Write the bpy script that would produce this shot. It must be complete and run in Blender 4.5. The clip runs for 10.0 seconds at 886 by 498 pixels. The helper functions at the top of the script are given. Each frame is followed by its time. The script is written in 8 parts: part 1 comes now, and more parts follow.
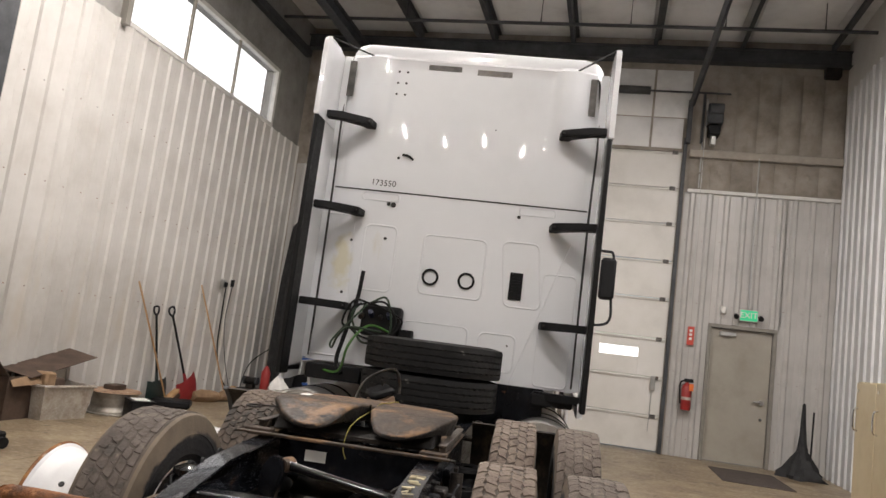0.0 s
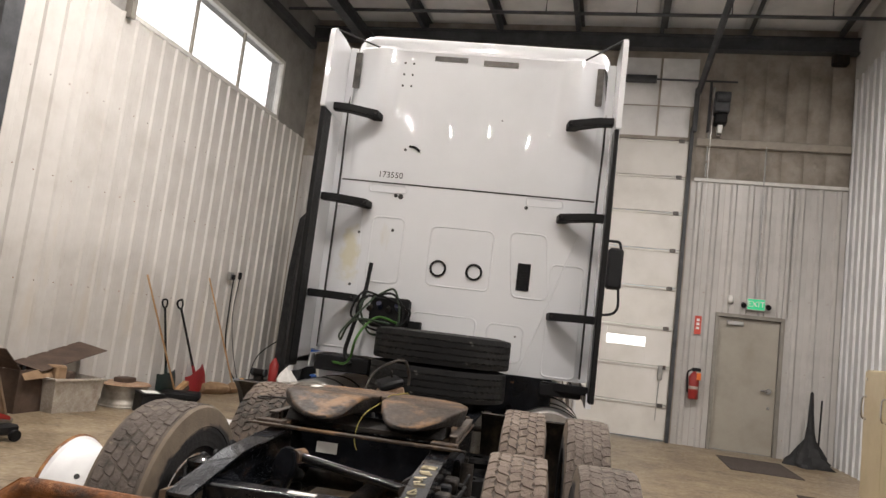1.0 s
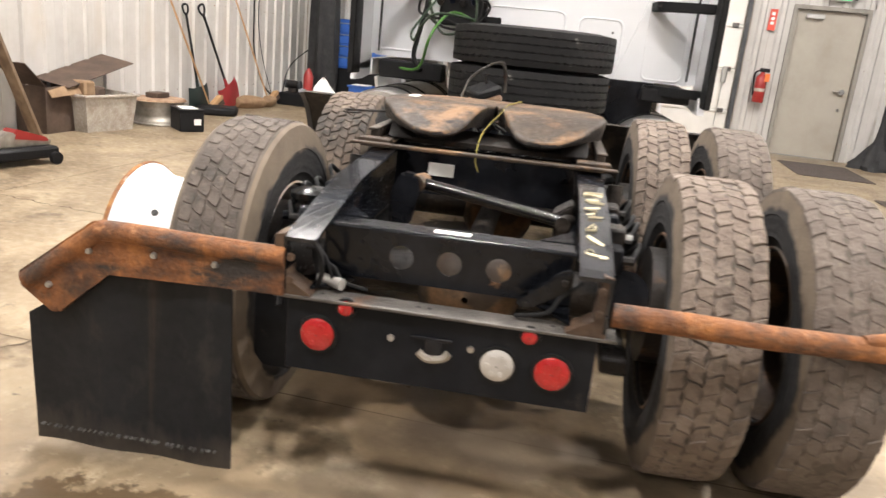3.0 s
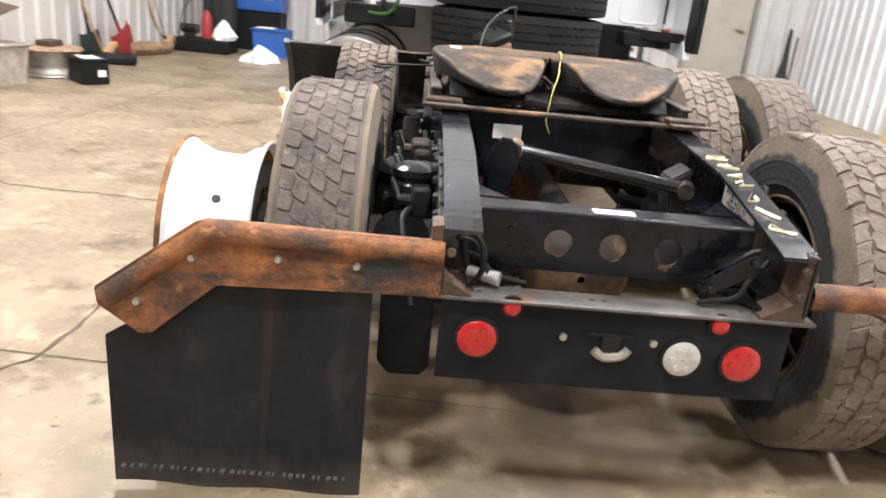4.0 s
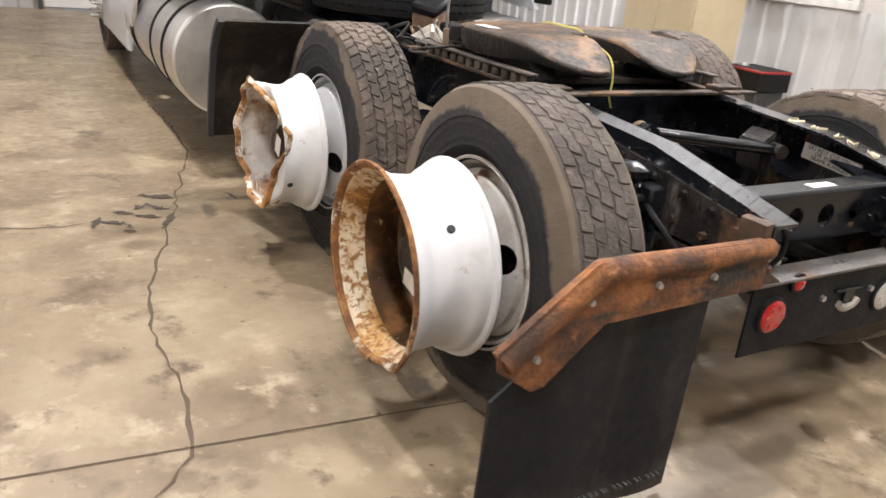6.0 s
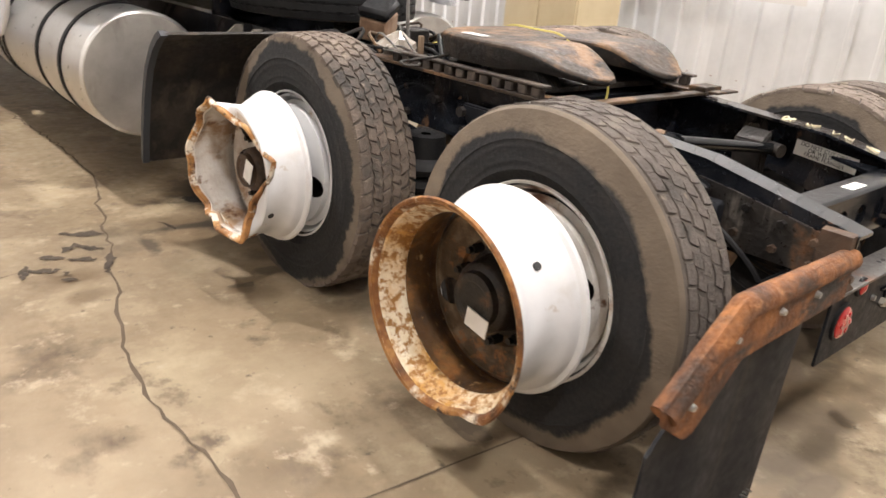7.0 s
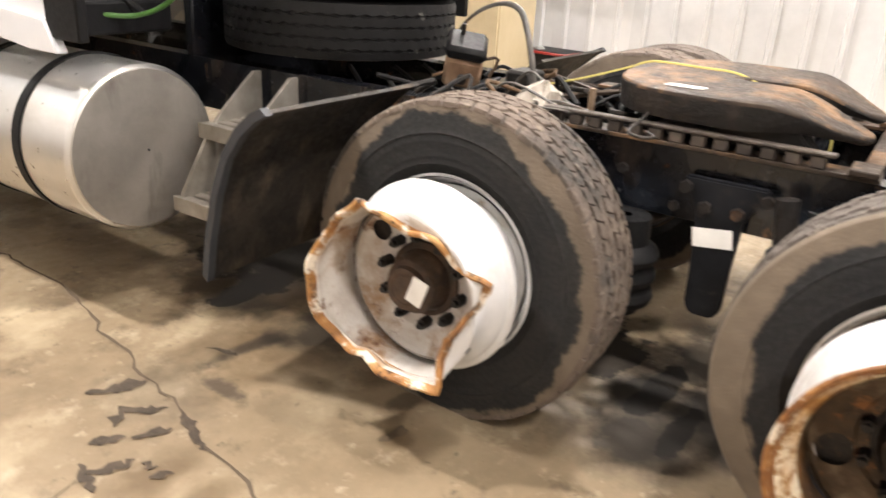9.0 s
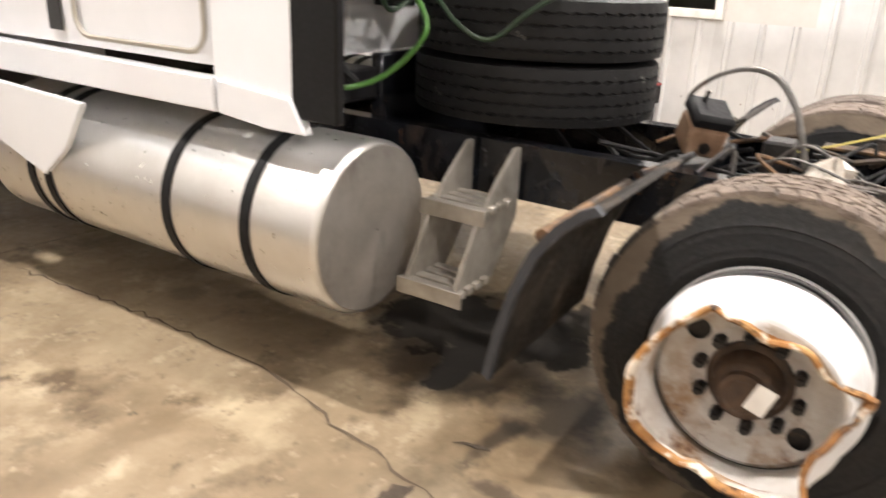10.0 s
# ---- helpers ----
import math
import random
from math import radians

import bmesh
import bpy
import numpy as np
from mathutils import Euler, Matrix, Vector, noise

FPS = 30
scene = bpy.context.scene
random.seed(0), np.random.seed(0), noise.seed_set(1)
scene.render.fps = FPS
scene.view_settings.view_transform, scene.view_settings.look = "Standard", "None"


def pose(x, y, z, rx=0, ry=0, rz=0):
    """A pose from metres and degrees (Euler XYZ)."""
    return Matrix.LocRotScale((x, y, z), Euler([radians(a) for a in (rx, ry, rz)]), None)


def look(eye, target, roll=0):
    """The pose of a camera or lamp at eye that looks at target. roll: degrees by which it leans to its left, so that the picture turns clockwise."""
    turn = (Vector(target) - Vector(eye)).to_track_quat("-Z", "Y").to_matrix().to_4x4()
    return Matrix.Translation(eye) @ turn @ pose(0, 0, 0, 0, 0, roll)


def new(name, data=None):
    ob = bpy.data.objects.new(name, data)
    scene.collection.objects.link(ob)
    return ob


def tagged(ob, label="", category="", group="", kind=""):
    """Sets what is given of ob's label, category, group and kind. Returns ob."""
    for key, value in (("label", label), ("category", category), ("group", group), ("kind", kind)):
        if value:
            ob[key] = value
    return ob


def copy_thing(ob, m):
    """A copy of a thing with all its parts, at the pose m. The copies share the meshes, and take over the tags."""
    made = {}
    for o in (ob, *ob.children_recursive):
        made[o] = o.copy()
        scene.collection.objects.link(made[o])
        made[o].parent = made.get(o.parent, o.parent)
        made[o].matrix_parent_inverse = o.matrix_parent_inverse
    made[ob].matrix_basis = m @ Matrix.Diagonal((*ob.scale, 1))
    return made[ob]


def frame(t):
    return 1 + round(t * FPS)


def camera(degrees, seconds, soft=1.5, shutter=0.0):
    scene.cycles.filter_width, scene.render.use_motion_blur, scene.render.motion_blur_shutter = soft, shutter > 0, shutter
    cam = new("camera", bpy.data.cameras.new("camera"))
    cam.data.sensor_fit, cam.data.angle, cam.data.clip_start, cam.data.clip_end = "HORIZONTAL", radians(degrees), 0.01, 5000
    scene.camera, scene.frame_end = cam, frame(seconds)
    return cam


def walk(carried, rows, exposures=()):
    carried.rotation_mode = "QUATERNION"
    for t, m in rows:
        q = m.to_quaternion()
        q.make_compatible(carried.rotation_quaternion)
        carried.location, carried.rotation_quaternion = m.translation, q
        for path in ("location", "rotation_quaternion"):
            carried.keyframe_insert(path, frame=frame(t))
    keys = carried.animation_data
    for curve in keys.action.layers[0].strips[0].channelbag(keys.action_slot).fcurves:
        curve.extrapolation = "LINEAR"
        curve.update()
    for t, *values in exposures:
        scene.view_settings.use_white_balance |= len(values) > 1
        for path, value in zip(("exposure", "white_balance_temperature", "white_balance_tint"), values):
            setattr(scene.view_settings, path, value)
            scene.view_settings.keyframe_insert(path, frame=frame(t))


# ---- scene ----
cam = camera(61.4, 10.0, shutter=0.4)
PATH = [
    (0, (0.78, -2.445, 1.365), (0.513, -0.479, 1.619), 7.3),
    (0.5, (0.773, -2.448, 1.365), (0.499, -0.482, 1.609), 7.1),
    (1, (0.765, -2.457, 1.366), (0.486, -0.49, 1.594), 6.9),
    (1.5, (0.739, -2.455, 1.343), (0.461, -0.482, 1.512), 6.7),
    (2, (0.655, -2.287, 1.305), (0.417, -0.32, 1.031), 6.1),
    (2.5, (0.508, -2.035, 1.287), (0.282, -0.113, 0.781), 5.8),
    (3, (0.223, -1.799, 1.26), (-0.013, 0.114, 0.725), 5.7),
    (4.3, (-0.714, -1.525, 1.221), (-0.418, 0.328, 0.528), 5.7),
    (4.5, (-0.872, -1.5, 1.263), (-0.437, 0.317, 0.549), 5.7),
    (5, (-1.267, -1.324, 1.255), (-0.607, 0.419, 0.53), 5.8),
    (5.5, (-1.637, -1.223, 1.268), (-0.843, 0.46, 0.535), 5.6),
    (7, (-2.268, -0.608, 1.3), (-1.014, 0.761, 0.555), 4.9),
    (7.5, (-2.371, -0.301, 1.318), (-0.977, 0.926, 0.577), 4.8),
    (8, (-2.388, 0.054, 1.316), (-0.899, 1.155, 0.56), 4.5),
    (8.5, (-2.455, 0.419, 1.31), (-0.927, 1.464, 0.553), 4.1),
    (9, (-2.542, 0.791, 1.352), (-0.981, 1.792, 0.605), 3.5),
    (9.5, (-2.676, 1.234, 1.419), (-1.098, 2.197, 0.655), 3.0),
    (10, (-2.841, 1.658, 1.47), (-1.258, 2.651, 0.758), 2.6),
]
EXPOSURES = [(0, -0.76, 6500, 12), (0.45, -0.69, 6500, 12), (1.4, -0.67, 6600, 12), (1.7, -0.57, 6650, 12), (2.0, -0.41, 6700, 12), (2.3, 0.02, 6700, 12), (2.5, 0.12, 6650, 12), (3.0, 0.43, 6450, 11), (3.2, 0.48, 6350, 11), (4.3, 0.62, 5950, 10), (4.8, 0.47, 5900, 10), (5.5, 0.01, 6000, 11), (6.8, 0.12, 6400, 12), (8.0, 0.18, 6450, 12), (8.6, 0.35, 6550, 12), (9.2, 0.45, 6550, 12), (10, 0.39, 6500, 12)]
walk(cam, [(t, look(eye, target, roll)) for t, eye, target, roll in PATH], EXPOSURES)

# The truck stands along +y with its tail at y = 0; the building is turned a little against it.
BUILDING = pose(0, 0, 0, 0, 0, -5.3)


def at(u, v, z, rz=0, rx=0, ry=0):
    """A pose in the building's own axes: u across, v along, z up."""
    return BUILDING @ pose(u, v, z, rx, ry, rz)


# ---- daylight behind the high window ----
world = bpy.data.worlds.new("world")
scene.world = world
world.use_nodes = True
wn = world.node_tree.nodes
sky = wn.new("ShaderNodeTexSky")
sky.sky_type, sky.sun_disc, sky.sun_elevation, sky.sun_rotation = "NISHITA", False, radians(35), radians(200)
world.node_tree.links.new(sky.outputs[0], wn["Background"].inputs[0])
wn["Background"].inputs[1].default_value = 0.12

# ---- shop lamps under the roof ----
LAMPS = [(-2.9, -2.9, 320), (2.4, -1.6, 80), (4.0, -2.4, 230), (-0.35, 0.1, 230), (-2.9, 4.4, 530), (3.8, 4.3, 520), (2.4, 6.2, 140), (-4.3, -8.4, 48), (-3.2, -8.9, 48), (-2.2, -8.4, 48), (-1.2, -8.9, 48), (-0.2, -8.4, 48), (0.8, -8.9, 48)]
LAMP_Z = 6.55
for u, v, watts in LAMPS:
    light = bpy.data.lights.new("shop_lamp_light", "AREA")
    light.shape, light.size, light.size_y, light.energy, light.color = "RECTANGLE", 0.26 if watts > 100 else 0.035, 0.42 if watts > 100 else 1.10, watts, (1.0, 0.945, 0.89)
    new("shop_lamp_light", light).matrix_world = at(u, v, LAMP_Z - 0.06)


# ---- materials ----
def ramp(nt, fac, stops):
    n = nt.nodes.new("ShaderNodeValToRGB")
    el = n.color_ramp.elements
    while len(el) < len(stops):
        el.new(0.5)
    for e, (p, c) in zip(el, stops):
        e.position, e.color = p, (*c, 1) if len(c) == 3 else c
    nt.links.new(fac, n.inputs[0])
    return n.outputs[0]


def noise_tex(nt, coord, scale, detail=6, rough=0.6, stretch=None):
    if stretch:
        m = nt.nodes.new("ShaderNodeMapping")
        m.inputs["Scale"].default_value = stretch
        nt.links.new(coord, m.inputs[0])
        coord = m.outputs[0]
    n = nt.nodes.new("ShaderNodeTexNoise")
    n.inputs["Scale"].default_value, n.inputs["Detail"].default_value, n.inputs["Roughness"].default_value = scale, detail, rough
    nt.links.new(coord, n.inputs["Vector"])
    return n.outputs["Fac"]


def mix(nt, fac, a, b):
    n = nt.nodes.new("ShaderNodeMix")
    n.data_type = "RGBA"
    for sock, val in ((n.inputs["Factor"], fac), (n.inputs["A"], a), (n.inputs["B"], b)):
        if isinstance(val, bpy.types.NodeSocket):
            nt.links.new(val, sock)
        else:
            sock.default_value = (*val, 1) if isinstance(val, tuple) else val
    return n.outputs["Result"]


def surface(name, tones, scale=5.0, rough=(0.4, 0.6), metal=0.0, bump=0.15, bump_scale=60.0, marks=(), stretch=None, coat=0.0, vary=0.0, spec=0.5):
    """A worn surface: tones over a broad noise, roughness over a finer one, relief, and marks (colour, scale, low, high, stretch)."""
    m = bpy.data.materials.new(name)
    m.use_nodes = True
    nt = m.node_tree
    p = nt.nodes["Principled BSDF"]
    co = nt.nodes.new("ShaderNodeTexCoord").outputs["Object"]
    n = len(tones)
    col = ramp(nt, noise_tex(nt, co, scale, 7, 0.62, stretch), [(0.3 + 0.4 * i / max(1, n - 1), c) for i, c in enumerate(tones)])
    fine = noise_tex(nt, co, scale * 7 + 9, 5, 0.6, stretch)
    for colour, sc, lo, hi, st in marks:
        mask = ramp(nt, noise_tex(nt, co, sc, 8, 0.65, st), [(lo, (0, 0, 0)), (hi, (1, 1, 1))])
        col = mix(nt, mask, col, colour)
    if vary:
        info = nt.nodes.new("ShaderNodeObjectInfo")
        hs = nt.nodes.new("ShaderNodeHueSaturation")
        mr = nt.nodes.new("ShaderNodeMapRange")
        mr.inputs["To Min"].default_value, mr.inputs["To Max"].default_value = 1 - vary, 1 + vary
        nt.links.new(info.outputs["Random"], mr.inputs["Value"])
        nt.links.new(mr.outputs[0], hs.inputs["Value"])
        nt.links.new(col, hs.inputs["Color"])
        col = hs.outputs[0]
    nt.links.new(col, p.inputs["Base Color"])
    nt.links.new(ramp(nt, fine, [(0.3, (rough[0],) * 3), (0.7, (rough[1],) * 3)]), p.inputs["Roughness"])
    p.inputs["Metallic"].default_value = metal
    p.inputs["Coat Weight"].default_value, p.inputs["Coat Roughness"].default_value = coat, 0.012
    p.inputs["Specular IOR Level"].default_value = spec
    if bump:
        b = nt.nodes.new("ShaderNodeBump")
        b.inputs["Strength"].default_value, b.inputs["Distance"].default_value = bump, 0.01
        nt.links.new(noise_tex(nt, co, bump_scale, 6, 0.6), b.inputs["Height"])
        nt.links.new(b.outputs[0], p.inputs["Normal"])
    return m


def glow(name, colour, strength):
    m = bpy.data.materials.new(name)
    m.use_nodes = True
    p = m.node_tree.nodes["Principled BSDF"]
    p.inputs["Base Color"].default_value = (*colour, 1)
    p.inputs["Emission Color"].default_value, p.inputs["Emission Strength"].default_value = (*colour, 1), strength
    return m


def plain(name, colour, rough=0.5, metal=0.0, **more):
    c = colour
    return surface(name, [tuple(0.86 * x for x in c), c, tuple(min(1, 1.12 * x) for x in c)], 8, (max(0.02, rough - 0.08), min(1, rough + 0.1)), metal, **{"bump": 0.06, **more})


def rubber_dusty(name, dark, dust, edge, soft=0.03, sway=0.20):
    """Tyre rubber: dark sidewall with dried mud from a wavy ring outward."""
    m = surface(name, [tuple(0.8 * x for x in dust), dust, tuple(1.25 * x for x in dust)], 9, (0.75, 0.95), 0, 0.3, 90)
    nt = m.node_tree
    p = nt.nodes["Principled BSDF"]
    dusty = p.inputs["Base Color"].links[0].from_socket
    co = nt.nodes.new("ShaderNodeTexCoord").outputs["Object"]
    sep = nt.nodes.new("ShaderNodeSeparateXYZ")
    nt.links.new(co, sep.inputs[0])
    com = nt.nodes.new("ShaderNodeCombineXYZ")
    nt.links.new(sep.outputs[1], com.inputs[0])
    nt.links.new(sep.outputs[2], com.inputs[1])
    ln = nt.nodes.new("ShaderNodeVectorMath")
    ln.operation = "LENGTH"
    nt.links.new(com.outputs[0], ln.inputs[0])
    wave = nt.nodes.new("ShaderNodeMath")
    wave.operation = "MULTIPLY_ADD"
    nt.links.new(noise_tex(nt, co, 2.1, 9, 0.68), wave.inputs[0])
    wave.inputs[1].default_value = sway
    nt.links.new(ln.outputs["Value"], wave.inputs[2])
    mask = ramp(nt, wave.outputs[0], [(edge + sway / 2, (0, 0, 0)), (edge + sway / 2 + soft, (1, 1, 1))])
    film = ramp(nt, noise_tex(nt, co, 6, 7, 0.65), [(0.45, (0, 0, 0)), (0.75, (0.16, 0.16, 0.16))])
    nt.links.new(mix(nt, mask, mix(nt, film, dark, tuple(0.55 * x for x in dust)), dusty), p.inputs["Base Color"])
    return m


def stained(m, colour, rough, spots, noise_scale=7.0, edge=(0.60, 0.86), upright=False):
    """Lay irregular spots (x, y, half widths), real stains and painted shade alike, into a surface, with ragged edges.
    """
    nt = m.node_tree
    p = nt.nodes["Principled BSDF"]
    co = nt.nodes.new("ShaderNodeTexCoord").outputs["Object"]
    rag = nt.nodes.new("ShaderNodeMath")
    rag.operation = "MULTIPLY"
    nt.links.new(noise_tex(nt, co, noise_scale, 6, 0.6), rag.inputs[0])
    rag.inputs[1].default_value = 1.5
    for x, y, rx, ry, strength in spots:
        mp = nt.nodes.new("ShaderNodeMapping")
        mp.inputs["Location"].default_value = (-x / rx, 0, -y / ry) if upright else (-x / rx, -y / ry, 0)
        mp.inputs["Scale"].default_value = (1 / rx, 0, 1 / ry) if upright else (1 / rx, 1 / ry, 0)
        nt.links.new(co, mp.inputs[0])
        ln = nt.nodes.new("ShaderNodeVectorMath")
        ln.operation = "LENGTH"
        nt.links.new(mp.outputs[0], ln.inputs[0])
        add = nt.nodes.new("ShaderNodeMath")
        nt.links.new(ln.outputs["Value"], add.inputs[0])
        nt.links.new(rag.outputs[0], add.inputs[1])
        half = nt.nodes.new("ShaderNodeMath")
        half.operation = "MULTIPLY"
        half.inputs[1].default_value = 0.5
        nt.links.new(add.outputs[0], half.inputs[0])
        mask = ramp(nt, half.outputs[0], [(edge[0], (strength,) * 3), (edge[1], (0, 0, 0))])
        base = p.inputs["Base Color"].links[0].from_socket
        nt.links.new(mix(nt, mask, base, colour), p.inputs["Base Color"])
        old = p.inputs["Roughness"].links[0].from_socket
        nt.links.new(mix(nt, mask, old, (rough,) * 3), p.inputs["Roughness"])
    return m


CONCRETE = surface("concrete", [(0.132, 0.094, 0.055), (0.218, 0.165, 0.104), (0.304, 0.240, 0.159)], 1.6, (0.30, 0.56), 0, 0.12, 30,
                   [((0.350, 0.285, 0.189), 2.6, 0.52, 0.70, None), ((0.101, 0.070, 0.042), 2.2, 0.55, 0.67, None), ((0.365, 0.300, 0.210), 6, 0.57, 0.70, None),
                    ((0.096, 0.066, 0.040), 5, 0.59, 0.69, None), ((0.355, 0.292, 0.205), 13, 0.60, 0.72, None), ((0.076, 0.054, 0.033), 15, 0.63, 0.71, None), ((0.051, 0.037, 0.025), 36, 0.67, 0.72, None)])
# Real stains, plus a wide spot under the tail that paints in its shade.
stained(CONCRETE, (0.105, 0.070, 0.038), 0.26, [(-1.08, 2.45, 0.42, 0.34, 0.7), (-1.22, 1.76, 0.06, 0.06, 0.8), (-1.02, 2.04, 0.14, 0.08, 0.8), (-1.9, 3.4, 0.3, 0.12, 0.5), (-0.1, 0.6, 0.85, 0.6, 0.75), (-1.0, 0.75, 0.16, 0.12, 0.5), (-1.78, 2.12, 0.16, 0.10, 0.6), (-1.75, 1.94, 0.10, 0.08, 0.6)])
stained(CONCRETE, (0.075, 0.048, 0.024), 0.40, [(-0.74, -0.42, 0.46, 0.28, 0.95), (-0.48, -0.40, 0.26, 0.16, 0.9)], 9.0, (0.74, 0.79))
# Oil by the fender; spots beneath it and between the wheels paint shade.
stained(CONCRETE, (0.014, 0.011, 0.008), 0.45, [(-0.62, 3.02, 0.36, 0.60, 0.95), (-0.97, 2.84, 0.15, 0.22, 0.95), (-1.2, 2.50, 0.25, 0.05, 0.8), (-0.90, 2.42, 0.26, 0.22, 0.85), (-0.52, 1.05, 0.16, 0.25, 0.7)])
stained(CONCRETE, (0.050, 0.036, 0.024), 0.5, [(-0.989, 0.591, 0.06, 0.12, 0.8), (-1.55, 2.45, 0.22, 0.28, 0.35), (-1.41, 2.35, 0.045, 0.13, 0.8)], 16.0)
# Shade painted into the floor colour under the tail and between the wheels.
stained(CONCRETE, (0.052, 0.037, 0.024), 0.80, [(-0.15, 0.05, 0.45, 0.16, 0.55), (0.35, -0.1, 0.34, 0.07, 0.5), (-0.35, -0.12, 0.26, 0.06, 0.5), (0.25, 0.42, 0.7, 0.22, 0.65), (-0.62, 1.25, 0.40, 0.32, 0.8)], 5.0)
# Deeper painted shade on the floor between the drive wheels.
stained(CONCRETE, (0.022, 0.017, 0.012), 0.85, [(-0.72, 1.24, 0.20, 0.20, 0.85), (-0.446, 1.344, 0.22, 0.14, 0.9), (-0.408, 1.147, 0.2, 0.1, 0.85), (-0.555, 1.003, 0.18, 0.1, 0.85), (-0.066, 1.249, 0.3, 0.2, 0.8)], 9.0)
# Brown drips, and a broad spot of painted shade below step and tank.
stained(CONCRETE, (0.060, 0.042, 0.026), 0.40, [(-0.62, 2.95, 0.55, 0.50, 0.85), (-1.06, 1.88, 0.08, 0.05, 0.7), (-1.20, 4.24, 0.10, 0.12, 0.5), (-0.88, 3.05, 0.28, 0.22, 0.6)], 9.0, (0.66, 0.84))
# Black puddle by the fender; the rest is shade painted under the truck.
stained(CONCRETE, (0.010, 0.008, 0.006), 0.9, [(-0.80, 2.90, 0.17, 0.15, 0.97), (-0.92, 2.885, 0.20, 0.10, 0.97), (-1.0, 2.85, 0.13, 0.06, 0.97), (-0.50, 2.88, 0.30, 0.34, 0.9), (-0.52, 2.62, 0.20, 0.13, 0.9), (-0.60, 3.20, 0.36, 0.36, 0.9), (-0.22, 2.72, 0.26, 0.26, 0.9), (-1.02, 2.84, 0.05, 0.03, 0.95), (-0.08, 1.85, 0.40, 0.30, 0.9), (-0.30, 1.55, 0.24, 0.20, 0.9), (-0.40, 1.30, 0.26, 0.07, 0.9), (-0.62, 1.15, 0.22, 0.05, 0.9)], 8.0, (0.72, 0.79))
CRACK = plain("crack_dirt", (0.095, 0.070, 0.047), 0.95)
SCAR = surface("dirty_floor_scar", [(0.034, 0.024, 0.015), (0.053, 0.038, 0.025), (0.084, 0.062, 0.042)], 16, (0.7, 0.9), 0, 0.5, 60)
STAIN = surface("oil_stain", [(0.05, 0.035, 0.022), (0.09, 0.065, 0.04), (0.14, 0.105, 0.07)], 7, (0.3, 0.5))
PANEL = surface("white_steel_panel", [(0.46, 0.437, 0.405), (0.53, 0.51, 0.482), (0.575, 0.556, 0.527)], 1.5, (0.28, 0.42), 0, 0.03, 12,
                [((0.50, 0.44, 0.36), 1.2, 0.58, 0.80, (1, 1, 0.3))], vary=0.03)
PANEL_END = surface("dull_white_steel_panel", [(0.40, 0.385, 0.365), (0.46, 0.445, 0.425), (0.50, 0.485, 0.465)], 1.5, (0.28, 0.42), 0, 0.03, 12, [((0.40, 0.34, 0.27), 1.2, 0.60, 0.80, (1, 1, 0.2))], vary=0.05)
PANEL_COOL = surface("grey_white_steel_panel", [(0.50, 0.505, 0.51), (0.58, 0.583, 0.585), (0.64, 0.642, 0.645)], 1.5, (0.28, 0.42), 0, 0.03, 12, [((0.38, 0.36, 0.33), 1.2, 0.60, 0.80, (1, 1, 0.15))], vary=0.04)
INSULATION = surface("dirty_insulation", [(0.18, 0.156, 0.129), (0.29, 0.257, 0.217), (0.38, 0.345, 0.302)], 2.2, (0.5, 0.7), 0, 0.5, 7,
                     [((0.17, 0.14, 0.105), 1.6, 0.58, 0.78, (1, 1, 0.4))])
INSUL_GREY = surface("grey_faced_insulation", [(0.17, 0.16, 0.15), (0.25, 0.24, 0.225), (0.31, 0.30, 0.28)], 2.0, (0.5, 0.7), 0, 0.3, 7, [((0.14, 0.12, 0.10), 1.6, 0.6, 0.8, (1, 1, 0.4))])
ROOF_FACING = surface("white_roof_facing", [(0.55, 0.545, 0.54), (0.72, 0.715, 0.71), (0.80, 0.795, 0.79)], 1.2, (0.4, 0.6), 0, 0.5, 5)
STEEL_DARK = surface("dark_primed_steel", [(0.022, 0.024, 0.027), (0.040, 0.043, 0.048), (0.065, 0.068, 0.073)], 4, (0.45, 0.65))
TRIM = plain("pale_trim", (0.62, 0.61, 0.58), 0.4)
DOOR_GREY = surface("grey_door_paint", [(0.27, 0.245, 0.205), (0.32, 0.295, 0.25), (0.35, 0.325, 0.28)], 2, (0.4, 0.55), 0, 0.04, 40, [((0.16, 0.14, 0.11), 3, 0.66, 0.8, None)])
FRAME_GREY = plain("door_frame_paint", (0.22, 0.205, 0.18), 0.5)
OVERHEAD = surface("overhead_door_paint", [(0.60, 0.58, 0.54), (0.68, 0.66, 0.62), (0.72, 0.70, 0.67)], 1.5, (0.35, 0.5), 0, 0.03, 30, [((0.35, 0.32, 0.28), 1.3, 0.66, 0.85, (1, 1, 0.2))])
ZINC = plain("zinc_steel", (0.42, 0.42, 0.41), 0.38, 0.85)
CHROME = plain("polished_metal", (0.72, 0.72, 0.72), 0.12, 1.0, bump=0.0)
CAB_WHITE = surface("white_cab_paint", [(0.68, 0.692, 0.715), (0.73, 0.742, 0.765), (0.76, 0.772, 0.795)], 1.2, (0.3, 0.4), 0, 0.02, 2.2, [((0.62, 0.58, 0.50), 2.2, 0.68, 0.85, (1, 1, 0.3))], coat=1.0)
stained(CAB_WHITE, (0.56, 0.49, 0.24), 0.5, [(-0.88, 1.95, 0.11, 0.26, 0.55)], 9.0, (0.60, 0.86), True)
WORN_GREY = surface("worn_grey_steel", [(0.045, 0.042, 0.039), (0.095, 0.088, 0.081), (0.17, 0.155, 0.14)], 9, (0.35, 0.6), 0.3, 0.3, 50, [((0.12, 0.055, 0.025), 7, 0.58, 0.7, None)])
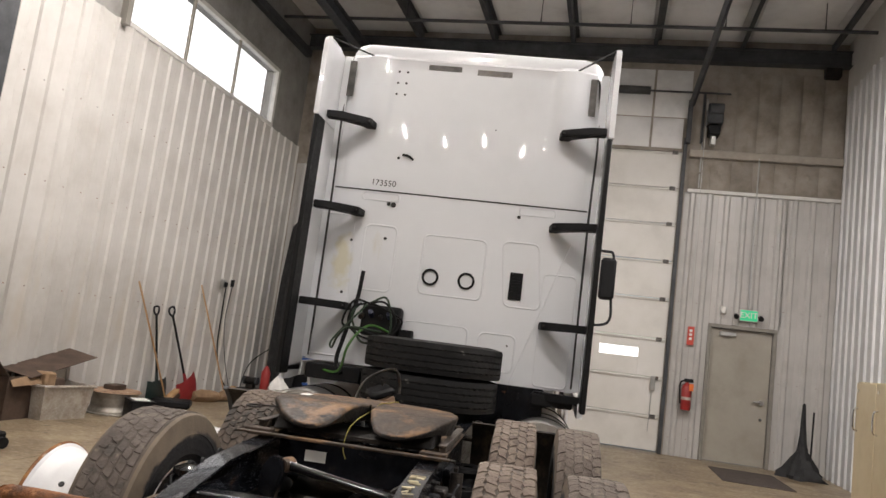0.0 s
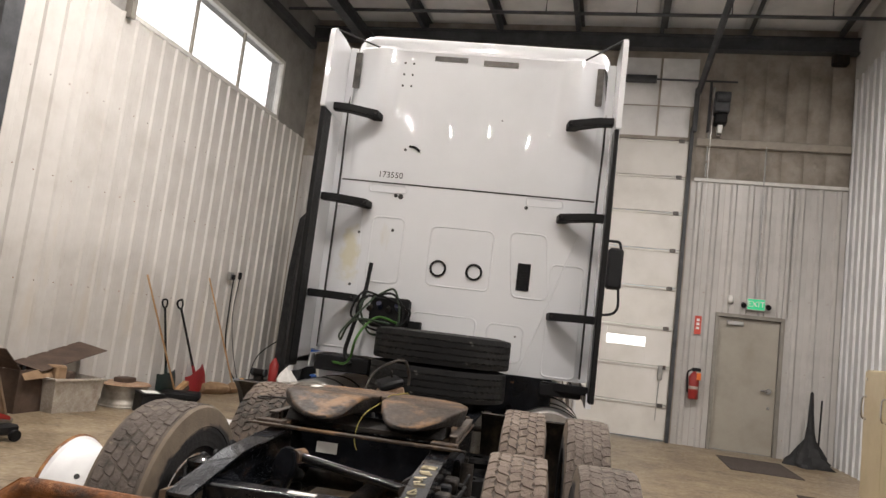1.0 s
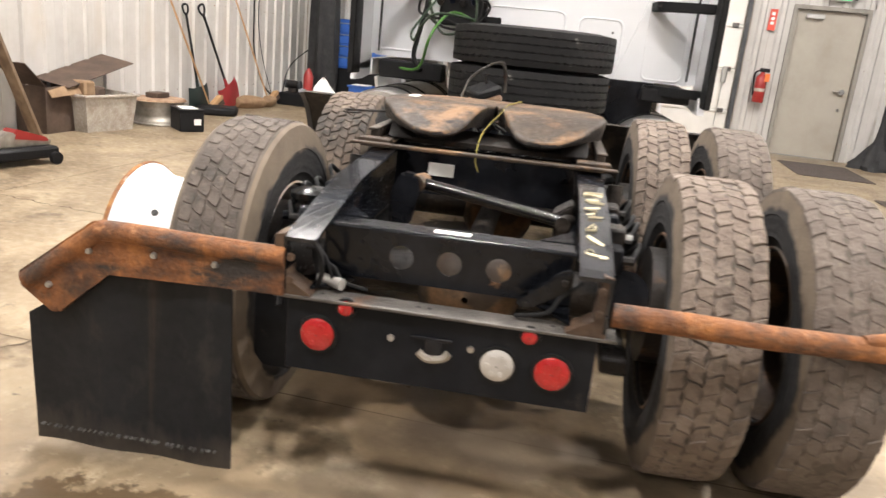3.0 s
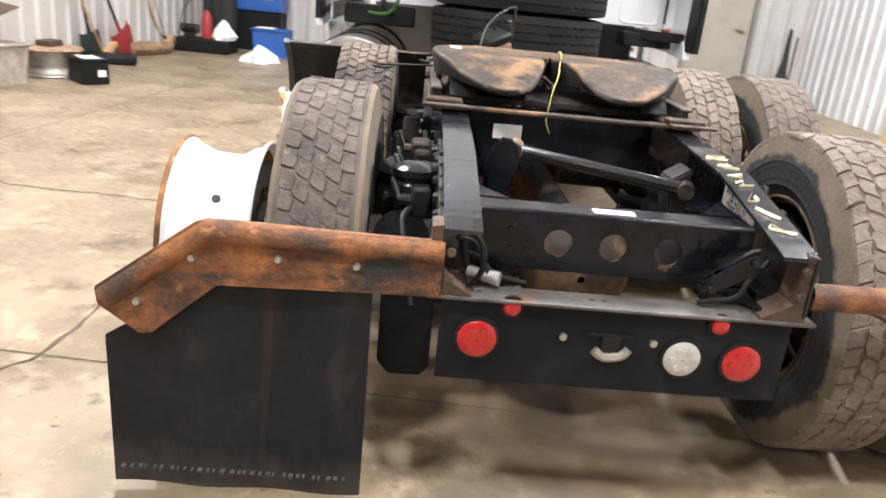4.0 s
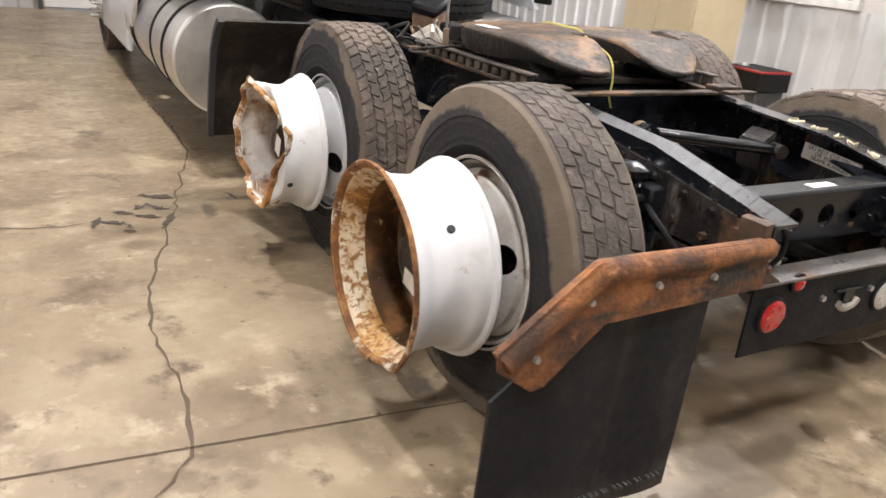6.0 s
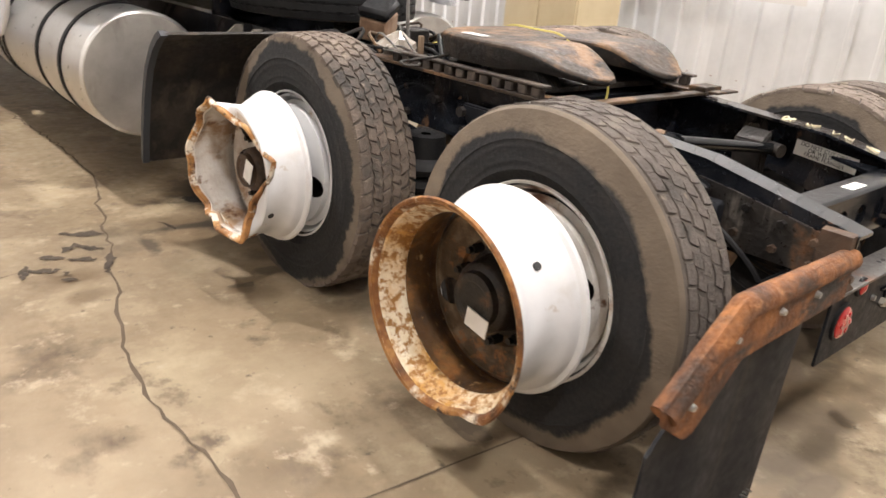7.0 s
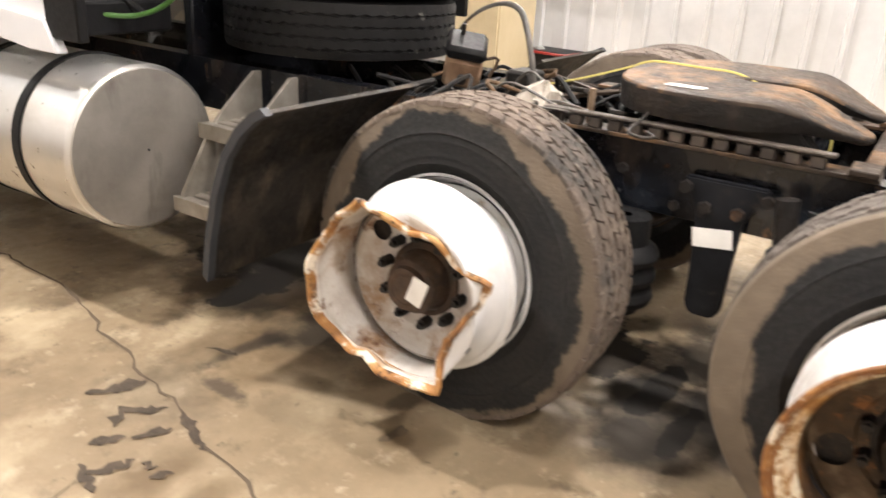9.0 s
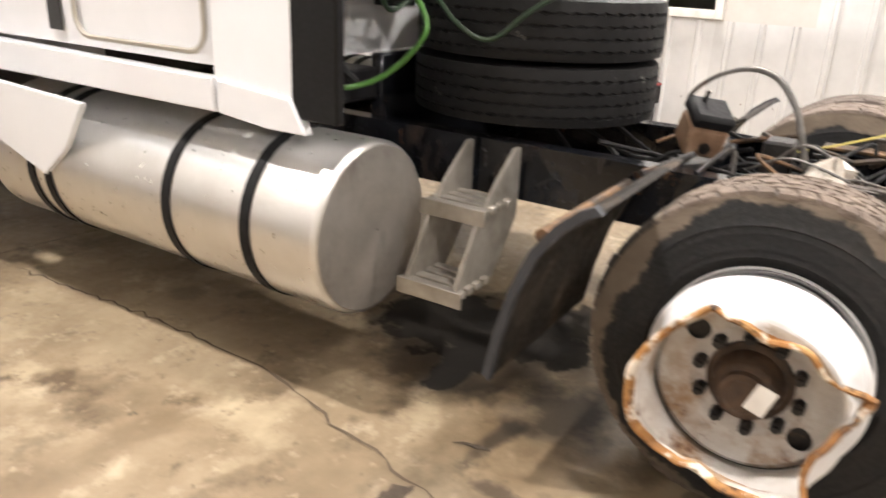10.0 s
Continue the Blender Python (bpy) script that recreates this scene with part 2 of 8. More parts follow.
BRACKET_RUST = surface("brown_rusty_bracket", [(0.024, 0.014, 0.009), (0.062, 0.036, 0.021), (0.12, 0.072, 0.042)], 9, (0.5, 0.8), 0, 0.5, 60, [((0.012, 0.010, 0.009), 6, 0.54, 0.66, None)])
DARK_GREEN = plain("dark_green_air_hose", (0.012, 0.030, 0.012), 0.4)
SEAM = plain("dark_seal", (0.03, 0.03, 0.03), 0.7)
PLASTIC = plain("black_plastic", (0.006, 0.006, 0.007), 0.58, bump=0.14, spec=0.25)
FENDER_MUD = surface("muddy_fender_plastic", [(0.007, 0.007, 0.008), (0.014, 0.012, 0.010), (0.040, 0.031, 0.023)], 5, (0.5, 0.75), 0, 0.3, 40, [((0.075, 0.055, 0.038), 6, 0.54, 0.70, (1, 1, 0.4))], spec=0.25)
FENDER_EDGE = plain("scuffed_fender_edge", (0.028, 0.031, 0.037), 0.5)
RUBBER_BLACK = plain("black_rubber", (0.006, 0.006, 0.0065), 0.6, bump=0.15, spec=0.25)
FRAME_BLACK = surface("black_frame_paint", [(0.0035, 0.004, 0.0055), (0.007, 0.0078, 0.010), (0.014, 0.015, 0.019)], 6, (0.10, 0.26), 0, 0.06, 26,
                      [((0.035, 0.026, 0.020), 6, 0.62, 0.78, None), ((0.16, 0.085, 0.045), 11, 0.68, 0.76, None)], spec=0.24, coat=0.05)
RAIL_BLACK = surface("glossy_rail_paint", [(0.0035, 0.0045, 0.0065), (0.007, 0.008, 0.011), (0.018, 0.021, 0.027)], 6, (0.12, 0.30), 0, 0.07, 26,
                     [((0.055, 0.042, 0.034), 5, 0.52, 0.72, (1, 1, 0.45)), ((0.15, 0.080, 0.042), 9, 0.62, 0.72, None), ((0.20, 0.20, 0.20), 21, 0.69, 0.74, None)], spec=0.30, coat=0.45)
SCABBY = surface("scabby_black_paint", [(0.008, 0.008, 0.009), (0.022, 0.019, 0.017), (0.060, 0.048, 0.040)], 8, (0.22, 0.5), 0, 0.5, 40, [((0.14, 0.070, 0.034), 7, 0.57, 0.68, None), ((0.13, 0.115, 0.10), 12, 0.55, 0.66, (1, 1, 0.22))])
RELAY_BLACK = plain("gloss_black_casting", (0.006, 0.0065, 0.007), 0.16, bump=0.02)
PANEL_BLACK = surface("black_panel_paint", [(0.004, 0.0046, 0.006), (0.007, 0.008, 0.0105), (0.014, 0.015, 0.018)], 5, (0.4, 0.6), 0, 0.1, 30, [((0.05, 0.040, 0.032), 7, 0.62, 0.76, None)], spec=0.14)
GREASY = surface("greasy_black_steel", [(0.004, 0.0035, 0.0035), (0.011, 0.009, 0.008), (0.036, 0.027, 0.02)], 9, (0.4, 0.7), 0.0, 0.7, 45, [((0.12, 0.062, 0.03), 6, 0.62, 0.74, None)], spec=0.3)
RACK_RUST = surface("dusty_greasy_rack", [(0.014, 0.010, 0.008), (0.045, 0.034, 0.026), (0.105, 0.080, 0.060)], 12, (0.5, 0.8), 0, 0.4, 60)
PLATE_RUST = surface("rusty_greased_plate", [(0.013, 0.009, 0.007), (0.036, 0.025, 0.017), (0.075, 0.051, 0.034)], 6, (0.42, 0.7), 0.0, 0.3, 40,
                     [((0.19, 0.108, 0.054), 4.2, 0.48, 0.62, None), ((0.016, 0.013, 0.011), 4.4, 0.55, 0.68, None)], spec=0.25)
RUST = surface("orange_rust", [(0.045, 0.018, 0.009), (0.165, 0.062, 0.019), (0.33, 0.13, 0.036)], 11, (0.6, 0.9), 0.0, 0.7, 80, [((0.040, 0.024, 0.016), 7, 0.52, 0.68, None), ((0.024, 0.020, 0.018), 4.6, 0.52, 0.62, (0.6, 1, 1.4)), ((0.36, 0.17, 0.07), 18, 0.61, 0.73, None)])
RIM_WHITE = surface("white_wheel_paint", [(0.60, 0.60, 0.605), (0.66, 0.66, 0.665), (0.70, 0.70, 0.70)], 6, (0.34, 0.5), 0, 0.06, 40, [((0.50, 0.47, 0.43), 4, 0.56, 0.74, (1, 1, 1)), ((0.36, 0.25, 0.16), 11, 0.67, 0.76, None)])
RIM_RUSTY = surface("white_paint_over_rust", [(0.62, 0.51, 0.34), (0.73, 0.64, 0.48), (0.78, 0.73, 0.61)], 13, (0.5, 0.8), 0, 0.5, 70,
                    [((0.52, 0.275, 0.065), 6, 0.45, 0.62, None), ((0.30, 0.135, 0.030), 44, 0.48, 0.57, None), ((0.13, 0.055, 0.016), 9, 0.57, 0.68, None)])
RIM_DEEP = surface("deep_rust", [(0.030, 0.015, 0.007), (0.10, 0.048, 0.015), (0.26, 0.140, 0.045)], 9, (0.6, 0.9), 0, 0.5, 70, [((0.42, 0.28, 0.13), 34, 0.61, 0.69, None), ((0.28, 0.115, 0.03), 8, 0.52, 0.64, None)])
RIM_STAINED = surface("white_paint_with_rust_streaks", [(0.42, 0.37, 0.32), (0.58, 0.55, 0.51), (0.68, 0.67, 0.65)], 6, (0.45, 0.7), 0, 0.3, 70,
                      [((0.34, 0.22, 0.13), 5, 0.49, 0.64, None), ((0.14, 0.06, 0.025), 11, 0.58, 0.67, None)])
GIRT_TAN = plain("dull_tan_steel", (0.33, 0.295, 0.25), 0.5)
RIM_LIP = surface("rusted_lip", [(0.035, 0.016, 0.007), (0.21, 0.083, 0.022), (0.45, 0.23, 0.07)], 12, (0.55, 0.85), 0.0, 0.5, 80, [((0.66, 0.58, 0.46), 8, 0.57, 0.65, None), ((0.03, 0.014, 0.008), 11, 0.58, 0.66, None)])
LIP_FLAKED = surface("flaking_rusted_lip", [(0.10, 0.042, 0.014), (0.34, 0.155, 0.045), (0.52, 0.32, 0.13)], 9, (0.5, 0.8), 0.0, 0.6, 70, [((0.74, 0.68, 0.58), 11, 0.51, 0.58, None), ((0.045, 0.022, 0.011), 13, 0.53, 0.61, None)])
DISC_RUST = surface("rust_eaten_disc", [(0.032, 0.020, 0.011), (0.090, 0.056, 0.029), (0.28, 0.215, 0.14)], 9, (0.6, 0.9), 0, 0.6, 60, [((0.06, 0.036, 0.02), 5, 0.54, 0.68, None), ((0.27, 0.115, 0.035), 16, 0.54, 0.64, None)])
HUB = surface("oily_hub", [(0.004, 0.0035, 0.003), (0.010, 0.008, 0.007), (0.030, 0.021, 0.015)], 14, (0.4, 0.65), 0.0, 0.4, 60, [((0.13, 0.065, 0.03), 11, 0.57, 0.70, None)])
TREAD = surface("dusty_tread", [(0.062, 0.051, 0.044), (0.100, 0.083, 0.071), (0.138, 0.115, 0.098)], 11, (0.8, 0.97), 0, 0.9, 55, [((0.05, 0.045, 0.04), 7, 0.56, 0.72, None), ((0.17, 0.14, 0.11), 16, 0.58, 0.70, None)])
TREAD_TAN = surface("muddy_tread", [(0.085, 0.064, 0.050), (0.135, 0.104, 0.082), (0.19, 0.15, 0.12)], 10, (0.85, 0.98), 0, 0.9, 55, [((0.040, 0.035, 0.031), 2.3, 0.50, 0.62, None), ((0.07, 0.06, 0.05), 9, 0.56, 0.72, None), ((0.24, 0.20, 0.155), 15, 0.60, 0.72, None)])
TREAD_RIGHT = surface("dry_mud_tread", [(0.101, 0.077, 0.062), (0.154, 0.121, 0.098), (0.202, 0.165, 0.136)], 10, (0.85, 0.98), 0, 0.9, 55, [((0.066, 0.055, 0.046), 8, 0.55, 0.70, None), ((0.229, 0.194, 0.158), 15, 0.60, 0.72, None)])
TREAD_WORN = surface("grey_worn_tread", [(0.077, 0.062, 0.053), (0.114, 0.092, 0.077), (0.151, 0.125, 0.106)], 10, (0.85, 0.98), 0, 0.8, 55, [((0.053, 0.046, 0.040), 7, 0.55, 0.70, None), ((0.176, 0.145, 0.114), 14, 0.58, 0.70, None)])
SIDEWALL = rubber_dusty("muddy_sidewall", (0.010, 0.010, 0.011), (0.135, 0.105, 0.076), 0.405, 0.014)
SIDEWALL_FRONT = rubber_dusty("part_muddy_sidewall", (0.009, 0.009, 0.0095), (0.125, 0.098, 0.072), 0.440, 0.012, 0.28)
GROOVE = surface("packed_groove_dirt", [(0.046, 0.039, 0.032), (0.082, 0.068, 0.057), (0.130, 0.106, 0.088)], 9, (0.85, 0.97), 0, 0.4, 60)
SPARE = surface("clean_black_tyre", [(0.005, 0.005, 0.005), (0.008, 0.008, 0.0085), (0.013, 0.013, 0.013)], 7, (0.5, 0.7), 0, 0.2, 80, [((0.16, 0.155, 0.14), 13, 0.645, 0.70, None)], spec=0.25)
TANK = surface("scuffed_aluminium", [(0.62, 0.605, 0.58), (0.69, 0.68, 0.66), (0.75, 0.74, 0.725)], 3, (0.27, 0.31), 0.9, 0.0, 20, [((0.55, 0.52, 0.48), 4, 0.6, 0.85, (0.3, 1, 1))])
TANK_END = surface("dull_tank_end", [(0.36, 0.335, 0.305), (0.45, 0.425, 0.39), (0.53, 0.505, 0.47)], 5, (0.34, 0.52), 0.8, 0.08, 60, [((0.24, 0.22, 0.195), 7, 0.56, 0.74, (1, 1, 0.2))])
ALU = surface("dirty_cast_aluminium", [(0.22, 0.20, 0.17), (0.34, 0.315, 0.275), (0.45, 0.42, 0.38)], 9, (0.4, 0.6), 0.6, 0.25, 70)
FLAP = surface("rubber_mud_flap", [(0.006, 0.0068, 0.0085), (0.009, 0.0098, 0.012), (0.014, 0.015, 0.0175)], 3, (0.5, 0.7), 0, 0.12, 50, [((0.045, 0.034, 0.024), 5.5, 0.60, 0.80, (2.2, 1, 0.07)), ((0.030, 0.028, 0.026), 9, 0.56, 0.75, (1, 1, 0.5))], spec=0.25)


def splashed(m, z0, z1, colour, strength=0.8):
    """Dried mud splashed up from the lower edge, ragged at its top."""
    nt = m.node_tree
    p = nt.nodes["Principled BSDF"]
    co = nt.nodes.new("ShaderNodeTexCoord").outputs["Object"]
    sep = nt.nodes.new("ShaderNodeSeparateXYZ")
    nt.links.new(co, sep.inputs[0])
    add = nt.nodes.new("ShaderNodeMath")
    add.operation = "MULTIPLY_ADD"
    nt.links.new(noise_tex(nt, co, 14, 7, 0.7, (1, 1, 0.35)), add.inputs[0])
    add.inputs[1].default_value = (z1 - z0) * 2.2
    nt.links.new(sep.outputs[2], add.inputs[2])
    mask = ramp(nt, add.outputs[0], [(z0 + 1.1 * (z1 - z0), (strength,) * 3), (z1 + 1.1 * (z1 - z0), (0, 0, 0))])
    nt.links.new(mix(nt, mask, p.inputs["Base Color"].links[0].from_socket, colour), p.inputs["Base Color"])


splashed(FLAP, 0.03, 0.14, (0.055, 0.047, 0.040))
RED_LENS = plain("red_lens", (0.34, 0.007, 0.009), 0.2, bump=0.0, coat=0.5)
CLEAR_LENS = plain("clear_lens", (0.40, 0.385, 0.36), 0.2, bump=0.0, coat=0.5)
PAPER = plain("white_paper", (0.78, 0.77, 0.74), 0.7)
INK = plain("dark_ink", (0.03, 0.03, 0.03), 0.8)
YELLOW = plain("yellow_strap_web", (0.40, 0.34, 0.09), 0.8)
GREEN = plain("green_air_hose", (0.055, 0.16, 0.028), 0.4)
FLAP_PRINT = plain("faded_flap_print", (0.05, 0.048, 0.045), 0.8)
BLUE = plain("blue_air_hose", (0.006, 0.010, 0.04), 0.5)
CHALK = plain("yellowish_paint_marker", (0.62, 0.56, 0.38), 0.8)
CARD = surface("corrugated_cardboard", [(0.17, 0.105, 0.06), (0.25, 0.16, 0.09), (0.32, 0.215, 0.13)], 5, (0.8, 0.95))
CARD_DARK = surface("dark_printed_cardboard", [(0.045, 0.028, 0.020), (0.07, 0.045, 0.032), (0.10, 0.066, 0.046)], 5, (0.8, 0.95))
TOTE = surface("cloudy_plastic", [(0.31, 0.27, 0.225), (0.41, 0.37, 0.32), (0.50, 0.465, 0.415)], 5, (0.2, 0.32), 0, 0.08, 20, [((0.24, 0.185, 0.135), 4, 0.52, 0.70, None)])
WOOD = surface("worn_wood", [(0.30, 0.16, 0.07), (0.42, 0.25, 0.12), (0.50, 0.33, 0.18)], 12, (0.5, 0.7), 0, 0.2, 60, stretch=(1, 1, 0.1))
OLD_WOOD = surface("weathered_wood", [(0.10, 0.066, 0.040), (0.17, 0.115, 0.072), (0.25, 0.18, 0.12)], 10, (0.6, 0.85), 0, 0.3, 60, stretch=(1, 1, 0.12))
LID_RUST = surface("tan_rusted_lid", [(0.16, 0.085, 0.045), (0.30, 0.19, 0.12), (0.42, 0.31, 0.22)], 9, (0.5, 0.8), 0, 0.3, 60)
RED_PLASTIC = plain("red_plastic", (0.30, 0.018, 0.022), 0.35)
RED_PAINT = plain("red_paint", (0.27, 0.020, 0.018), 0.4)
GREEN_PLASTIC = plain("dark_green_plastic", (0.010, 0.022, 0.020), 0.4)
BLUE_PLASTIC = plain("blue_plastic", (0.03, 0.10, 0.36), 0.4)
BEIGE = surface("beige_cabinet_paint", [(0.52, 0.43, 0.27), (0.58, 0.49, 0.32), (0.62, 0.53, 0.36)], 2, (0.35, 0.5), 0, 0.02, 40)
MAT_BROWN = surface("dark_mat", [(0.035, 0.026, 0.022), (0.055, 0.042, 0.036), (0.08, 0.062, 0.052)], 14, (0.85, 0.97), 0, 0.5, 120)
FABRIC_BLACK = surface("black_fabric", [(0.010, 0.010, 0.011), (0.018, 0.018, 0.019), (0.03, 0.03, 0.031)], 9, (0.7, 0.9), 0, 0.5, 40)
SIGN_RED = plain("sign_red", (0.52, 0.06, 0.035), 0.5)
ORANGE = plain("orange_tag", (0.70, 0.16, 0.03), 0.5)
EXIT_GREEN = glow("exit_sign_glow", (0.03, 0.50, 0.22), 0.6)
LAMP_GLOW = glow("lamp_glow", (1.0, 0.92, 0.80), 14)
DAY = glow("bright_overcast_sky", (1.0, 0.99, 0.97), 3.2)
GLASS = bpy.data.materials.new("window_glass")
GLASS.use_nodes = True
gp = GLASS.node_tree.nodes["Principled BSDF"]
gp.inputs["Transmission Weight"].default_value, gp.inputs["Roughness"].default_value, gp.inputs["IOR"].default_value = 1, 0.02, 1.1


# ---- building blocks ----
def box(bm, lo, hi, bevel=0.0, m=None):
    lo, hi = Vector(lo), Vector(hi)
    d = hi - lo
    mt = Matrix.Translation((lo + hi) / 2) @ Matrix.Diagonal((d.x, d.y, d.z, 1))
    vs = bmesh.ops.create_cube(bm, size=1, matrix=(m @ mt) if m else mt)["verts"]
    if bevel:
        es = list({e for v in vs for e in v.link_edges})
        bmesh.ops.bevel(bm, geom=es, offset=bevel, segments=1, affect="EDGES", clamp_overlap=True)
    return bm


def rod(bm, a, b, r, r2=None, seg=14, caps=True):
    a, b = Vector(a), Vector(b)
    d = b - a
    mt = Matrix.Translation((a + b) / 2) @ d.to_track_quat("Z", "Y").to_matrix().to_4x4()
    bmesh.ops.create_cone(bm, cap_ends=caps, segments=seg, radius1=r, radius2=r if r2 is None else r2, depth=d.length, matrix=mt)
    return bm


def smooth_line(pts, n=6):
    """A smooth line through the points."""
    p = [Vector(q) for q in pts]
    p = [p[0] * 2 - p[1], *p, p[-1] * 2 - p[-2]]
    out = []
    for i in range(1, len(p) - 2):
        for k in range(n):
            t = k / n
            a, b, c, d = p[i - 1:i + 3]
            out.append(0.5 * (2 * b + (c - a) * t + (2 * a - 5 * b + 4 * c - d) * t * t + (3 * b - a - 3 * c + d) * t ** 3))
    out.append(p[-2])
    return out


def tube(bm, pts, r, seg=8, n=6, flat=1.0):
    """A hose, cable or bent pipe along the points; flat under 1 makes a strap."""
    line = smooth_line(pts, n) if n > 1 else [Vector(q) for q in pts]
    side, rings = None, []
    for i, c in enumerate(line):
        t = (line[min(i + 1, len(line) - 1)] - line[max(i - 1, 0)]).normalized()
        if side is None:
            side = t.orthogonal().normalized()
        side = (side - t * side.dot(t)).normalized()
        up = t.cross(side)
        rings.append([bm.verts.new(c + side * (r * math.cos(6.28319 * k / seg)) + up * (r * flat * math.sin(6.28319 * k / seg))) for k in range(seg)])
    for a, b in zip(rings, rings[1:]):
        for k in range(seg):
            bm.faces.new((a[k], a[(k + 1) % seg], b[(k + 1) % seg], b[k]))
    bm.faces.new(rings[0][::-1])
    bm.faces.new(rings[-1])
    return bm


def lathe(bm, prof, seg=48, bend=None, closed=False):
    """Turn (along, radius) pairs about the x axis; bend(along, radius, angle, index) may give back a changed pair."""
    rings = []
    for j, (a, r) in enumerate(prof):
        ring = []
        for k in range(seg):
            an = 2 * math.pi * k / seg
            aa, rr = bend(a, r, an, j) if bend else (a, r)
            ring.append(bm.verts.new((aa, rr * math.cos(an), rr * math.sin(an))))
        rings.append(ring)
    for a, b in zip(rings, rings[1:] + ([rings[0]] if closed else [])):
        for k in range(seg):
            bm.faces.new((a[k], b[k], b[(k + 1) % seg], a[(k + 1) % seg]))
    return bm


def disc_cap(bm, x, r, seg=48, inner=0.0):
    o = [bm.verts.new((x, r * math.cos(2 * math.pi * k / seg), r * math.sin(2 * math.pi * k / seg))) for k in range(seg)]
    if inner:
        i = [bm.verts.new((x, inner * math.cos(2 * math.pi * k / seg), inner * math.sin(2 * math.pi * k / seg))) for k in range(seg)]
        for k in range(seg):
            bm.faces.new((o[k], o[(k + 1) % seg], i[(k + 1) % seg], i[k]))
    else:
        bm.faces.new(o)
    return bm


def prism(bm, poly, axis, d0, d1, bevel=0.0):
    """A polygon of pairs, pushed along one axis from d0 to d1. Pairs are (y, z), (x, z) or (x, y)."""
    def put(a, b, d):
        return {"x": (d, a, b), "y": (a, d, b), "z": (a, b, d)}[axis]
    lo = [bm.verts.new(put(a, b, d0)) for a, b in poly]
    hi = [bm.verts.new(put(a, b, d1)) for a, b in poly]
    n = len(poly)
    fs = [bm.faces.new(lo[::-1]), bm.faces.new(hi)]
    fs += [bm.faces.new((lo[i], lo[(i + 1) % n], hi[(i + 1) % n], hi[i])) for i in range(n)]
    if bevel:
        es = list({e for v in lo + hi for e in v.link_edges})
        bmesh.ops.bevel(bm, geom=es, offset=bevel, segments=2, affect="EDGES", clamp_overlap=True)
    return bm


def bm_new():
    return bmesh.new()


def mesh_of(name, bm, material, angle=38):
    bmesh.ops.recalc_face_normals(bm, faces=bm.faces)
    me = bpy.data.meshes.new(name)
    bm.to_mesh(me)
    bm.free()
    me.materials.append(material)
    me.shade_smooth()
    me.set_sharp_from_angle(angle=radians(angle))
    return me


def part(name, bm, material, parent, label="", m=None):
    """One mesh under a thing or a part; the mesh is in the parent's axes, or placed in them by m."""
    ob = new(name, bm if isinstance(bm, bpy.types.Mesh) else mesh_of(name, bm, material))
    ob.parent = parent
    if m is not None:
        ob.matrix_basis = m
    return tagged(ob, label)


def thing(name, m, label, category, group=""):
    ob = new(name)
    ob.empty_display_size = 0.1
    ob.matrix_world = m
    return tagged(ob, label, category, group)


def solid(name, bm, material, m, label, category, group="", kind=""):
    ob = new(name, bm if isinstance(bm, bpy.types.Mesh) else mesh_of(name, bm, material))
    ob.matrix_world = m
    return tagged(ob, label, category, group, kind)


def lettering(name, text, size, material, parent, m, depth=0.0006, label=""):
    cu = bpy.data.curves.new(name, "FONT")
    cu.body, cu.size, cu.extrude, cu.align_x, cu.align_y = text, size, depth, "CENTER", "CENTER"
    tmp = bpy.data.objects.new(name, cu)
    scene.collection.objects.link(tmp)
    me = bpy.data.meshes.new_from_object(tmp.evaluated_get(bpy.context.evaluated_depsgraph_get()))
    bpy.data.objects.remove(tmp)
    me.materials.clear()
    me.materials.append(material)
    return part(name, me, material, parent, label, m)


# ---- the building ----
LEFT, RIGHT, FAR, NEAR, ROOF = -5.45, 4.7, 11.35, -15.0, 7.5


def structure(name, bm, material, label):
    return solid(name, bm, material, BUILDING, label, "", "", "structure")


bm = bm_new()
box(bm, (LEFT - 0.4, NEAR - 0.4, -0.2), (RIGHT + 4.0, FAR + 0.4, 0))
floor = structure("floor", bm, CONCRETE, "stained tan concrete shop floor with cracks, shade painted in under the truck")

# long side wall with a high strip window
WIN_V0, WIN_V1, WIN_Z0, WIN_Z1 = 5.72, 10.05, 5.0, 6.05
bm = bm_new()
box(bm, (LEFT - 0.25, NEAR, 0), (LEFT, FAR + 0.25, WIN_Z0))
box(bm, (LEFT - 0.25, NEAR, WIN_Z0), (LEFT, WIN_V0, ROOF))
box(bm, (LEFT - 0.25, WIN_V1, WIN_Z0), (LEFT, FAR + 0.25, ROOF))
box(bm, (LEFT - 0.25, WIN_V0, WIN_Z1), (LEFT, WIN_V1, ROOF))
wall_west = structure("wall_west", bm, INSUL_GREY, "long side wall with dusty insulation above white steel panels")

window_1 = thing("window_1", BUILDING, "high strip window, blown out by daylight", "window")
window_1["kind"] = "structure"
bm = bm_new()
for v in (WIN_V0, WIN_V1):
    box(bm, (LEFT - 0.08, v - 0.035, WIN_Z0 - 0.03), (LEFT + 0.03, v + 0.035, WIN_Z1 + 0.03), 0.004)
for z in (WIN_Z0, WIN_Z1):
    box(bm, (LEFT - 0.08, WIN_V0 + 0.035, z - 0.035), (LEFT + 0.028, WIN_V1 - 0.035, z + 0.035), 0.004)
part("window_frame", bm, TRIM, window_1)
step_v = (WIN_V1 - WIN_V0) / 3
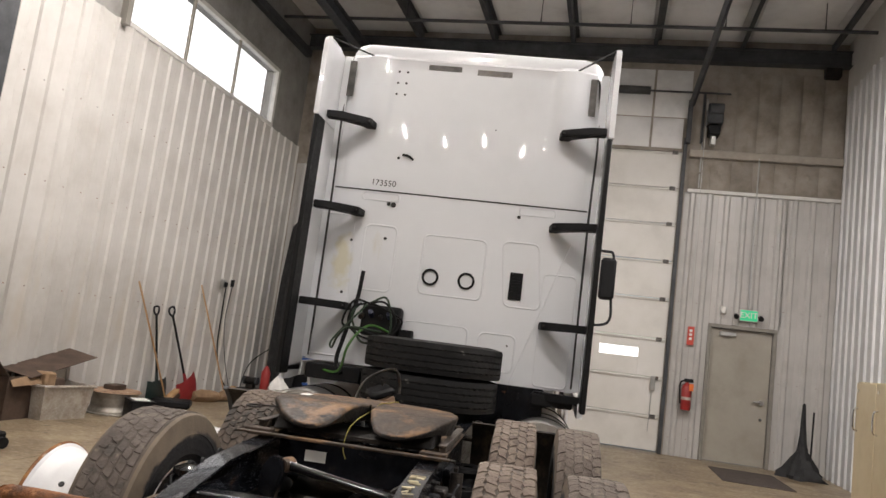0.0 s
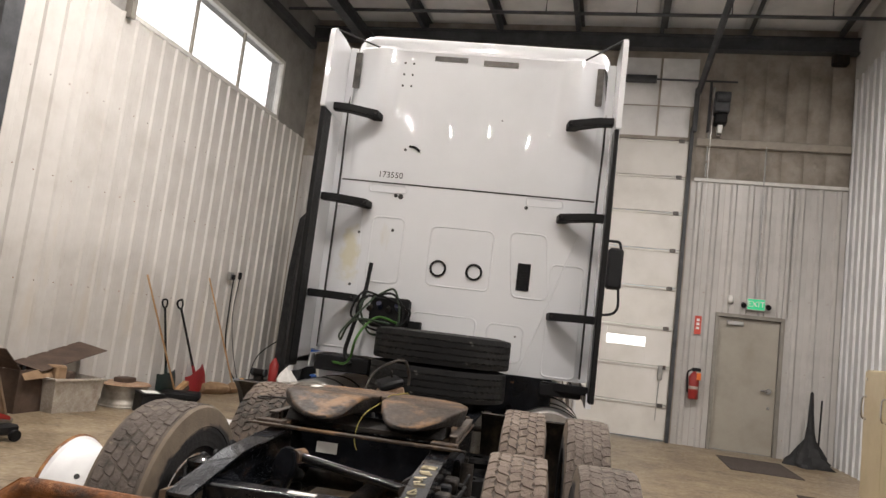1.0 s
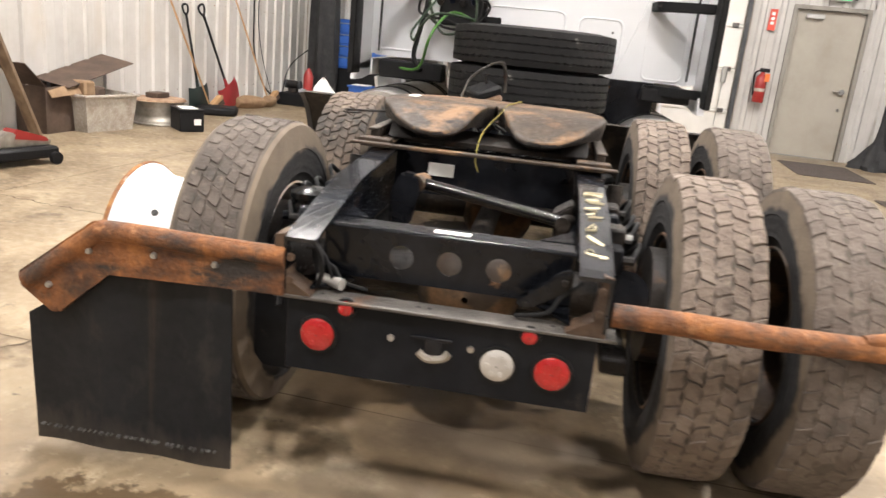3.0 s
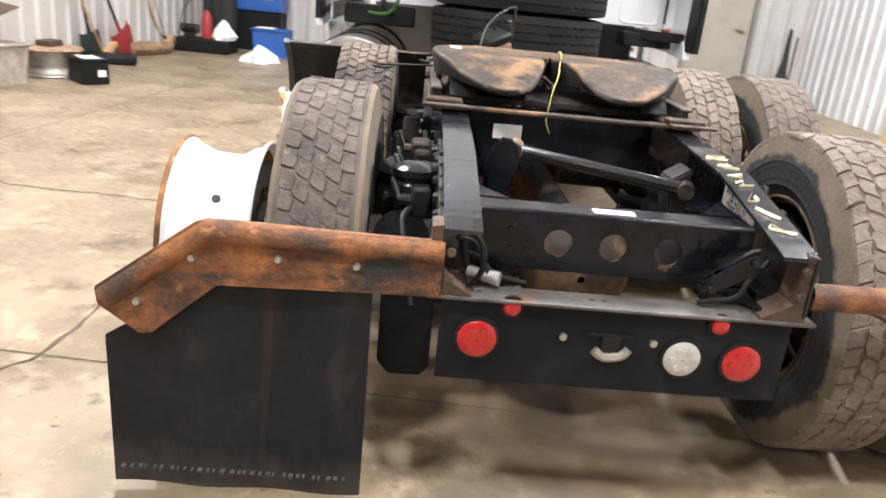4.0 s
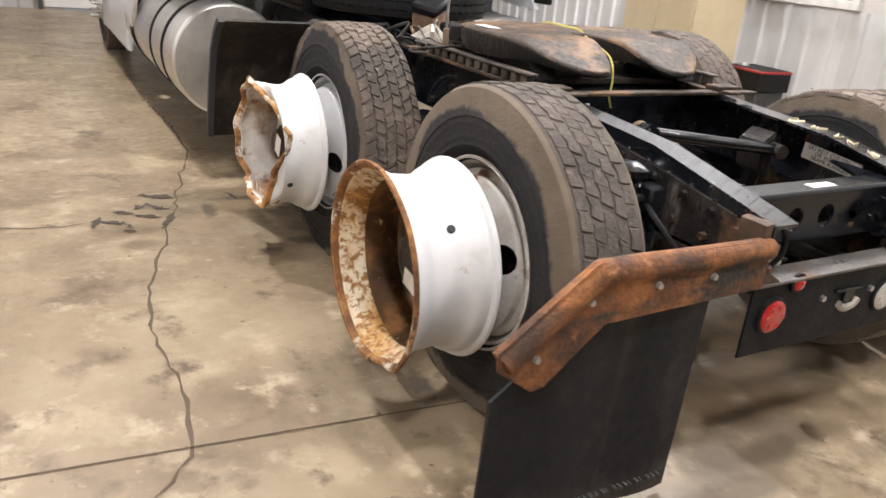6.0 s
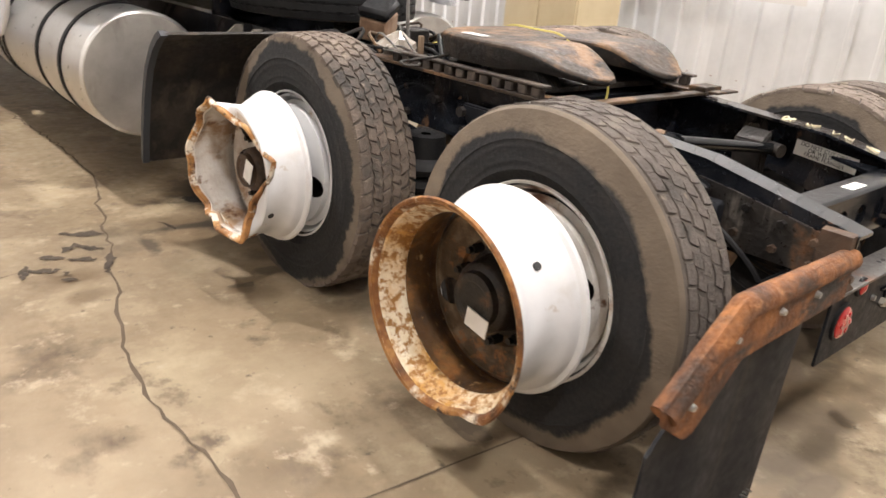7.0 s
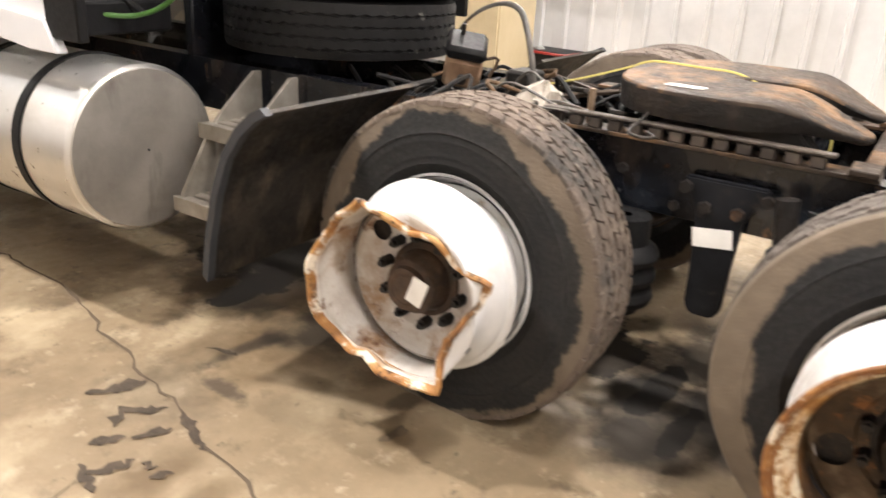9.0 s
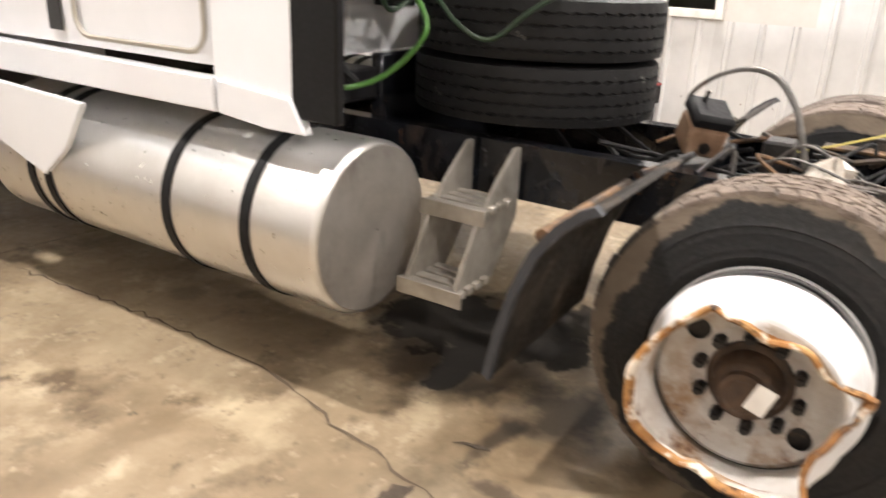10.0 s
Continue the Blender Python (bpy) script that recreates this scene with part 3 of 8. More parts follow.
for i in (1, 2):
    bm = bm_new()
    box(bm, (LEFT - 0.06, WIN_V0 + i * step_v - 0.02, WIN_Z0 + 0.035), (LEFT - 0.01, WIN_V0 + i * step_v + 0.02, WIN_Z1 - 0.035), 0.003)
    part("mullion", bm, DOOR_GREY, window_1)
for i in range(3):
    bm = bm_new()
    box(bm, (LEFT - 0.045, WIN_V0 + i * step_v + 0.02, WIN_Z0 + 0.03), (LEFT - 0.039, WIN_V0 + (i + 1) * step_v - 0.02, WIN_Z1 - 0.03))
    part("pane", bm, GLASS, window_1).visible_shadow = False
part("window_jamb", box(bm_new(), (LEFT + 0.002, WIN_V0 - 0.14, WIN_Z0 - 0.09), (LEFT + 0.10, WIN_V0 - 0.037, WIN_Z1 + 0.6), 0.004), FRAME_GREY, window_1, "brown jamb post beside the window")
bm = bm_new()
box(bm, (LEFT - 3.0, WIN_V0 - 6, 2.5), (LEFT - 2.95, WIN_V1 + 6, 12))
structure("backdrop", bm, DAY, "bright overcast daylight outside")

# end wall with the overhead door and the exit door
OD_U0, OD_U1, OD_Z = -2.6, 2.02, 5.36
DR_U0, DR_U1, DR_Z = 2.74, 3.78, 2.27
bm = bm_new()
T = 0.25
box(bm, (LEFT, FAR, 0), (OD_U0, FAR + T, ROOF))
box(bm, (OD_U0, FAR, OD_Z), (OD_U1, FAR + T, ROOF))
box(bm, (OD_U1, FAR, 0), (DR_U0, FAR + T, ROOF))
box(bm, (DR_U0, FAR, DR_Z), (DR_U1, FAR + T, ROOF))
box(bm, (DR_U1, FAR, 0), (RIGHT + T, FAR + T, ROOF))
wall_north = structure("wall_north", bm, INSULATION, "end wall with sagging dirty insulation over white panels")

# other side wall with office windows
OW = [(5.36, 6.12), (4.0, 5.2)]
OW_Z0, OW_Z1 = 1.14, 2.1
bm = bm_new()
edges = [NEAR] + [x for w in sorted(OW) for x in w] + [FAR]
box(bm, (RIGHT, NEAR, 0), (RIGHT + T, FAR, OW_Z0))
box(bm, (RIGHT, NEAR, OW_Z1), (RIGHT + T, FAR, ROOF))
for a, b in zip(edges[::2], edges[1::2]):
    box(bm, (RIGHT, a, OW_Z0), (RIGHT + T, b, OW_Z1))
wall_east = structure("wall_east", bm, PANEL, "side wall in white ribbed steel with office windows")
bm = bm_new()
box(bm, (LEFT - 0.25, NEAR - T, 0), (RIGHT + T, NEAR, ROOF))
structure("wall_south", bm, PANEL, "plain white end wall")
bm = bm_new()
box(bm, (RIGHT + 3.4, 0.0, 0), (RIGHT + 3.6, 9.0, 3.0))
box(bm, (RIGHT + T, -0.2, 0), (RIGHT + 3.6, 0.0, 3.0))
box(bm, (RIGHT + T, 9.0, 0), (RIGHT + 3.6, 9.2, 3.0))
box(bm, (RIGHT + T, -0.2, 3.0), (RIGHT + 3.6, 9.2, 3.2))
structure("office_shell", bm, DOOR_GREY, "dim grey office room behind the windows")

bm = bm_new()
box(bm, (LEFT - 0.25, NEAR - T, ROOF), (RIGHT + T, FAR + T, ROOF + 0.2))
for i in range(8):
    u = -4.6 + i * 1.5
    if u < RIGHT - 1.5:
        for k in range(4):
            box(bm, (u + 0.1, FAR - 2.6 - 2.6 * k, ROOF - 0.03), (u + 1.4, FAR - 0.1 - 2.6 * k, ROOF + 0.01), 0.02)
structure("ceiling", bm, ROOF_FACING, "white faced roof insulation between dark purlins")

# roof steel: purlins along the hall, rafters across it
for i in range(7):
    u = -4.6 + i * 1.5
    bm = bm_new()
    box(bm, (u - 0.004, NEAR, ROOF - 0.235), (u + 0.004, FAR - 0.02, ROOF - 0.035))
    box(bm, (u - 0.07, NEAR, ROOF - 0.243), (u + 0.004, FAR - 0.02, ROOF - 0.235))
    box(bm, (u, NEAR, ROOF - 0.035), (u + 0.07, FAR - 0.02, ROOF - 0.028))
    structure("purlin", bm, STEEL_DARK, "dark primed steel roof purlin")
for v in (FAR - 0.2, 3.2, -5.2):
    bm = bm_new()
    ibeam = [(-0.1, -0.513), (0.1, -0.513), (0.1, -0.5), (0.006, -0.5), (0.006, -0.26), (0.1, -0.26), (0.1, -0.247), (-0.1, -0.247), (-0.1, -0.26), (-0.006, -0.26), (-0.006, -0.5), (-0.1, -0.5)]
    prism(bm, [(v + a, ROOF + b) for a, b in ibeam], "x", LEFT + 0.02, RIGHT - 0.02)
    structure("rafter", bm, STEEL_DARK, "dark steel roof rafter across the hall")
bm = bm_new()
rod(bm, (LEFT + 0.1, 9.75, ROOF - 0.5), (RIGHT - 0.05, 9.75, ROOF - 0.5), 0.03, seg=10)
for u in (-3.0, -0.6, 0.9, 2.4, 3.9):
    rod(bm, (u, 9.75, ROOF - 0.5), (u, 9.75, ROOF - 0.40), 0.012, seg=6)
    rod(bm, (u, 9.75, ROOF - 0.49), (u, 9.75, ROOF - 0.03), 0.008, seg=6)
structure("sprinkler_pipe", bm, STEEL_DARK, "dark sprinkler pipe hung below the purlins")
bm = bm_new()
box(bm, (LEFT + 0.04, 3.45, 0), (LEFT + 0.36, 3.69, ROOF - 0.52), 0.006)
structure("column", bm, STEEL_DARK, "dark steel building column")
bm = bm_new()
box(bm, (-4.22, 0.0, ROOF - 0.76), (-4.04, FAR - 0.3, ROOF - 0.752))
box(bm, (-4.22, 0.0, ROOF - 0.528), (-4.04, FAR - 0.3, ROOF - 0.52))
box(bm, (-4.134, 0.0, ROOF - 0.752), (-4.126, FAR - 0.3, ROOF - 0.528))
structure("crane_beam", bm, STEEL_DARK, "dark steel beam hung below the rafters")
bm = bm_new()
box(bm, (LEFT + 0.02, NEAR, ROOF - 0.76), (LEFT + 0.15, FAR - 0.3, ROOF - 0.6), 0.01)
structure("eave_beam", bm, STEEL_DARK, "dark steel beam under the eave")

# girt, trims and conduit on the end wall
bm = bm_new()
box(bm, (OD_U1 + 0.12, FAR - 0.1, 5.26), (RIGHT, FAR - 0.002, 5.4), 0.01)
structure("girt", bm, GIRT_TAN, "pale steel girt across the insulation")
bm = bm_new()
box(bm, (OD_U1 + 0.14, FAR - 0.062, 4.62), (RIGHT - 0.002, FAR - 0.002, 4.68), 0.004)
structure("trim", bm, TRIM, "pale trim on top of the wall panels")
for pts in ([(3.32, FAR - 0.09, 2.6), (3.32, FAR - 0.09, 5.3)], [(2.34, FAR - 0.07, 5.9), (2.34, FAR - 0.07, 4.7)]):
    bm = bm_new()
    rod(bm, pts[0], pts[1], 0.014, seg=8)
    structure("conduit", bm, ZINC, "thin steel conduit up the wall")


# ---- the truck ----
truck = thing("truck", Matrix.Identity(4), "white wrecked sleeper-cab road tractor with tandem rear axles", "truck")
RAIL_TOP, RAIL_X = 0.864, 0.43
REAR_Y, FRONT_Y, TYRE_R, REAR_R = 0.615, 1.88, 0.500, 0.491
HUB_REAR, HUB_FRONT = 0.467, 0.474
RIGHT_R = 0.480
RIM_SCALE = Matrix.Diagonal((1, 0.925, 0.925, 1))


def tyre_mesh(name, width, radius, bead, side_mat, tread_mat, rows=5, pitches=54, wear=0.014, skew=0.5, seed=1, fill=0.9, gap=0.0045, span=(-0.93, 0.93), rough=1.0, zig=0.005, curl=0.0, one_way=False):
    """A truck tyre about the x axis: carcass and sidewalls turned, with separate tread blocks standing proud of it."""
    rnd = random.Random(seed)
    w, base = width / 2, radius - wear
    prof = [(-w * 0.62, bead), (-w * 0.80, bead + 0.004), (-w * 0.86, bead + 0.02), (-w * 0.955, bead + 0.045), (-w * 0.985, bead + 0.048), (-w * 0.975, bead + 0.056), (-w * 0.985, bead + 0.066), (-w * 0.992, bead + 0.069), (-w * 0.988, bead + 0.074), (-w, (bead + base) / 2), (-w * 1.006, (bead + base) / 2 + 0.003), (-w * 1.0, (bead + base) / 2 + 0.007), (-w * 1.0, base - 0.088), (-w * 1.02, base - 0.085), (-w * 1.0, base - 0.078), (-w * 0.985, base - 0.068),
            (-w * 0.95, base - 0.035), (-w * 0.90, base - 0.008), (-w * 0.80, base), (0, base + 0.003)]
    prof = prof + [(-a, r) for a, r in prof[-2::-1]]
    seg, verts, faces, mats = 72, [], [], []
    for a, r in prof:
        verts += [(a, r * math.cos(2 * math.pi * k / seg), r * math.sin(2 * math.pi * k / seg)) for k in range(seg)]
    for j in range(len(prof) - 1):
        for k in range(seg):
            faces.append((j * seg + k, (j + 1) * seg + k, (j + 1) * seg + (k + 1) % seg, j * seg + (k + 1) % seg))
            mats.append(0)
    row_w = (span[1] - span[0]) * w / rows
    for r in range(rows):
        x0, x1 = span[0] * w + r * row_w + gap, span[0] * w + (r + 1) * row_w - gap
        edge_row = r in (0, rows - 1)
        shift = (r % 2) * 0.5
        lean = (0.12 if edge_row else skew) if one_way else skew * (1 if r % 2 else -1)
        pitch = 2 * math.pi / pitches
        for k in range(pitches):
            a0 = pitch * (k + shift + 0.05) + rough * rnd.uniform(-0.07, 0.07) * pitch
            da = pitch * fill * (1 + rough * rnd.uniform(-0.05, 0.03))
            off, mid, bow = lean * pitch * 0.5, da * 0.5, curl * pitch
            top = radius - rnd.uniform(0, 0.0055) * rough
            xm, xc, ac = rough * rnd.uniform(-0.003, 0.003), (x0 + x1) / 2, da * 0.5
            zl, zr = (zig if r > 0 else 0), (zig if r < rows - 1 else 0)
            outline = [(x0, -off), (xc, bow), (x1, off), (x1 + zr, off + mid), (x1, off + da), (xc, da + bow), (x0, -off + da), (x0 + zl, -off + mid)]
            i = len(verts)
            for rr, size in ((base - 0.006, 1.05), (top - 0.0028, 1.0), (top, 0.92)):
                for x, a in outline:
                    x, a = xc + (x - xc) * size, ac + (a - ac) * (size if fill < 1 else 1.0)
                    rad = rr - 0.012 * max(0, (abs(x) / w - 0.72) / 0.25) ** 2
                    verts.append((x + xm, rad * math.cos(a0 + a), rad * math.sin(a0 + a)))
            faces.append(tuple(range(i + 16, i + 24)))
            mats.append(1)
            for lv in (0, 8):
                for q in range(8):
                    faces.append((i + lv + q, i + lv + (q + 1) % 8, i + lv + 8 + (q + 1) % 8, i + lv + 8 + q))
                    mats.append(1)
    out = []
    for nm, kind, mat in ((name, 0, side_mat), ("tread", 1, tread_mat)):
        me = bpy.data.meshes.new(nm)
        first = seg * len(prof) if kind else 0
        last = len(verts) if kind else seg * len(prof)
        me.from_pydata(verts[first:last], [], [tuple(i - first for i in f) for f, q in zip(faces, mats) if q == kind])
        bm = bmesh.new()
        bm.from_mesh(me)
        bmesh.ops.recalc_face_normals(bm, faces=bm.faces)
        bm.to_mesh(me)
        bm.free()
        me.materials.append(mat)
        if not kind:
            me.materials.append(GROOVE if tread_mat is not SPARE else SPARE)
            for poly in me.polygons:
                if abs(poly.center.x) < span[1] * w and math.hypot(poly.center.y, poly.center.z) > base - 0.012:
                    poly.material_index = 1
        me.shade_smooth()
        me.set_sharp_from_angle(angle=radians(32))
        out.append(me)
    return out


def tyre_part(tyre, parent, label, m):
    t = part("tyre", tyre[0], None, parent, label, m)
    part("tread", tyre[1], None, t, "blocks of worn tread")["kind"] = "stuff"
    return t


def rim_profile(o):
    """Steel wheel barrel, from its inboard lip (0) to its outboard lip; o is the depth of the barrel."""
    return [(0.0, 0.306), (0.006, 0.310), (0.014, 0.306), (0.020, 0.292), (0.045, 0.287), (0.052, 0.283), (0.070, 0.270), (0.090, 0.262), (0.115, 0.262), (o - 0.085, 0.266), (o - 0.07, 0.2665), (o - 0.035, 0.284),
            (o - 0.016, 0.290), (o - 0.008, 0.304), (o, 0.310), (o + 0.005, 0.306)]


def finer(prof, step=0.011):
    """The same profile with its long runs divided."""
    out = []
    for (a0, r0), (a1, r1) in zip(prof, prof[1:]):
        n = max(1, int(math.hypot(a1 - a0, r1 - r0) / step))
        out += [(a0 + (a1 - a0) * k / n, r0 + (r1 - r0) * k / n) for k in range(n)]
    return out + [prof[-1]]


def barrel(bm, depth, x0, bend=None, thick=0.006, seg=72):
    """Both skins of a wheel barrel, opening toward -x."""
    prof = finer(rim_profile(depth))
    out = [(x0 - a, r) for a, r in prof]
    inn = [(x0 - a, r - thick) for a, r in prof[::-1]]
    return lathe(bm, out + inn, seg, bend, closed=True)


def wheel_disc(bm, x, dish, r_out=0.268, holes=2, hole_r=0.037, hole_at=0.203, seg=200):
    """The wheel's disc with its hand holes cut through, dished toward -x in the middle."""
    cuts = [hole_r * math.sin(math.radians(a)) for a in range(-90, 91, 15)]
    rings = [(0.082, dish), (0.135, dish), (0.155, dish * 0.9)] + [(hole_at + c, dish * (0.4 - 4 * c)) for c in cuts] + [(0.25, 0.0), (r_out, -0.01)]
    grid = []
    for r, d in rings:
        row = []
        for k in range(seg):
            a = 2 * math.pi * k / seg
            side = ((k % (seg // holes)) - seg / holes / 2) * 2 * math.pi / seg * r
            dist = math.hypot(side, r - hole_at)
            rr, aa = r, a
            if abs(dist - hole_r) < 0.0062 and dist > 0:
                f = hole_r / dist
                rr = hole_at + (r - hole_at) * f
                aa = a + (side * f - side) / r
            row.append(bm.verts.new((x - d, rr * math.cos(aa), rr * math.sin(aa))))
        grid.append(row)
    per = seg // holes
    for j in range(len(rings) - 1):
        for k in range(seg):
            rm = (rings[j][0] + rings[j + 1][0]) / 2
            side = (k % per + 0.5 - per / 2) * 2 * math.pi / seg * rm
            if 3 <= j <= 14 and math.hypot(side, rm - hole_at) < hole_r:
                continue
            bm.faces.new((grid[j][k], grid[j + 1][k], grid[j + 1][(k + 1) % seg], grid[j][(k + 1) % seg]))
    return bm


TYRE_LEFT_REAR = tyre_mesh("tyre", 0.25, REAR_R, 0.268, SIDEWALL, TREAD, 5, 54, 0.008, 0.32, 3, 0.93, 0.0018, (-0.73, 0.73), 1.0, 0.006, 0.03, True)
TYRE_LEFT_FRONT = tyre_mesh("tyre", 0.255, TYRE_R, 0.268, SIDEWALL_FRONT, TREAD_TAN, 6, 62, 0.011, 0.30, 4, 0.89, 0.0024, (-0.93, 0.93), 0.9, 0.007, 0.03)
TYRE_RIGHT_IN = tyre_mesh("tyre", 0.243, RIGHT_R, 0.268, SIDEWALL, TREAD_RIGHT, 5, 56, 0.009, 0.30, 5, 0.935, 0.0020, (-0.93, 0.93), 0.9, 0.009, 0.03)
TYRE_RIGHT_OUT = tyre_mesh("tyre", 0.243, RIGHT_R - 0.003, 0.268, SIDEWALL, TREAD_WORN, 5, 54, 0.006, 0.30, 6, 0.955, 0.0017, (-0.93, 0.93), 0.7, 0.009, 0.03)


def inner_wheel(m, tyre, label, paint=None, dish=0.10):
    """A painted steel wheel with its tyre; outboard is -x."""
    bm = bm_new()
    barrel(bm, 0.215, 0.108)
    w = part("inner_wheel", bm, paint or RIM_WHITE, truck, label, m @ RIM_SCALE)
    tyre_part(tyre, truck, "worn black drive tyre, dried mud round its shoulder and tread", m)
    bm = bm_new()
    wheel_disc(bm, -0.085, dish, hole_r=0.045)
    part("wheel_disc", bm, paint or RIM_WHITE, w)
    return w


LX_IN, LX_OUT = -0.715, -1.05
inner_wheel(pose(LX_IN, REAR_Y, HUB_REAR, 73), TYRE_LEFT_REAR, "inner dual wheel with stained white steel rim", RIM_STAINED)
inner_wheel(pose(LX_IN, FRONT_Y, HUB_FRONT, 102), TYRE_LEFT_FRONT, "inner dual wheel with white steel rim")
for y, turn, hub_z, size in ((REAR_Y - 0.06, 10, 0.459, 1.0), (FRONT_Y - 0.02, 40, 0.497, 1.045)):
    grow = Matrix.Diagonal((1, size, size, 1))
    inner_wheel(pose(0.735, y, hub_z, turn, 0, 180) @ grow, TYRE_RIGHT_IN, "grimy inner dual wheel beside the frame", PLATE_RUST, -0.02)
    inner_wheel(pose(1.075, y, hub_z, turn + 13, 0, 180) @ grow, TYRE_RIGHT_OUT, "grimy outer dual wheel with shallow worn tread", PLATE_RUST, -0.06)


def bump01(v, a, b):
    t = max(0.0, min(1.0, (v - a) / (b - a)))
    return t * t * (3 - 2 * t)


def lump(theta, corners):
    """A value that runs through (degrees, value) pairs round a circle."""
    d = math.degrees(theta) % 360
    c = sorted(corners)
    c = [(c[-1][0] - 360, c[-1][1])] + c + [(c[0][0] + 360, c[0][1])]
    for (a0, v0), (a1, v1) in zip(c, c[1:]):
        if a0 <= d <= a1:
            t = (d - a0) / (a1 - a0)
            t = 0.45 * t + 0.55 * t * t * (3 - 2 * t)
            return v0 + (v1 - v0) * t
    return 1.0


# Angles: 0 is the truck's front, 90 is up.
CRUSHED = [(8, 0.93), (24, 0.91), (42, 0.89), (58, 0.91), (70, 0.97), (79, 0.86), (100, 0.68), (124, 0.82), (143, 0.77), (150, 0.84), (159, 1.06), (167, 0.95), (180, 0.80), (198, 0.70), (212, 0.76), (225, 0.98), (236, 0.86), (262, 0.71), (288, 0.68), (303, 0.77), (317, 0.94), (335, 0.94), (350, 0.94)]
CRUSHED_PUSH = [(0, 0.0), (45, -0.01), (75, -0.015), (100, -0.05), (124, -0.045), (149, -0.075), (160, -0.08), (190, -0.04), (225, 0.01), (250, 0.015), (290, 0.01), (318, -0.02)]
DENTED = [(0, 1.0), (200, 1.0), (228, 1.03), (246, 0.93), (262, 0.965), (285, 1.0)]


def outer_rim(y, corners, push, turn, label, crushed):
    """A bare outer wheel, bolted on with no tyre, its outer lip knocked out of round."""
    z = HUB_FRONT if crushed else HUB_REAR
    depth = 0.165 if crushed else 0.187
    deep = depth + 0.055

    def bend(a, r, an, j):
        if not crushed:
            t = max(0.0, min(1.1, (-a - 0.03) / 0.067)) ** 1.5
            soft = 0.0035 * math.sin(5 * an + 30 * a) * math.sin(2 * an + 1)
            return a, r * (1 + (lump(an, corners) - 1) * t + soft)
        t = bump01(-a, 0.012, 0.074)
        d = (math.degrees(an) % 360 - 271) / 44
        crease = 0.35 * math.sin(math.pi * min(t, 1.0)) * max(0.0, 1 - d * d)
        f = 1 + (lump(an, corners) - 1) * (t + crease)
        ripple = (0.012 * math.sin(7 * an + 1) * math.sin(3 * an) + 0.003 * math.sin(15 * an + 0.6) * math.sin(2 * an + 0.4)) * t
        return a - lump(an, push) * t - ripple, r * (f + ripple)
    w = part("outer_rim", barrel(bm_new(), deep, 0.145, bend, 0.006, 120), RIM_WHITE, truck, label, pose(LX_OUT, y, z) @ RIM_SCALE)
    # inner skin, rusted through its paint
    prof = [(0.145 - a, r - 0.0085) for a, r in finer(rim_profile(deep)[9:])]
    if not crushed:
        well = [(0.145 - a, r - 0.0088) for a, r in rim_profile(deep)[3:10]]
        part("rim_well", lathe(bm_new(), well, 120, bend), RIM_DEEP, w, "deep rust in the well of the rim")
    else:
        prof = [(0.145 - a, r - 0.0085) for a, r in finer(rim_profile(deep)[3:])]
    part("barrel_lining", lathe(bm_new(), prof, 120, bend), RIM_RUSTY if not crushed else RIM_STAINED, w, "rust-stained inside of the rim")
    prof = [(0.09 - a, r + 0.001) for a, r in ((depth - 0.006, 0.308), (depth + 0.001, 0.312), (depth + 0.007, 0.308), (depth + 0.006, 0.299), (depth - 0.006, 0.2885), (depth - (0.030 if crushed else 0.012), 0.2785 if crushed else 0.287), (depth - (0.020 if crushed else 0.012), 0.2945 if crushed else 0.289))]
    part("rusted_lip", lathe(bm_new(), prof, 120, bend, True), RIM_LIP if not crushed else LIP_FLAKED, w, "bare rusted outer lip")
    if crushed:
        ridge = []
        for k in range(31):
            an = math.radians(228 + 3 * k)
            a, r = bend(-0.018 - 0.016 * math.sin(math.pi * k / 30), 0.272, an, 0)
            ridge.append((a, r * math.cos(an), r * math.sin(an)))
        part("folded_ridge", tube(bm_new(), ridge, 0.0055, 6, 2), LIP_FLAKED, w, "rusty fold in the crushed rim")
        edge = []
        for k in range(121):
            an = math.radians(3 * k)
            a, r = bend(0.09 - depth - 0.002, 0.306, an, 0)
            edge.append((a, r * math.cos(an), r * math.sin(an)))
        part("rolled_edge", tube(bm_new(), edge, 0.0095, 8, 1), LIP_FLAKED, w, "rolled rim edge, flaking white paint over orange rust")
    bm = bm_new()
    wheel_disc(bm, 0.095, -0.03, 0.266, hole_r=0.034 if crushed else 0.042)
    part("wheel_disc", bm, DISC_RUST if not crushed else RIM_STAINED, w, "", pose(0, 0, 0, turn))
    bm = bm_new()
    hr = 0.9 if crushed else 1.06
    lathe(bm, [(0.2, 0.11 * hr), (0.118, 0.112 * hr), (0.10, 0.104 * hr), (0.055, 0.098 * hr), (0.045, 0.090 * hr), (0.040, 0.078 * hr), (0.022, 0.074 * hr), (0.018, 0.066 * hr), (0.018, 0.055 * hr), (0.022, 0.050 * hr)], 40)
    disc_cap(bm, 0.022, 0.050 * hr, 40)
    fr = 0.122 if crushed else 0.130
    lathe(bm, [(0.126, fr), (0.116, fr - 0.002), (0.112, fr - 0.010), (0.112, 0.10)], 40)
    hub = part("hub", bm, BRACKET_RUST if crushed else HUB, w, "greasy black axle hub")
    # Added dark ring that stands in for the shade inside the hand holes.
    part("drum_face", lathe(bm_new(), [(0.124, 0.165), (0.124, 0.247), (0.128, 0.247), (0.128, 0.165)], 48, None, True), HUB, w, "added black ring that darkens the hand holes")
    for k in range(10):
        a = 2 * math.pi * (k + 0.3) / 10
        bm = bm_new()
        cy, cz = 0.142 * math.cos(a), 0.142 * math.sin(a)
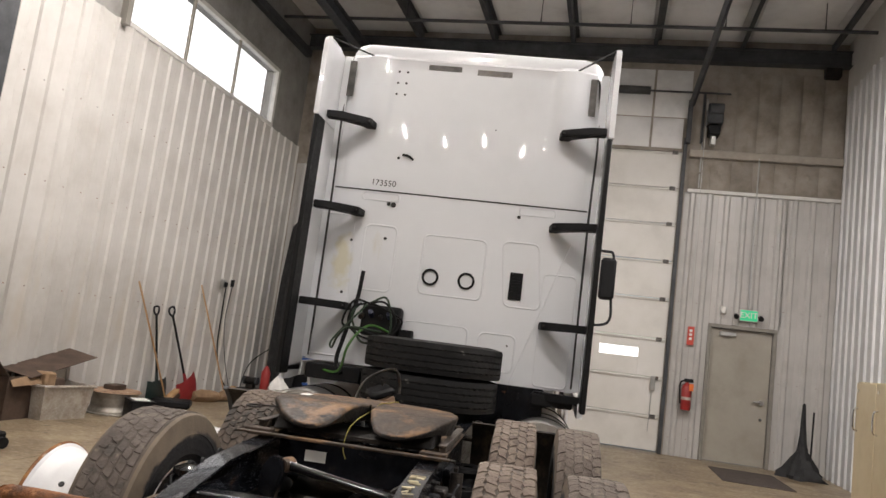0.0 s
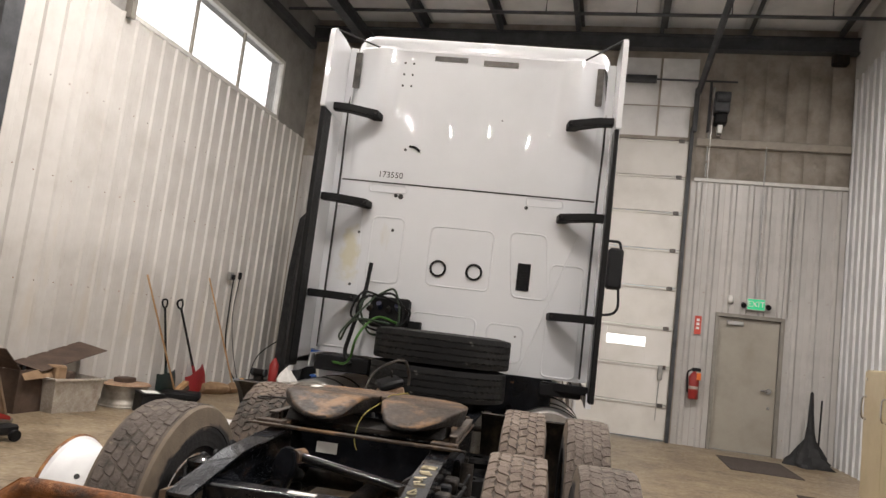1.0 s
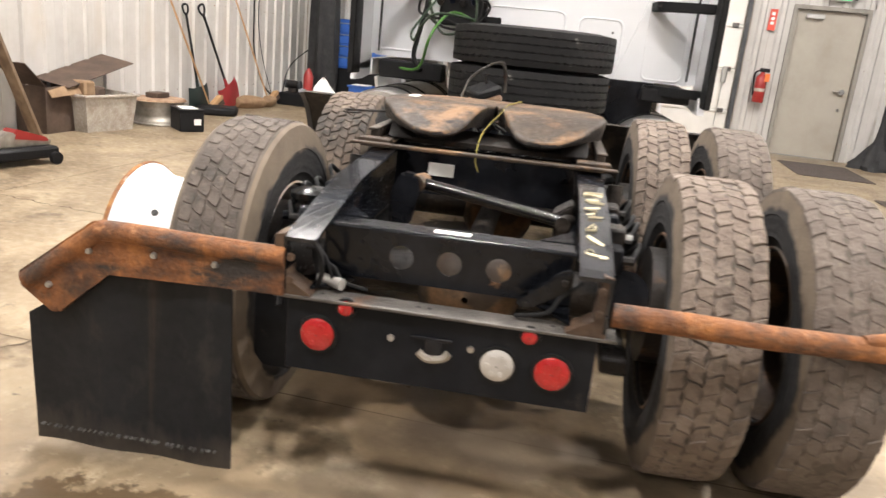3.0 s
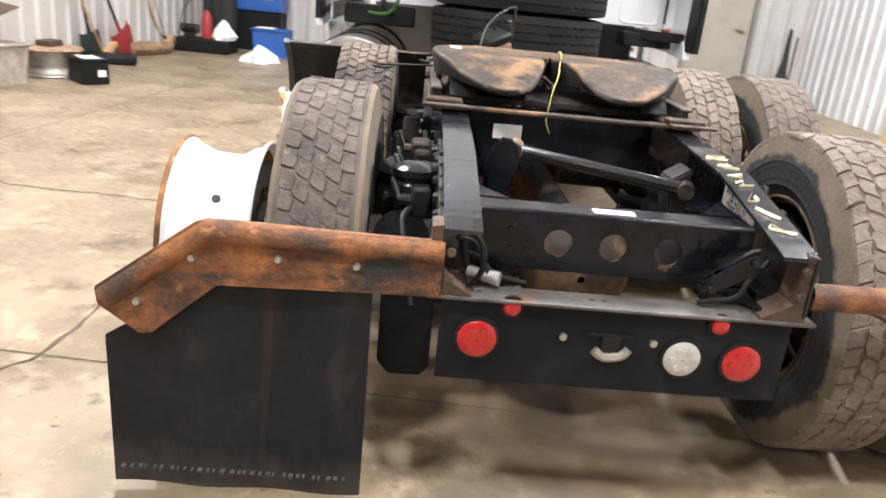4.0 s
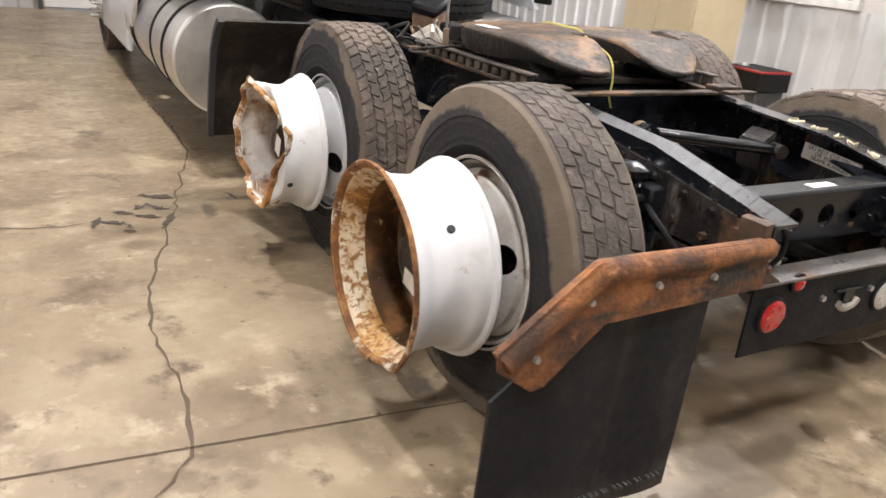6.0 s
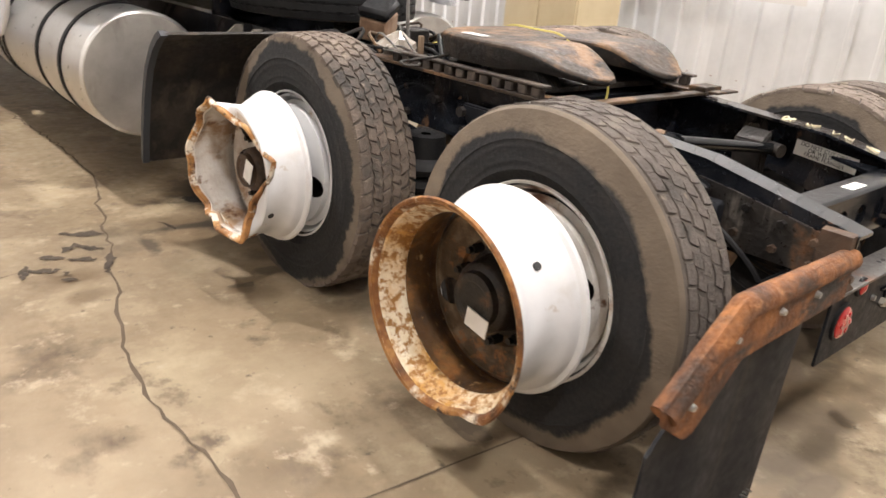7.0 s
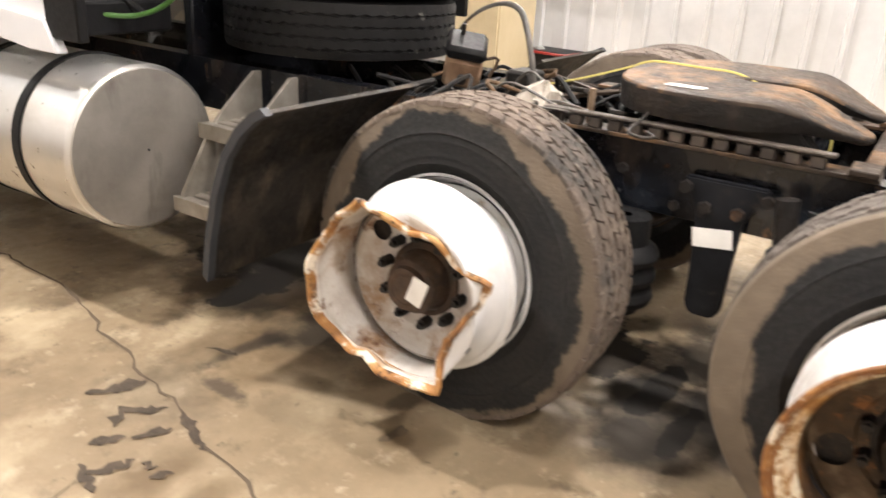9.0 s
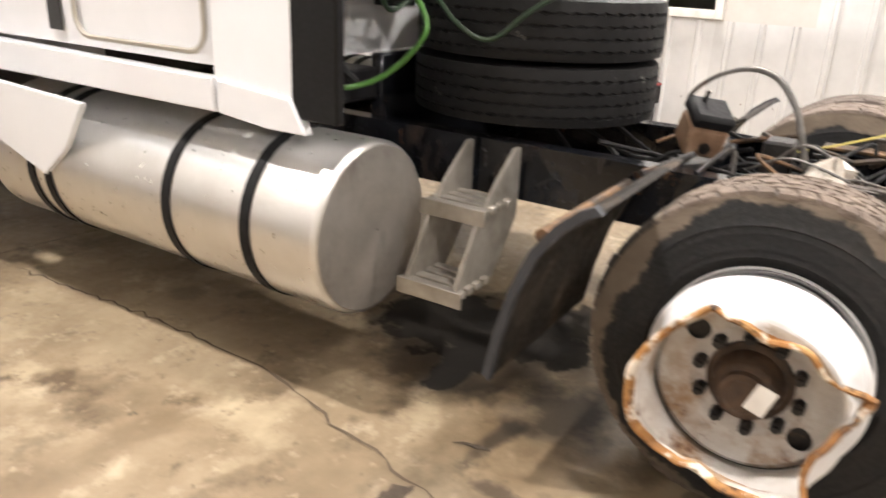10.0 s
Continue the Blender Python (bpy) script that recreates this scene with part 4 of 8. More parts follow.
        rod(bm, (0.125, cy, cz), (0.088, cy, cz), 0.019 if crushed else 0.016, seg=6)
        rod(bm, (0.092, cy, cz), (0.074, cy, cz), 0.010, seg=8)
        part("wheel_nut", bm, HUB, w)
    bm = bm_new()
    va, vx = math.radians(206 if crushed else 138.5), 0.012 if crushed else 0.037
    rod(bm, (vx, 0.2675 * math.cos(va), 0.2675 * math.sin(va)), (vx, 0.258 * math.cos(va), 0.258 * math.sin(va)), 0.012, seg=12)
    part("valve_hole", bm, INK, w)
    return w


rear_rim = outer_rim(REAR_Y, DENTED, None, 250, "bare white outer wheel with no tyre, rusted inside, dented lip", False)
front_rim = outer_rim(FRONT_Y, CRUSHED, CRUSHED_PUSH, -52, "bare white outer wheel, its lip crushed and folded, rust along the edge", True)
for rim, ang, yy, zz in ((rear_rim, 12, -0.03, -0.055), (front_rim, -68, -0.05, 0.01)):
    bm = bm_new()
    prism(bm, [(-0.045, -0.027), (0.042, -0.03), (0.046, 0.026), (-0.04, 0.029)], "x", 0.0135, 0.017)
    tag = part("paper_tag", bm, PAPER, rim, "crumpled white paper tag on the hub", pose(0, yy, zz, ang))

def along(edge, y):
    for (y0, x0), (y1, x1) in zip(edge, edge[1:]):
        if y <= y1:
            return x0 + (x1 - x0) * (y - y0) / (y1 - y0)
    return edge[-1][1]


# frame rails: channels that taper toward the tail
RAIL_SIDE = [(-0.03, 0.60), (-0.03, 0.743), (0.03, 0.757), (0.40, 0.829), (0.98, RAIL_TOP), (6.6, RAIL_TOP), (6.6, 0.655), (0.62, 0.655), (0.42, 0.60)]
for s, label in ((-1, "black steel frame rail, paint chipped to bare metal"), (1, "black steel frame rail with scrawled paint-marker writing on top")):
    bm = bm_new()
    xr = RAIL_X if s > 0 else RAIL_X - 0.024
    xo, xi, xf = s * xr, s * (xr - 0.009), s * (xr - 0.085)
    prism(bm, RAIL_SIDE, "x", min(xo, xi), max(xo, xi), 0.002)
    top = [(-0.03, 0.743), (0.03, 0.757), (0.40, 0.829), (0.98, RAIL_TOP), (6.6, RAIL_TOP)]
    prism(bm, top + [(y, z - 0.009) for y, z in top[::-1]], "x", min(xi, xf), max(xi, xf))
    low = [(0.62, 0.655), (6.6, 0.655)]
    prism(bm, low + [(y, z + 0.009) for y, z in low[::-1]], "x", min(xi, xf), max(xi, xf))
    rail = part("frame_rail", bm, RAIL_BLACK, truck, label)
    for k in range(9):
        bm = bm_new()
        y = 0.34 + 0.17 * k
        z = 0.69 + 0.08 * (k % 2)
        rod(bm, (xo, y, z), (xo + s * 0.018, y, z), 0.016, seg=6)
        part("frame_bolt", bm, GREASY, rail)
    if s < 0:
        for k in range(6):
            y = 0.07 + 0.085 * k
            z = 0.728 + 0.072 * (y - 0.03) / 0.52
            part("rail_rivet", rod(bm_new(), (xo, y, z), (xo - 0.007, y, z), 0.009, 0.006, 10), FRAME_BLACK, rail)
    if s > 0:
        bm = bm_new()
        prism(bm, [(0.30, 0.70), (0.52, 0.722), (0.517, 0.775), (0.297, 0.753)], "x", xi - 0.004, xi - 0.0015)
        lab = part("warning_label", bm, PAPER, rail, "dirty white warning label with black print")
        for i, (txt, dz) in enumerate((("DO NOT CUT DRILL", 0.02), ("OR WELD TO", 0.0), ("FRAME FLANGES", -0.02))):
            lettering("print", txt, 0.0195, INK, rail, Matrix.Translation((xi - 0.0046, 0.41, 0.7375 + dz * 0.8)) @ pose(0, 0, 0, 90, 0, -90) @ pose(0, 0, 0, 0, 0, -6.5))
        # scrawl on the sloping top flange
        rnd = random.Random(4)
        for k in range(7):
            y0 = 0.07 + 0.075 * k + rnd.uniform(-0.01, 0.01)
            pts = []
            for q in range(5):
                y = y0 + rnd.uniform(0, 0.058)
                x = xo - 0.010 - rnd.uniform(0, 0.064)
                pts.append((x, y, along(top, y) + 0.004))
            part("paint_mark", tube(bm_new(), pts, rnd.uniform(0.003, 0.0045), 5, 4, 0.22), CHALK, rail, "scrawled pale paint-marker stroke")

# tail: closing crossmember with three holes, lamp panel, corner plates
bm = bm_new()
holes = (-0.125, 0.008, 0.142)
HR, Y0, Z0, Z1, ZC = 0.034, 0.115, 0.622, 0.752, 0.684
loops = [[(-0.34, Z0), (0.34, Z0), (0.34, Z1), (-0.34, Z1)]] + [[(h + HR * math.cos(math.pi * k / 12), ZC + HR * math.sin(math.pi * k / 12)) for k in range(24)] for h in holes]
for lp in loops:
    vs = [bm.verts.new((x, Y0, z)) for x, z in lp]
    for p, q in zip(vs, vs[1:] + vs[:1]):
        bm.edges.new((p, q))
bmesh.ops.triangle_fill(bm, edges=bm.edges[:], use_beauty=True, use_dissolve=False)
grown = bmesh.ops.extrude_face_region(bm, geom=bm.faces[:])["geom"]
for e in grown:
    if isinstance(e, bmesh.types.BMVert):
        e.co.y += 0.008
rod(bm, (-0.34, Y0 + 0.0105, Z1 - 0.0025), (0.34, Y0 + 0.0105, Z1 - 0.0025), 0.0108, seg=20)
box(bm, (-0.34, Y0 + 0.010, Z1), (0.34, Y0 + 0.085, Z1 + 0.008))
box(bm, (-0.34, Y0, Z0 - 0.008), (0.34, Y0 + 0.085, Z0))
cross = part("tail_crossmember", bm, FRAME_BLACK, truck, "black channel crossmember with three round holes")
bm = bm_new()
box(bm, (-0.045, Y0 + 0.02, Z1 + 0.0085), (0.055, Y0 + 0.055, Z1 + 0.0105))
part("paper_label", bm, PAPER, cross, "white paper label")
for x in (-0.24, -0.2, 0.22, 0.26):
    for z in (0.66, 0.71):
        part("rivet", rod(bm_new(), (x, Y0 + 0.002, z), (x, Y0 - 0.008, z), 0.009, seg=8), FRAME_BLACK, cross)
for s in (-1, 1):
    bm = bm_new()
    prism(bm, [(s * 0.34, 0.0), (s * 0.25, 0.115), (s * 0.34, 0.2)], "z", 0.60, 0.608)
    part("gusset", bm, FRAME_BLACK, truck)
    part("gusset", prism(bm_new(), [(s * 0.34, 0.21), (s * 0.24, 0.205), (s * 0.34, 0.36)], "z", 0.752, 0.762), FRAME_BLACK, truck)

bm = bm_new()
box(bm, (-0.395, -0.012, 0.375), (0.415, -0.004, 0.578), 0.002)
panel = part("lamp_panel", bm, PANEL_BLACK, truck, "flat black steel lamp panel across the tail")
bm = bm_new()
box(bm, (-0.43, -0.03, 0.579), (0.46, 0.055, 0.588), 0.002)
part("panel_flange", bm, WORN_GREY, panel, "worn grey top flange")
for x, z, r, mt, nm in ((-0.307, 0.485, 0.046, RED_LENS, "tail_lamp"), (0.313, 0.472, 0.046, RED_LENS, "tail_lamp"), (0.172, 0.473, 0.044, CLEAR_LENS, "reverse_lamp"), (-0.235, 0.568, 0.021, RED_LENS, "marker_lamp"), (0.245, 0.562, 0.021, RED_LENS, "marker_lamp")):
    bm = bm_new()
    lathe(bm, [(0.0, r + 0.008), (0.008, r + 0.007), (0.009, r)], 32)
    lamp = part(nm, bm, RUBBER_BLACK, panel, "", pose(x, -0.012, z, 0, 0, -90))
    bm = bm_new()
    lathe(bm, [(0.004, r), (0.010, r * 0.98), (0.014, r * 0.85), (0.017, r * 0.5), (0.018, 0.002)], 32)
    part("lens", bm, mt, lamp, "round red lens" if mt is RED_LENS else "round clear lens")
    for k in range(6 if r > 0.03 else 0):
        a = 2 * math.pi * k / 6
        part("led_dome", rod(bm_new(), (0.012, 0.55 * r * math.cos(a), 0.55 * r * math.sin(a)), (0.0185, 0.55 * r * math.cos(a), 0.55 * r * math.sin(a)), 0.010, 0.007, 10), mt, lamp)
bm = bm_new()
box(bm, (-0.02, -0.02, 0.475), (0.025, -0.012, 0.515), 0.002)
box(bm, (-0.06, -0.02, 0.512), (0.05, -0.012, 0.522), 0.002)
part("lamp_bracket", bm, FRAME_BLACK, panel)
part("plate_lamp", tube(bm_new(), [(-0.035, -0.018, 0.478), (-0.01, -0.018, 0.462), (0.03, -0.018, 0.468), (0.045, -0.018, 0.485)], 0.011, 8), ALU, panel, "broken pale plate-lamp housing")
for x in (-0.11, 0.10):
    part("panel_bolt", rod(bm_new(), (x, -0.012, 0.505), (x, -0.022, 0.505), 0.009, seg=6), ZINC, panel)
for s in (-1, 1):
    bm = bm_new()
    prism(bm, [(s * 0.43, 0.58), (s * 0.43, 0.745), (s * 0.405, 0.75), (s * 0.395, 0.63), (s * 0.33, 0.592), (s * 0.33, 0.58)], "y", -0.026, 0.05)
    part("corner_bracket", bm, BRACKET_RUST, truck, "rusty steel corner bracket")
part("wire_plug", rod(bm_new(), (-0.335, 0.07, 0.615), (-0.28, 0.045, 0.612), 0.015, seg=10), CLEAR_LENS, truck, "dirty white wiring plug")
part("wiring", tube(bm_new(), [(-0.335, 0.07, 0.615), (-0.35, 0.08, 0.66), (-0.36, 0.09, 0.72), (-0.37, 0.2, 0.73)], 0.009), RUBBER_BLACK, truck, "dangling black wire")

# left behind at the tail: a hanging cover plate, loose cables, hooks and a clamp
part("cover_plate", prism(bm_new(), [(-0.535, 0.60), (-0.405, 0.60), (-0.405, 0.33), (-0.425, 0.305), (-0.505, 0.305), (-0.535, 0.34)], "y", 0.115, 0.127, 0.004), PANEL_BLACK, truck, "dull black cover plate hanging inboard of the tyre")
for pts, r in (([(-0.37, 0.02, 0.74), (-0.345, 0.01, 0.735), (-0.315, 0.0, 0.70), (-0.31, 0.0, 0.65), (-0.325, 0.02, 0.605)], 0.007), ([(-0.37, 0.05, 0.70), (-0.33, 0.06, 0.69), (-0.30, 0.05, 0.64), (-0.29, 0.04, 0.612)], 0.005),
               ([(-0.36, 0.09, 0.66), (-0.31, 0.10, 0.64), (-0.27, 0.07, 0.61), (-0.20, 0.06, 0.598)], 0.006), ([(0.36, 0.06, 0.70), (0.31, 0.03, 0.66), (0.28, 0.02, 0.62), (0.20, 0.03, 0.597)], 0.006)):
    part("loose_cable", tube(bm_new(), pts, r, 7, 5), RUBBER_BLACK, truck, "loose black cable at the tail")
part("plug_cap", rod(bm_new(), (-0.28, 0.045, 0.612), (-0.264, 0.038, 0.611), 0.017, seg=12), CLEAR_LENS, truck)
bm = prism(bm_new(), [(0.335, 0.735), (0.30, 0.725), (0.235, 0.655), (0.20, 0.640), (0.20, 0.618), (0.25, 0.622), (0.318, 0.675), (0.335, 0.69)], "y", 0.03, 0.062, 0.008)
part("corner_brace", bm, FRAME_BLACK, truck, "black pressed brace in the tail corner")
part("corner_brace", prism(bm_new(), [(-0.335, 0.735), (-0.315, 0.725), (-0.262, 0.655), (-0.262, 0.62), (-0.335, 0.66)], "y", 0.135, 0.16, 0.006), FRAME_BLACK, truck)
for x, z in ((0.225, 0.632), (0.315, 0.702)):
    part("brace_bolt", rod(bm_new(), (x, 0.03, z), (x, 0.020, z), 0.009, seg=6), GREASY, truck)
for x in (-0.36, -0.31, -0.05, -0.02, 0.30, 0.33):
    part("flange_hole", rod(bm_new(), (x, 0.015, 0.5876), (x, 0.015, 0.5886), 0.007, seg=10), INK, truck)
for x, z in ((-0.385, 0.63), (-0.385, 0.69), (0.405, 0.65), (0.405, 0.71)):
    part("bracket_bolt", rod(bm_new(), (x, -0.026, z), (x, -0.036, z), 0.012, 0.010, 6), BRACKET_RUST, truck)
# glossy air valve and its lines outside the left rail
bm = lathe(bm_new(), [(0.0, 0.01), (0.0, 0.050), (0.010, 0.058), (0.075, 0.058), (0.085, 0.050), (0.095, 0.050), (0.100, 0.062), (0.118, 0.062), (0.124, 0.050), (0.135, 0.020), (0.135, 0.004)], 24)
gov = part("relay_valve", bm, RELAY_BLACK, truck, "glossy black relay valve on the rail", pose(-0.478, 0.40, 0.655, 0, -90, 0))
for k in range(4):
    a = 0.4 + 1.57 * k
    part("valve_port", rod(bm_new(), (0.04, 0.05 * math.cos(a), 0.05 * math.sin(a)), (0.04, 0.082 * math.cos(a), 0.082 * math.sin(a)), 0.015, seg=8), FRAME_BLACK, gov)
for pts in ([(-0.47, 0.33, 0.69), (-0.50, 0.25, 0.67), (-0.48, 0.17, 0.60), (-0.46, 0.10, 0.50)], [(-0.55, 0.42, 0.69), (-0.57, 0.50, 0.64), (-0.55, 0.55, 0.58)], [(-0.45, 0.47, 0.70), (-0.455, 0.60, 0.76), (-0.45, 0.80, 0.74), (-0.45, 1.0, 0.76)], [(-0.46, 0.48, 0.68), (-0.47, 0.62, 0.70), (-0.46, 0.82, 0.69), (-0.455, 1.05, 0.72)]):
    part("air_line", tube(bm_new(), pts, 0.009, 7, 5), RUBBER_BLACK, truck)
# reinforcement plate on the left rail's web, rough with rust, and its bolts
xo = -(RAIL_X - 0.024)
plate = part("rail_plate", prism(bm_new(), [(0.02, 0.615), (0.02, 0.725), (0.30, 0.768), (0.56, 0.80), (0.70, 0.80), (0.70, 0.68), (0.40, 0.612)], "x", xo - 0.009, xo - 0.001, 0.002), SCABBY, truck, "rust-scabbed plate bolted to the rail web")
for y, z in ((0.06, 0.64), (0.06, 0.70), (0.15, 0.72), (0.16, 0.65), (0.25, 0.735), (0.27, 0.66), (0.37, 0.75), (0.46, 0.765), (0.55, 0.775), (0.63, 0.775), (0.63, 0.71), (0.52, 0.69)):
    part("plate_bolt", rod(bm_new(), (xo - 0.009, y, z), (xo - 0.022, y, z), 0.013, 0.011, 6), GREASY if z > 0.7 else BRACKET_RUST, plate)
# bellows between the wheels
for s in (-1, 1):
    bm = lathe(bm_new(), [(0.0, 0.02), (0.0, 0.075), (0.02, 0.085), (0.035, 0.108), (0.055, 0.115), (0.075, 0.108), (0.088, 0.086), (0.10, 0.108), (0.12, 0.115), (0.14, 0.108), (0.153, 0.086), (0.165, 0.108), (0.185, 0.115), (0.205, 0.106), (0.22, 0.08), (0.30, 0.075), (0.30, 0.02)], 28)
    part("air_bellows", bm, RUBBER_BLACK, truck, "black three-fold air bellows", pose(s * 0.50, 1.47, 0.36, 0, -90, 0))

# mud flap hangers
bm = bm_new()
hang = [(-0.40, 0.712), (-0.93, 0.716), (-1.155, 0.545), (-1.15, 0.505), (-1.06, 0.44), (-1.03, 0.445), (-0.89, 0.575), (-0.40, 0.583)]
prism(bm, hang, "y", -0.035, -0.023, 0.003)
hanger = part("flap_hanger", bm, RUST, truck, "bent flap hanger, all orange rust")
bm = tube(bm_new(), [(-0.40, -0.022, 0.685), (-0.6, -0.022, 0.686), (-0.88, -0.022, 0.690), (-0.935, -0.022, 0.672), (-1.135, -0.022, 0.520)], 0.029, 14, 5)
part("hanger_tube", bm, RUST, hanger)
for x, z in ((-1.062, 0.521), (-0.941, 0.633), (-0.756, 0.645), (-0.587, 0.643)):
    part("hanger_bolt", rod(bm_new(), (x, -0.034, z), (x, -0.045, z), 0.010, 0.007, 8), ZINC, hanger)
bm = bm_new()
n = 14
top = []
for k in range(n + 1):
    x = -1.145 + (0.595) * k / n
    z1 = 0.60 if x > -0.89 else 0.60 - (-0.89 - x) * 0.72
    top.append((x, max(z1, 0.42)))
front = [[bm.verts.new((x, -0.012 + d + 0.006 * math.sin(k * 0.9) + 0.012 * (1 - t), 0.022 + (z1 - 0.022) * t)) for k, (x, z1) in enumerate(top)] for d in (0, 0.008) for t in (0, 0.33, 0.66, 1)]
for a, b in ((0, 1), (1, 2), (2, 3), (4, 5), (5, 6), (6, 7), (0, 4), (3, 7)):
    for k in range(n):
        bm.faces.new((front[a][k], front[a][k + 1], front[b][k + 1], front[b][k]))
for k in (0, n):
    for i in range(3):
        bm.faces.new((front[i][k], front[i + 1][k], front[i + 5][k], front[i + 4][k]))
flap = part("mud_flap", bm, FLAP, truck, "black rubber mud flap hanging almost to the floor")
rnd = random.Random(21)
for k in range(30):
    x = -1.12 + 0.018 * k + rnd.uniform(-0.004, 0.004)
    w = rnd.uniform(0.004, 0.012)
    part("dust_mark", box(bm_new(), (x, -0.0205, 0.072 + rnd.uniform(-0.004, 0.004)), (x + w, -0.005, 0.0775)), FLAP_PRINT, flap)
bm = bm_new()
tube(bm, [(0.44, 0.0, 0.645), (0.62, -0.005, 0.648), (0.8, 0.01, 0.640), (0.95, 0.04, 0.632), (1.166, 0.09, 0.618)], 0.031, 14)
pipe_hanger = part("flap_hanger", bm, RUST, truck, "bent hanger pipe with its flap gone, orange rust")
part("hanger_stub", rod(bm_new(), (1.06, 0.06, 0.645), (1.12, 0.07, 0.655), 0.018, seg=10), RUST, pipe_hanger)

# axles, torque rods and air springs between the rails
for y, nm in ((REAR_Y, "rear_axle"), (FRONT_Y, "front_drive_axle")):
    bm = bm_new()
    rod(bm, (-0.62, y, 0.49), (0.62, y, 0.49), 0.075, seg=18)
    axle = part(nm, bm, GREASY, truck, "greasy drive axle housing with round banjo")
    bm = bm_new()
    lathe(bm, [(-0.16, 0.01), (-0.15, 0.05), (-0.12, 0.13), (-0.06, 0.172), (0.05, 0.172), (0.12, 0.15), (0.16, 0.09), (0.17, 0.01)], 28)
    part("differential", bm, PLATE_RUST, axle, "brown greasy round differential", pose(0.03, y, 0.47, 0, 0, 90))
    for s in (-1, 1):
        bm = bm_new()
        lathe(bm, [(0, 0.02), (0, 0.19), (0.16, 0.19), (0.18, 0.16), (0.18, 0.02)], 28)
        part("brake_drum", bm, HUB, axle, "", pose(s * 0.6 if s > 0 else -0.6 - 0.0, y, 0.49, 0, 0, 0 if s > 0 else 180))
        bm = bm_new()
        rod(bm, (s * 0.50, y - 0.30, 0.60), (s * 0.50, y - 0.17, 0.56), 0.075, seg=16)
        rod(bm, (s * 0.50, y - 0.315, 0.605), (s * 0.50, y - 0.30, 0.60), 0.05, seg=14)
        part("brake_chamber", bm, FRAME_BLACK, axle, "black round brake chamber")
        bm = bm_new()
        lathe(bm, [(0, 0.03), (0, 0.12), (0.02, 0.135), (0.05, 0.125), (0.07, 0.138), (0.11, 0.138), (0.13, 0.10), (0.2, 0.085), (0.2, 0.02)], 24)
        part("air_spring", bm, RUBBER_BLACK, axle, "ribbed black air spring", pose(s * 0.47, y + 0.33, 0.66, 0, 90, 0))
        bm = bm_new()
        box(bm, (s * 0.5 - 0.04, y - 0.35, 0.37), (s * 0.5 + 0.04, y + 0.42, 0.42), 0.008)
        part("trailing_arm", bm, GREASY, axle)
bm = rod(bm_new(), (-0.17, 0.67, 0.79), (0.32, 0.545, 0.742), 0.020, seg=16)
torque = part("torque_rod", bm, RELAY_BLACK, truck, "black torque rod across the frame with rusty ends")
for c, er, em in (((-0.185, 0.672, 0.79), 0.031, PLATE_RUST), ((0.315, 0.548, 0.742), 0.024, GREASY)):
    part("rod_end", rod(bm_new(), (c[0] - 0.01, c[1] - 0.035, c[2]), (c[0] + 0.01, c[1] + 0.035, c[2]), er, seg=18), em, torque)
bm = prism(bm_new(), [(-0.27, 0.64), (-0.20, 0.65), (-0.170, 0.77), (-0.185, 0.825), (-0.235, 0.832), (-0.27, 0.77)], "y", 0.60, 0.66, 0.010)
part("rod_bracket", bm, FRAME_BLACK, truck, "cast bracket for the torque rod")
bm = prism(bm_new(), [(0.335, 0.64), (0.285, 0.66), (0.275, 0.76), (0.335, 0.80)], "y", 0.57, 0.68, 0.006)
part("rod_bracket", bm, GREASY, truck)
for y, z0, z1 in ((1.045, 0.69, 0.845), (2.25, 0.68, 0.85), (3.4, 0.68, 0.85)):
    bm = prism(bm_new(), [(y, z0 - 0.01), (y + 0.09, z0 - 0.01), (y + 0.09, z0), (y + 0.01, z0), (y + 0.01, z1), (y + 0.09, z1), (y + 0.09, z1 + 0.01), (y, z1 + 0.01)], "x", -0.345, 0.345, 0.001)
    part("crossmember", bm, FRAME_BLACK, truck, "black channel crossmember")
bm = box(bm_new(), (-0.215, 1.038, 0.755), (-0.115, 1.042, 0.805), m=None)
part("paper_label", bm, PAPER, truck, "white paper label on the crossmember")
part("drive_shaft", rod(bm_new(), (0.02, REAR_Y + 0.2, 0.56), (0.02, FRONT_Y - 0.2, 0.56), 0.045, seg=16), GREASY, truck, "drive shaft between the axles")
part("drive_shaft", rod(bm_new(), (0.02, FRONT_Y + 0.2, 0.57), (0.02, 5.4, 0.62), 0.055, seg=16), GREASY, truck, "long drive shaft to the gearbox")
for s in (-1, 1):
    bm = prism(bm_new(), [(1.10, 0.80), (1.33, 0.80), (1.325, 0.765), (1.29, 0.735), (1.275, 0.69), (1.27, 0.42), (1.25, 0.39), (1.185, 0.39), (1.165, 0.42), (1.16, 0.69), (1.14, 0.735), (1.105, 0.765)], "x", s * 0.432 if s > 0 else -0.462, s * 0.462 if s > 0 else -0.432, 0.006)
    hb = part("hanger_casting", bm, PANEL_BLACK, truck, "black suspension hanger bolted to the rail")
    for y, z in ((1.10, 0.77), (1.32, 0.77), (1.17, 0.72), (1.26, 0.72)):
        part("hanger_nut", rod(bm_new(), (s * 0.462, y, z), (s * 0.482, y, z), 0.019, seg=6), GREASY, hb)
    rods = rod(bm_new(), (s * 0.51, 1.0, 0.42), (s * 0.50, 1.05, 0.80), 0.03, seg=12)
    part("shock_absorber", rods, GREASY, truck, "greasy shock absorber")
bm = prism(bm_new(), [(1.165, 0.615), (1.275, 0.60), (1.285, 0.655), (1.175, 0.67)], "x", -0.466, -0.4635)
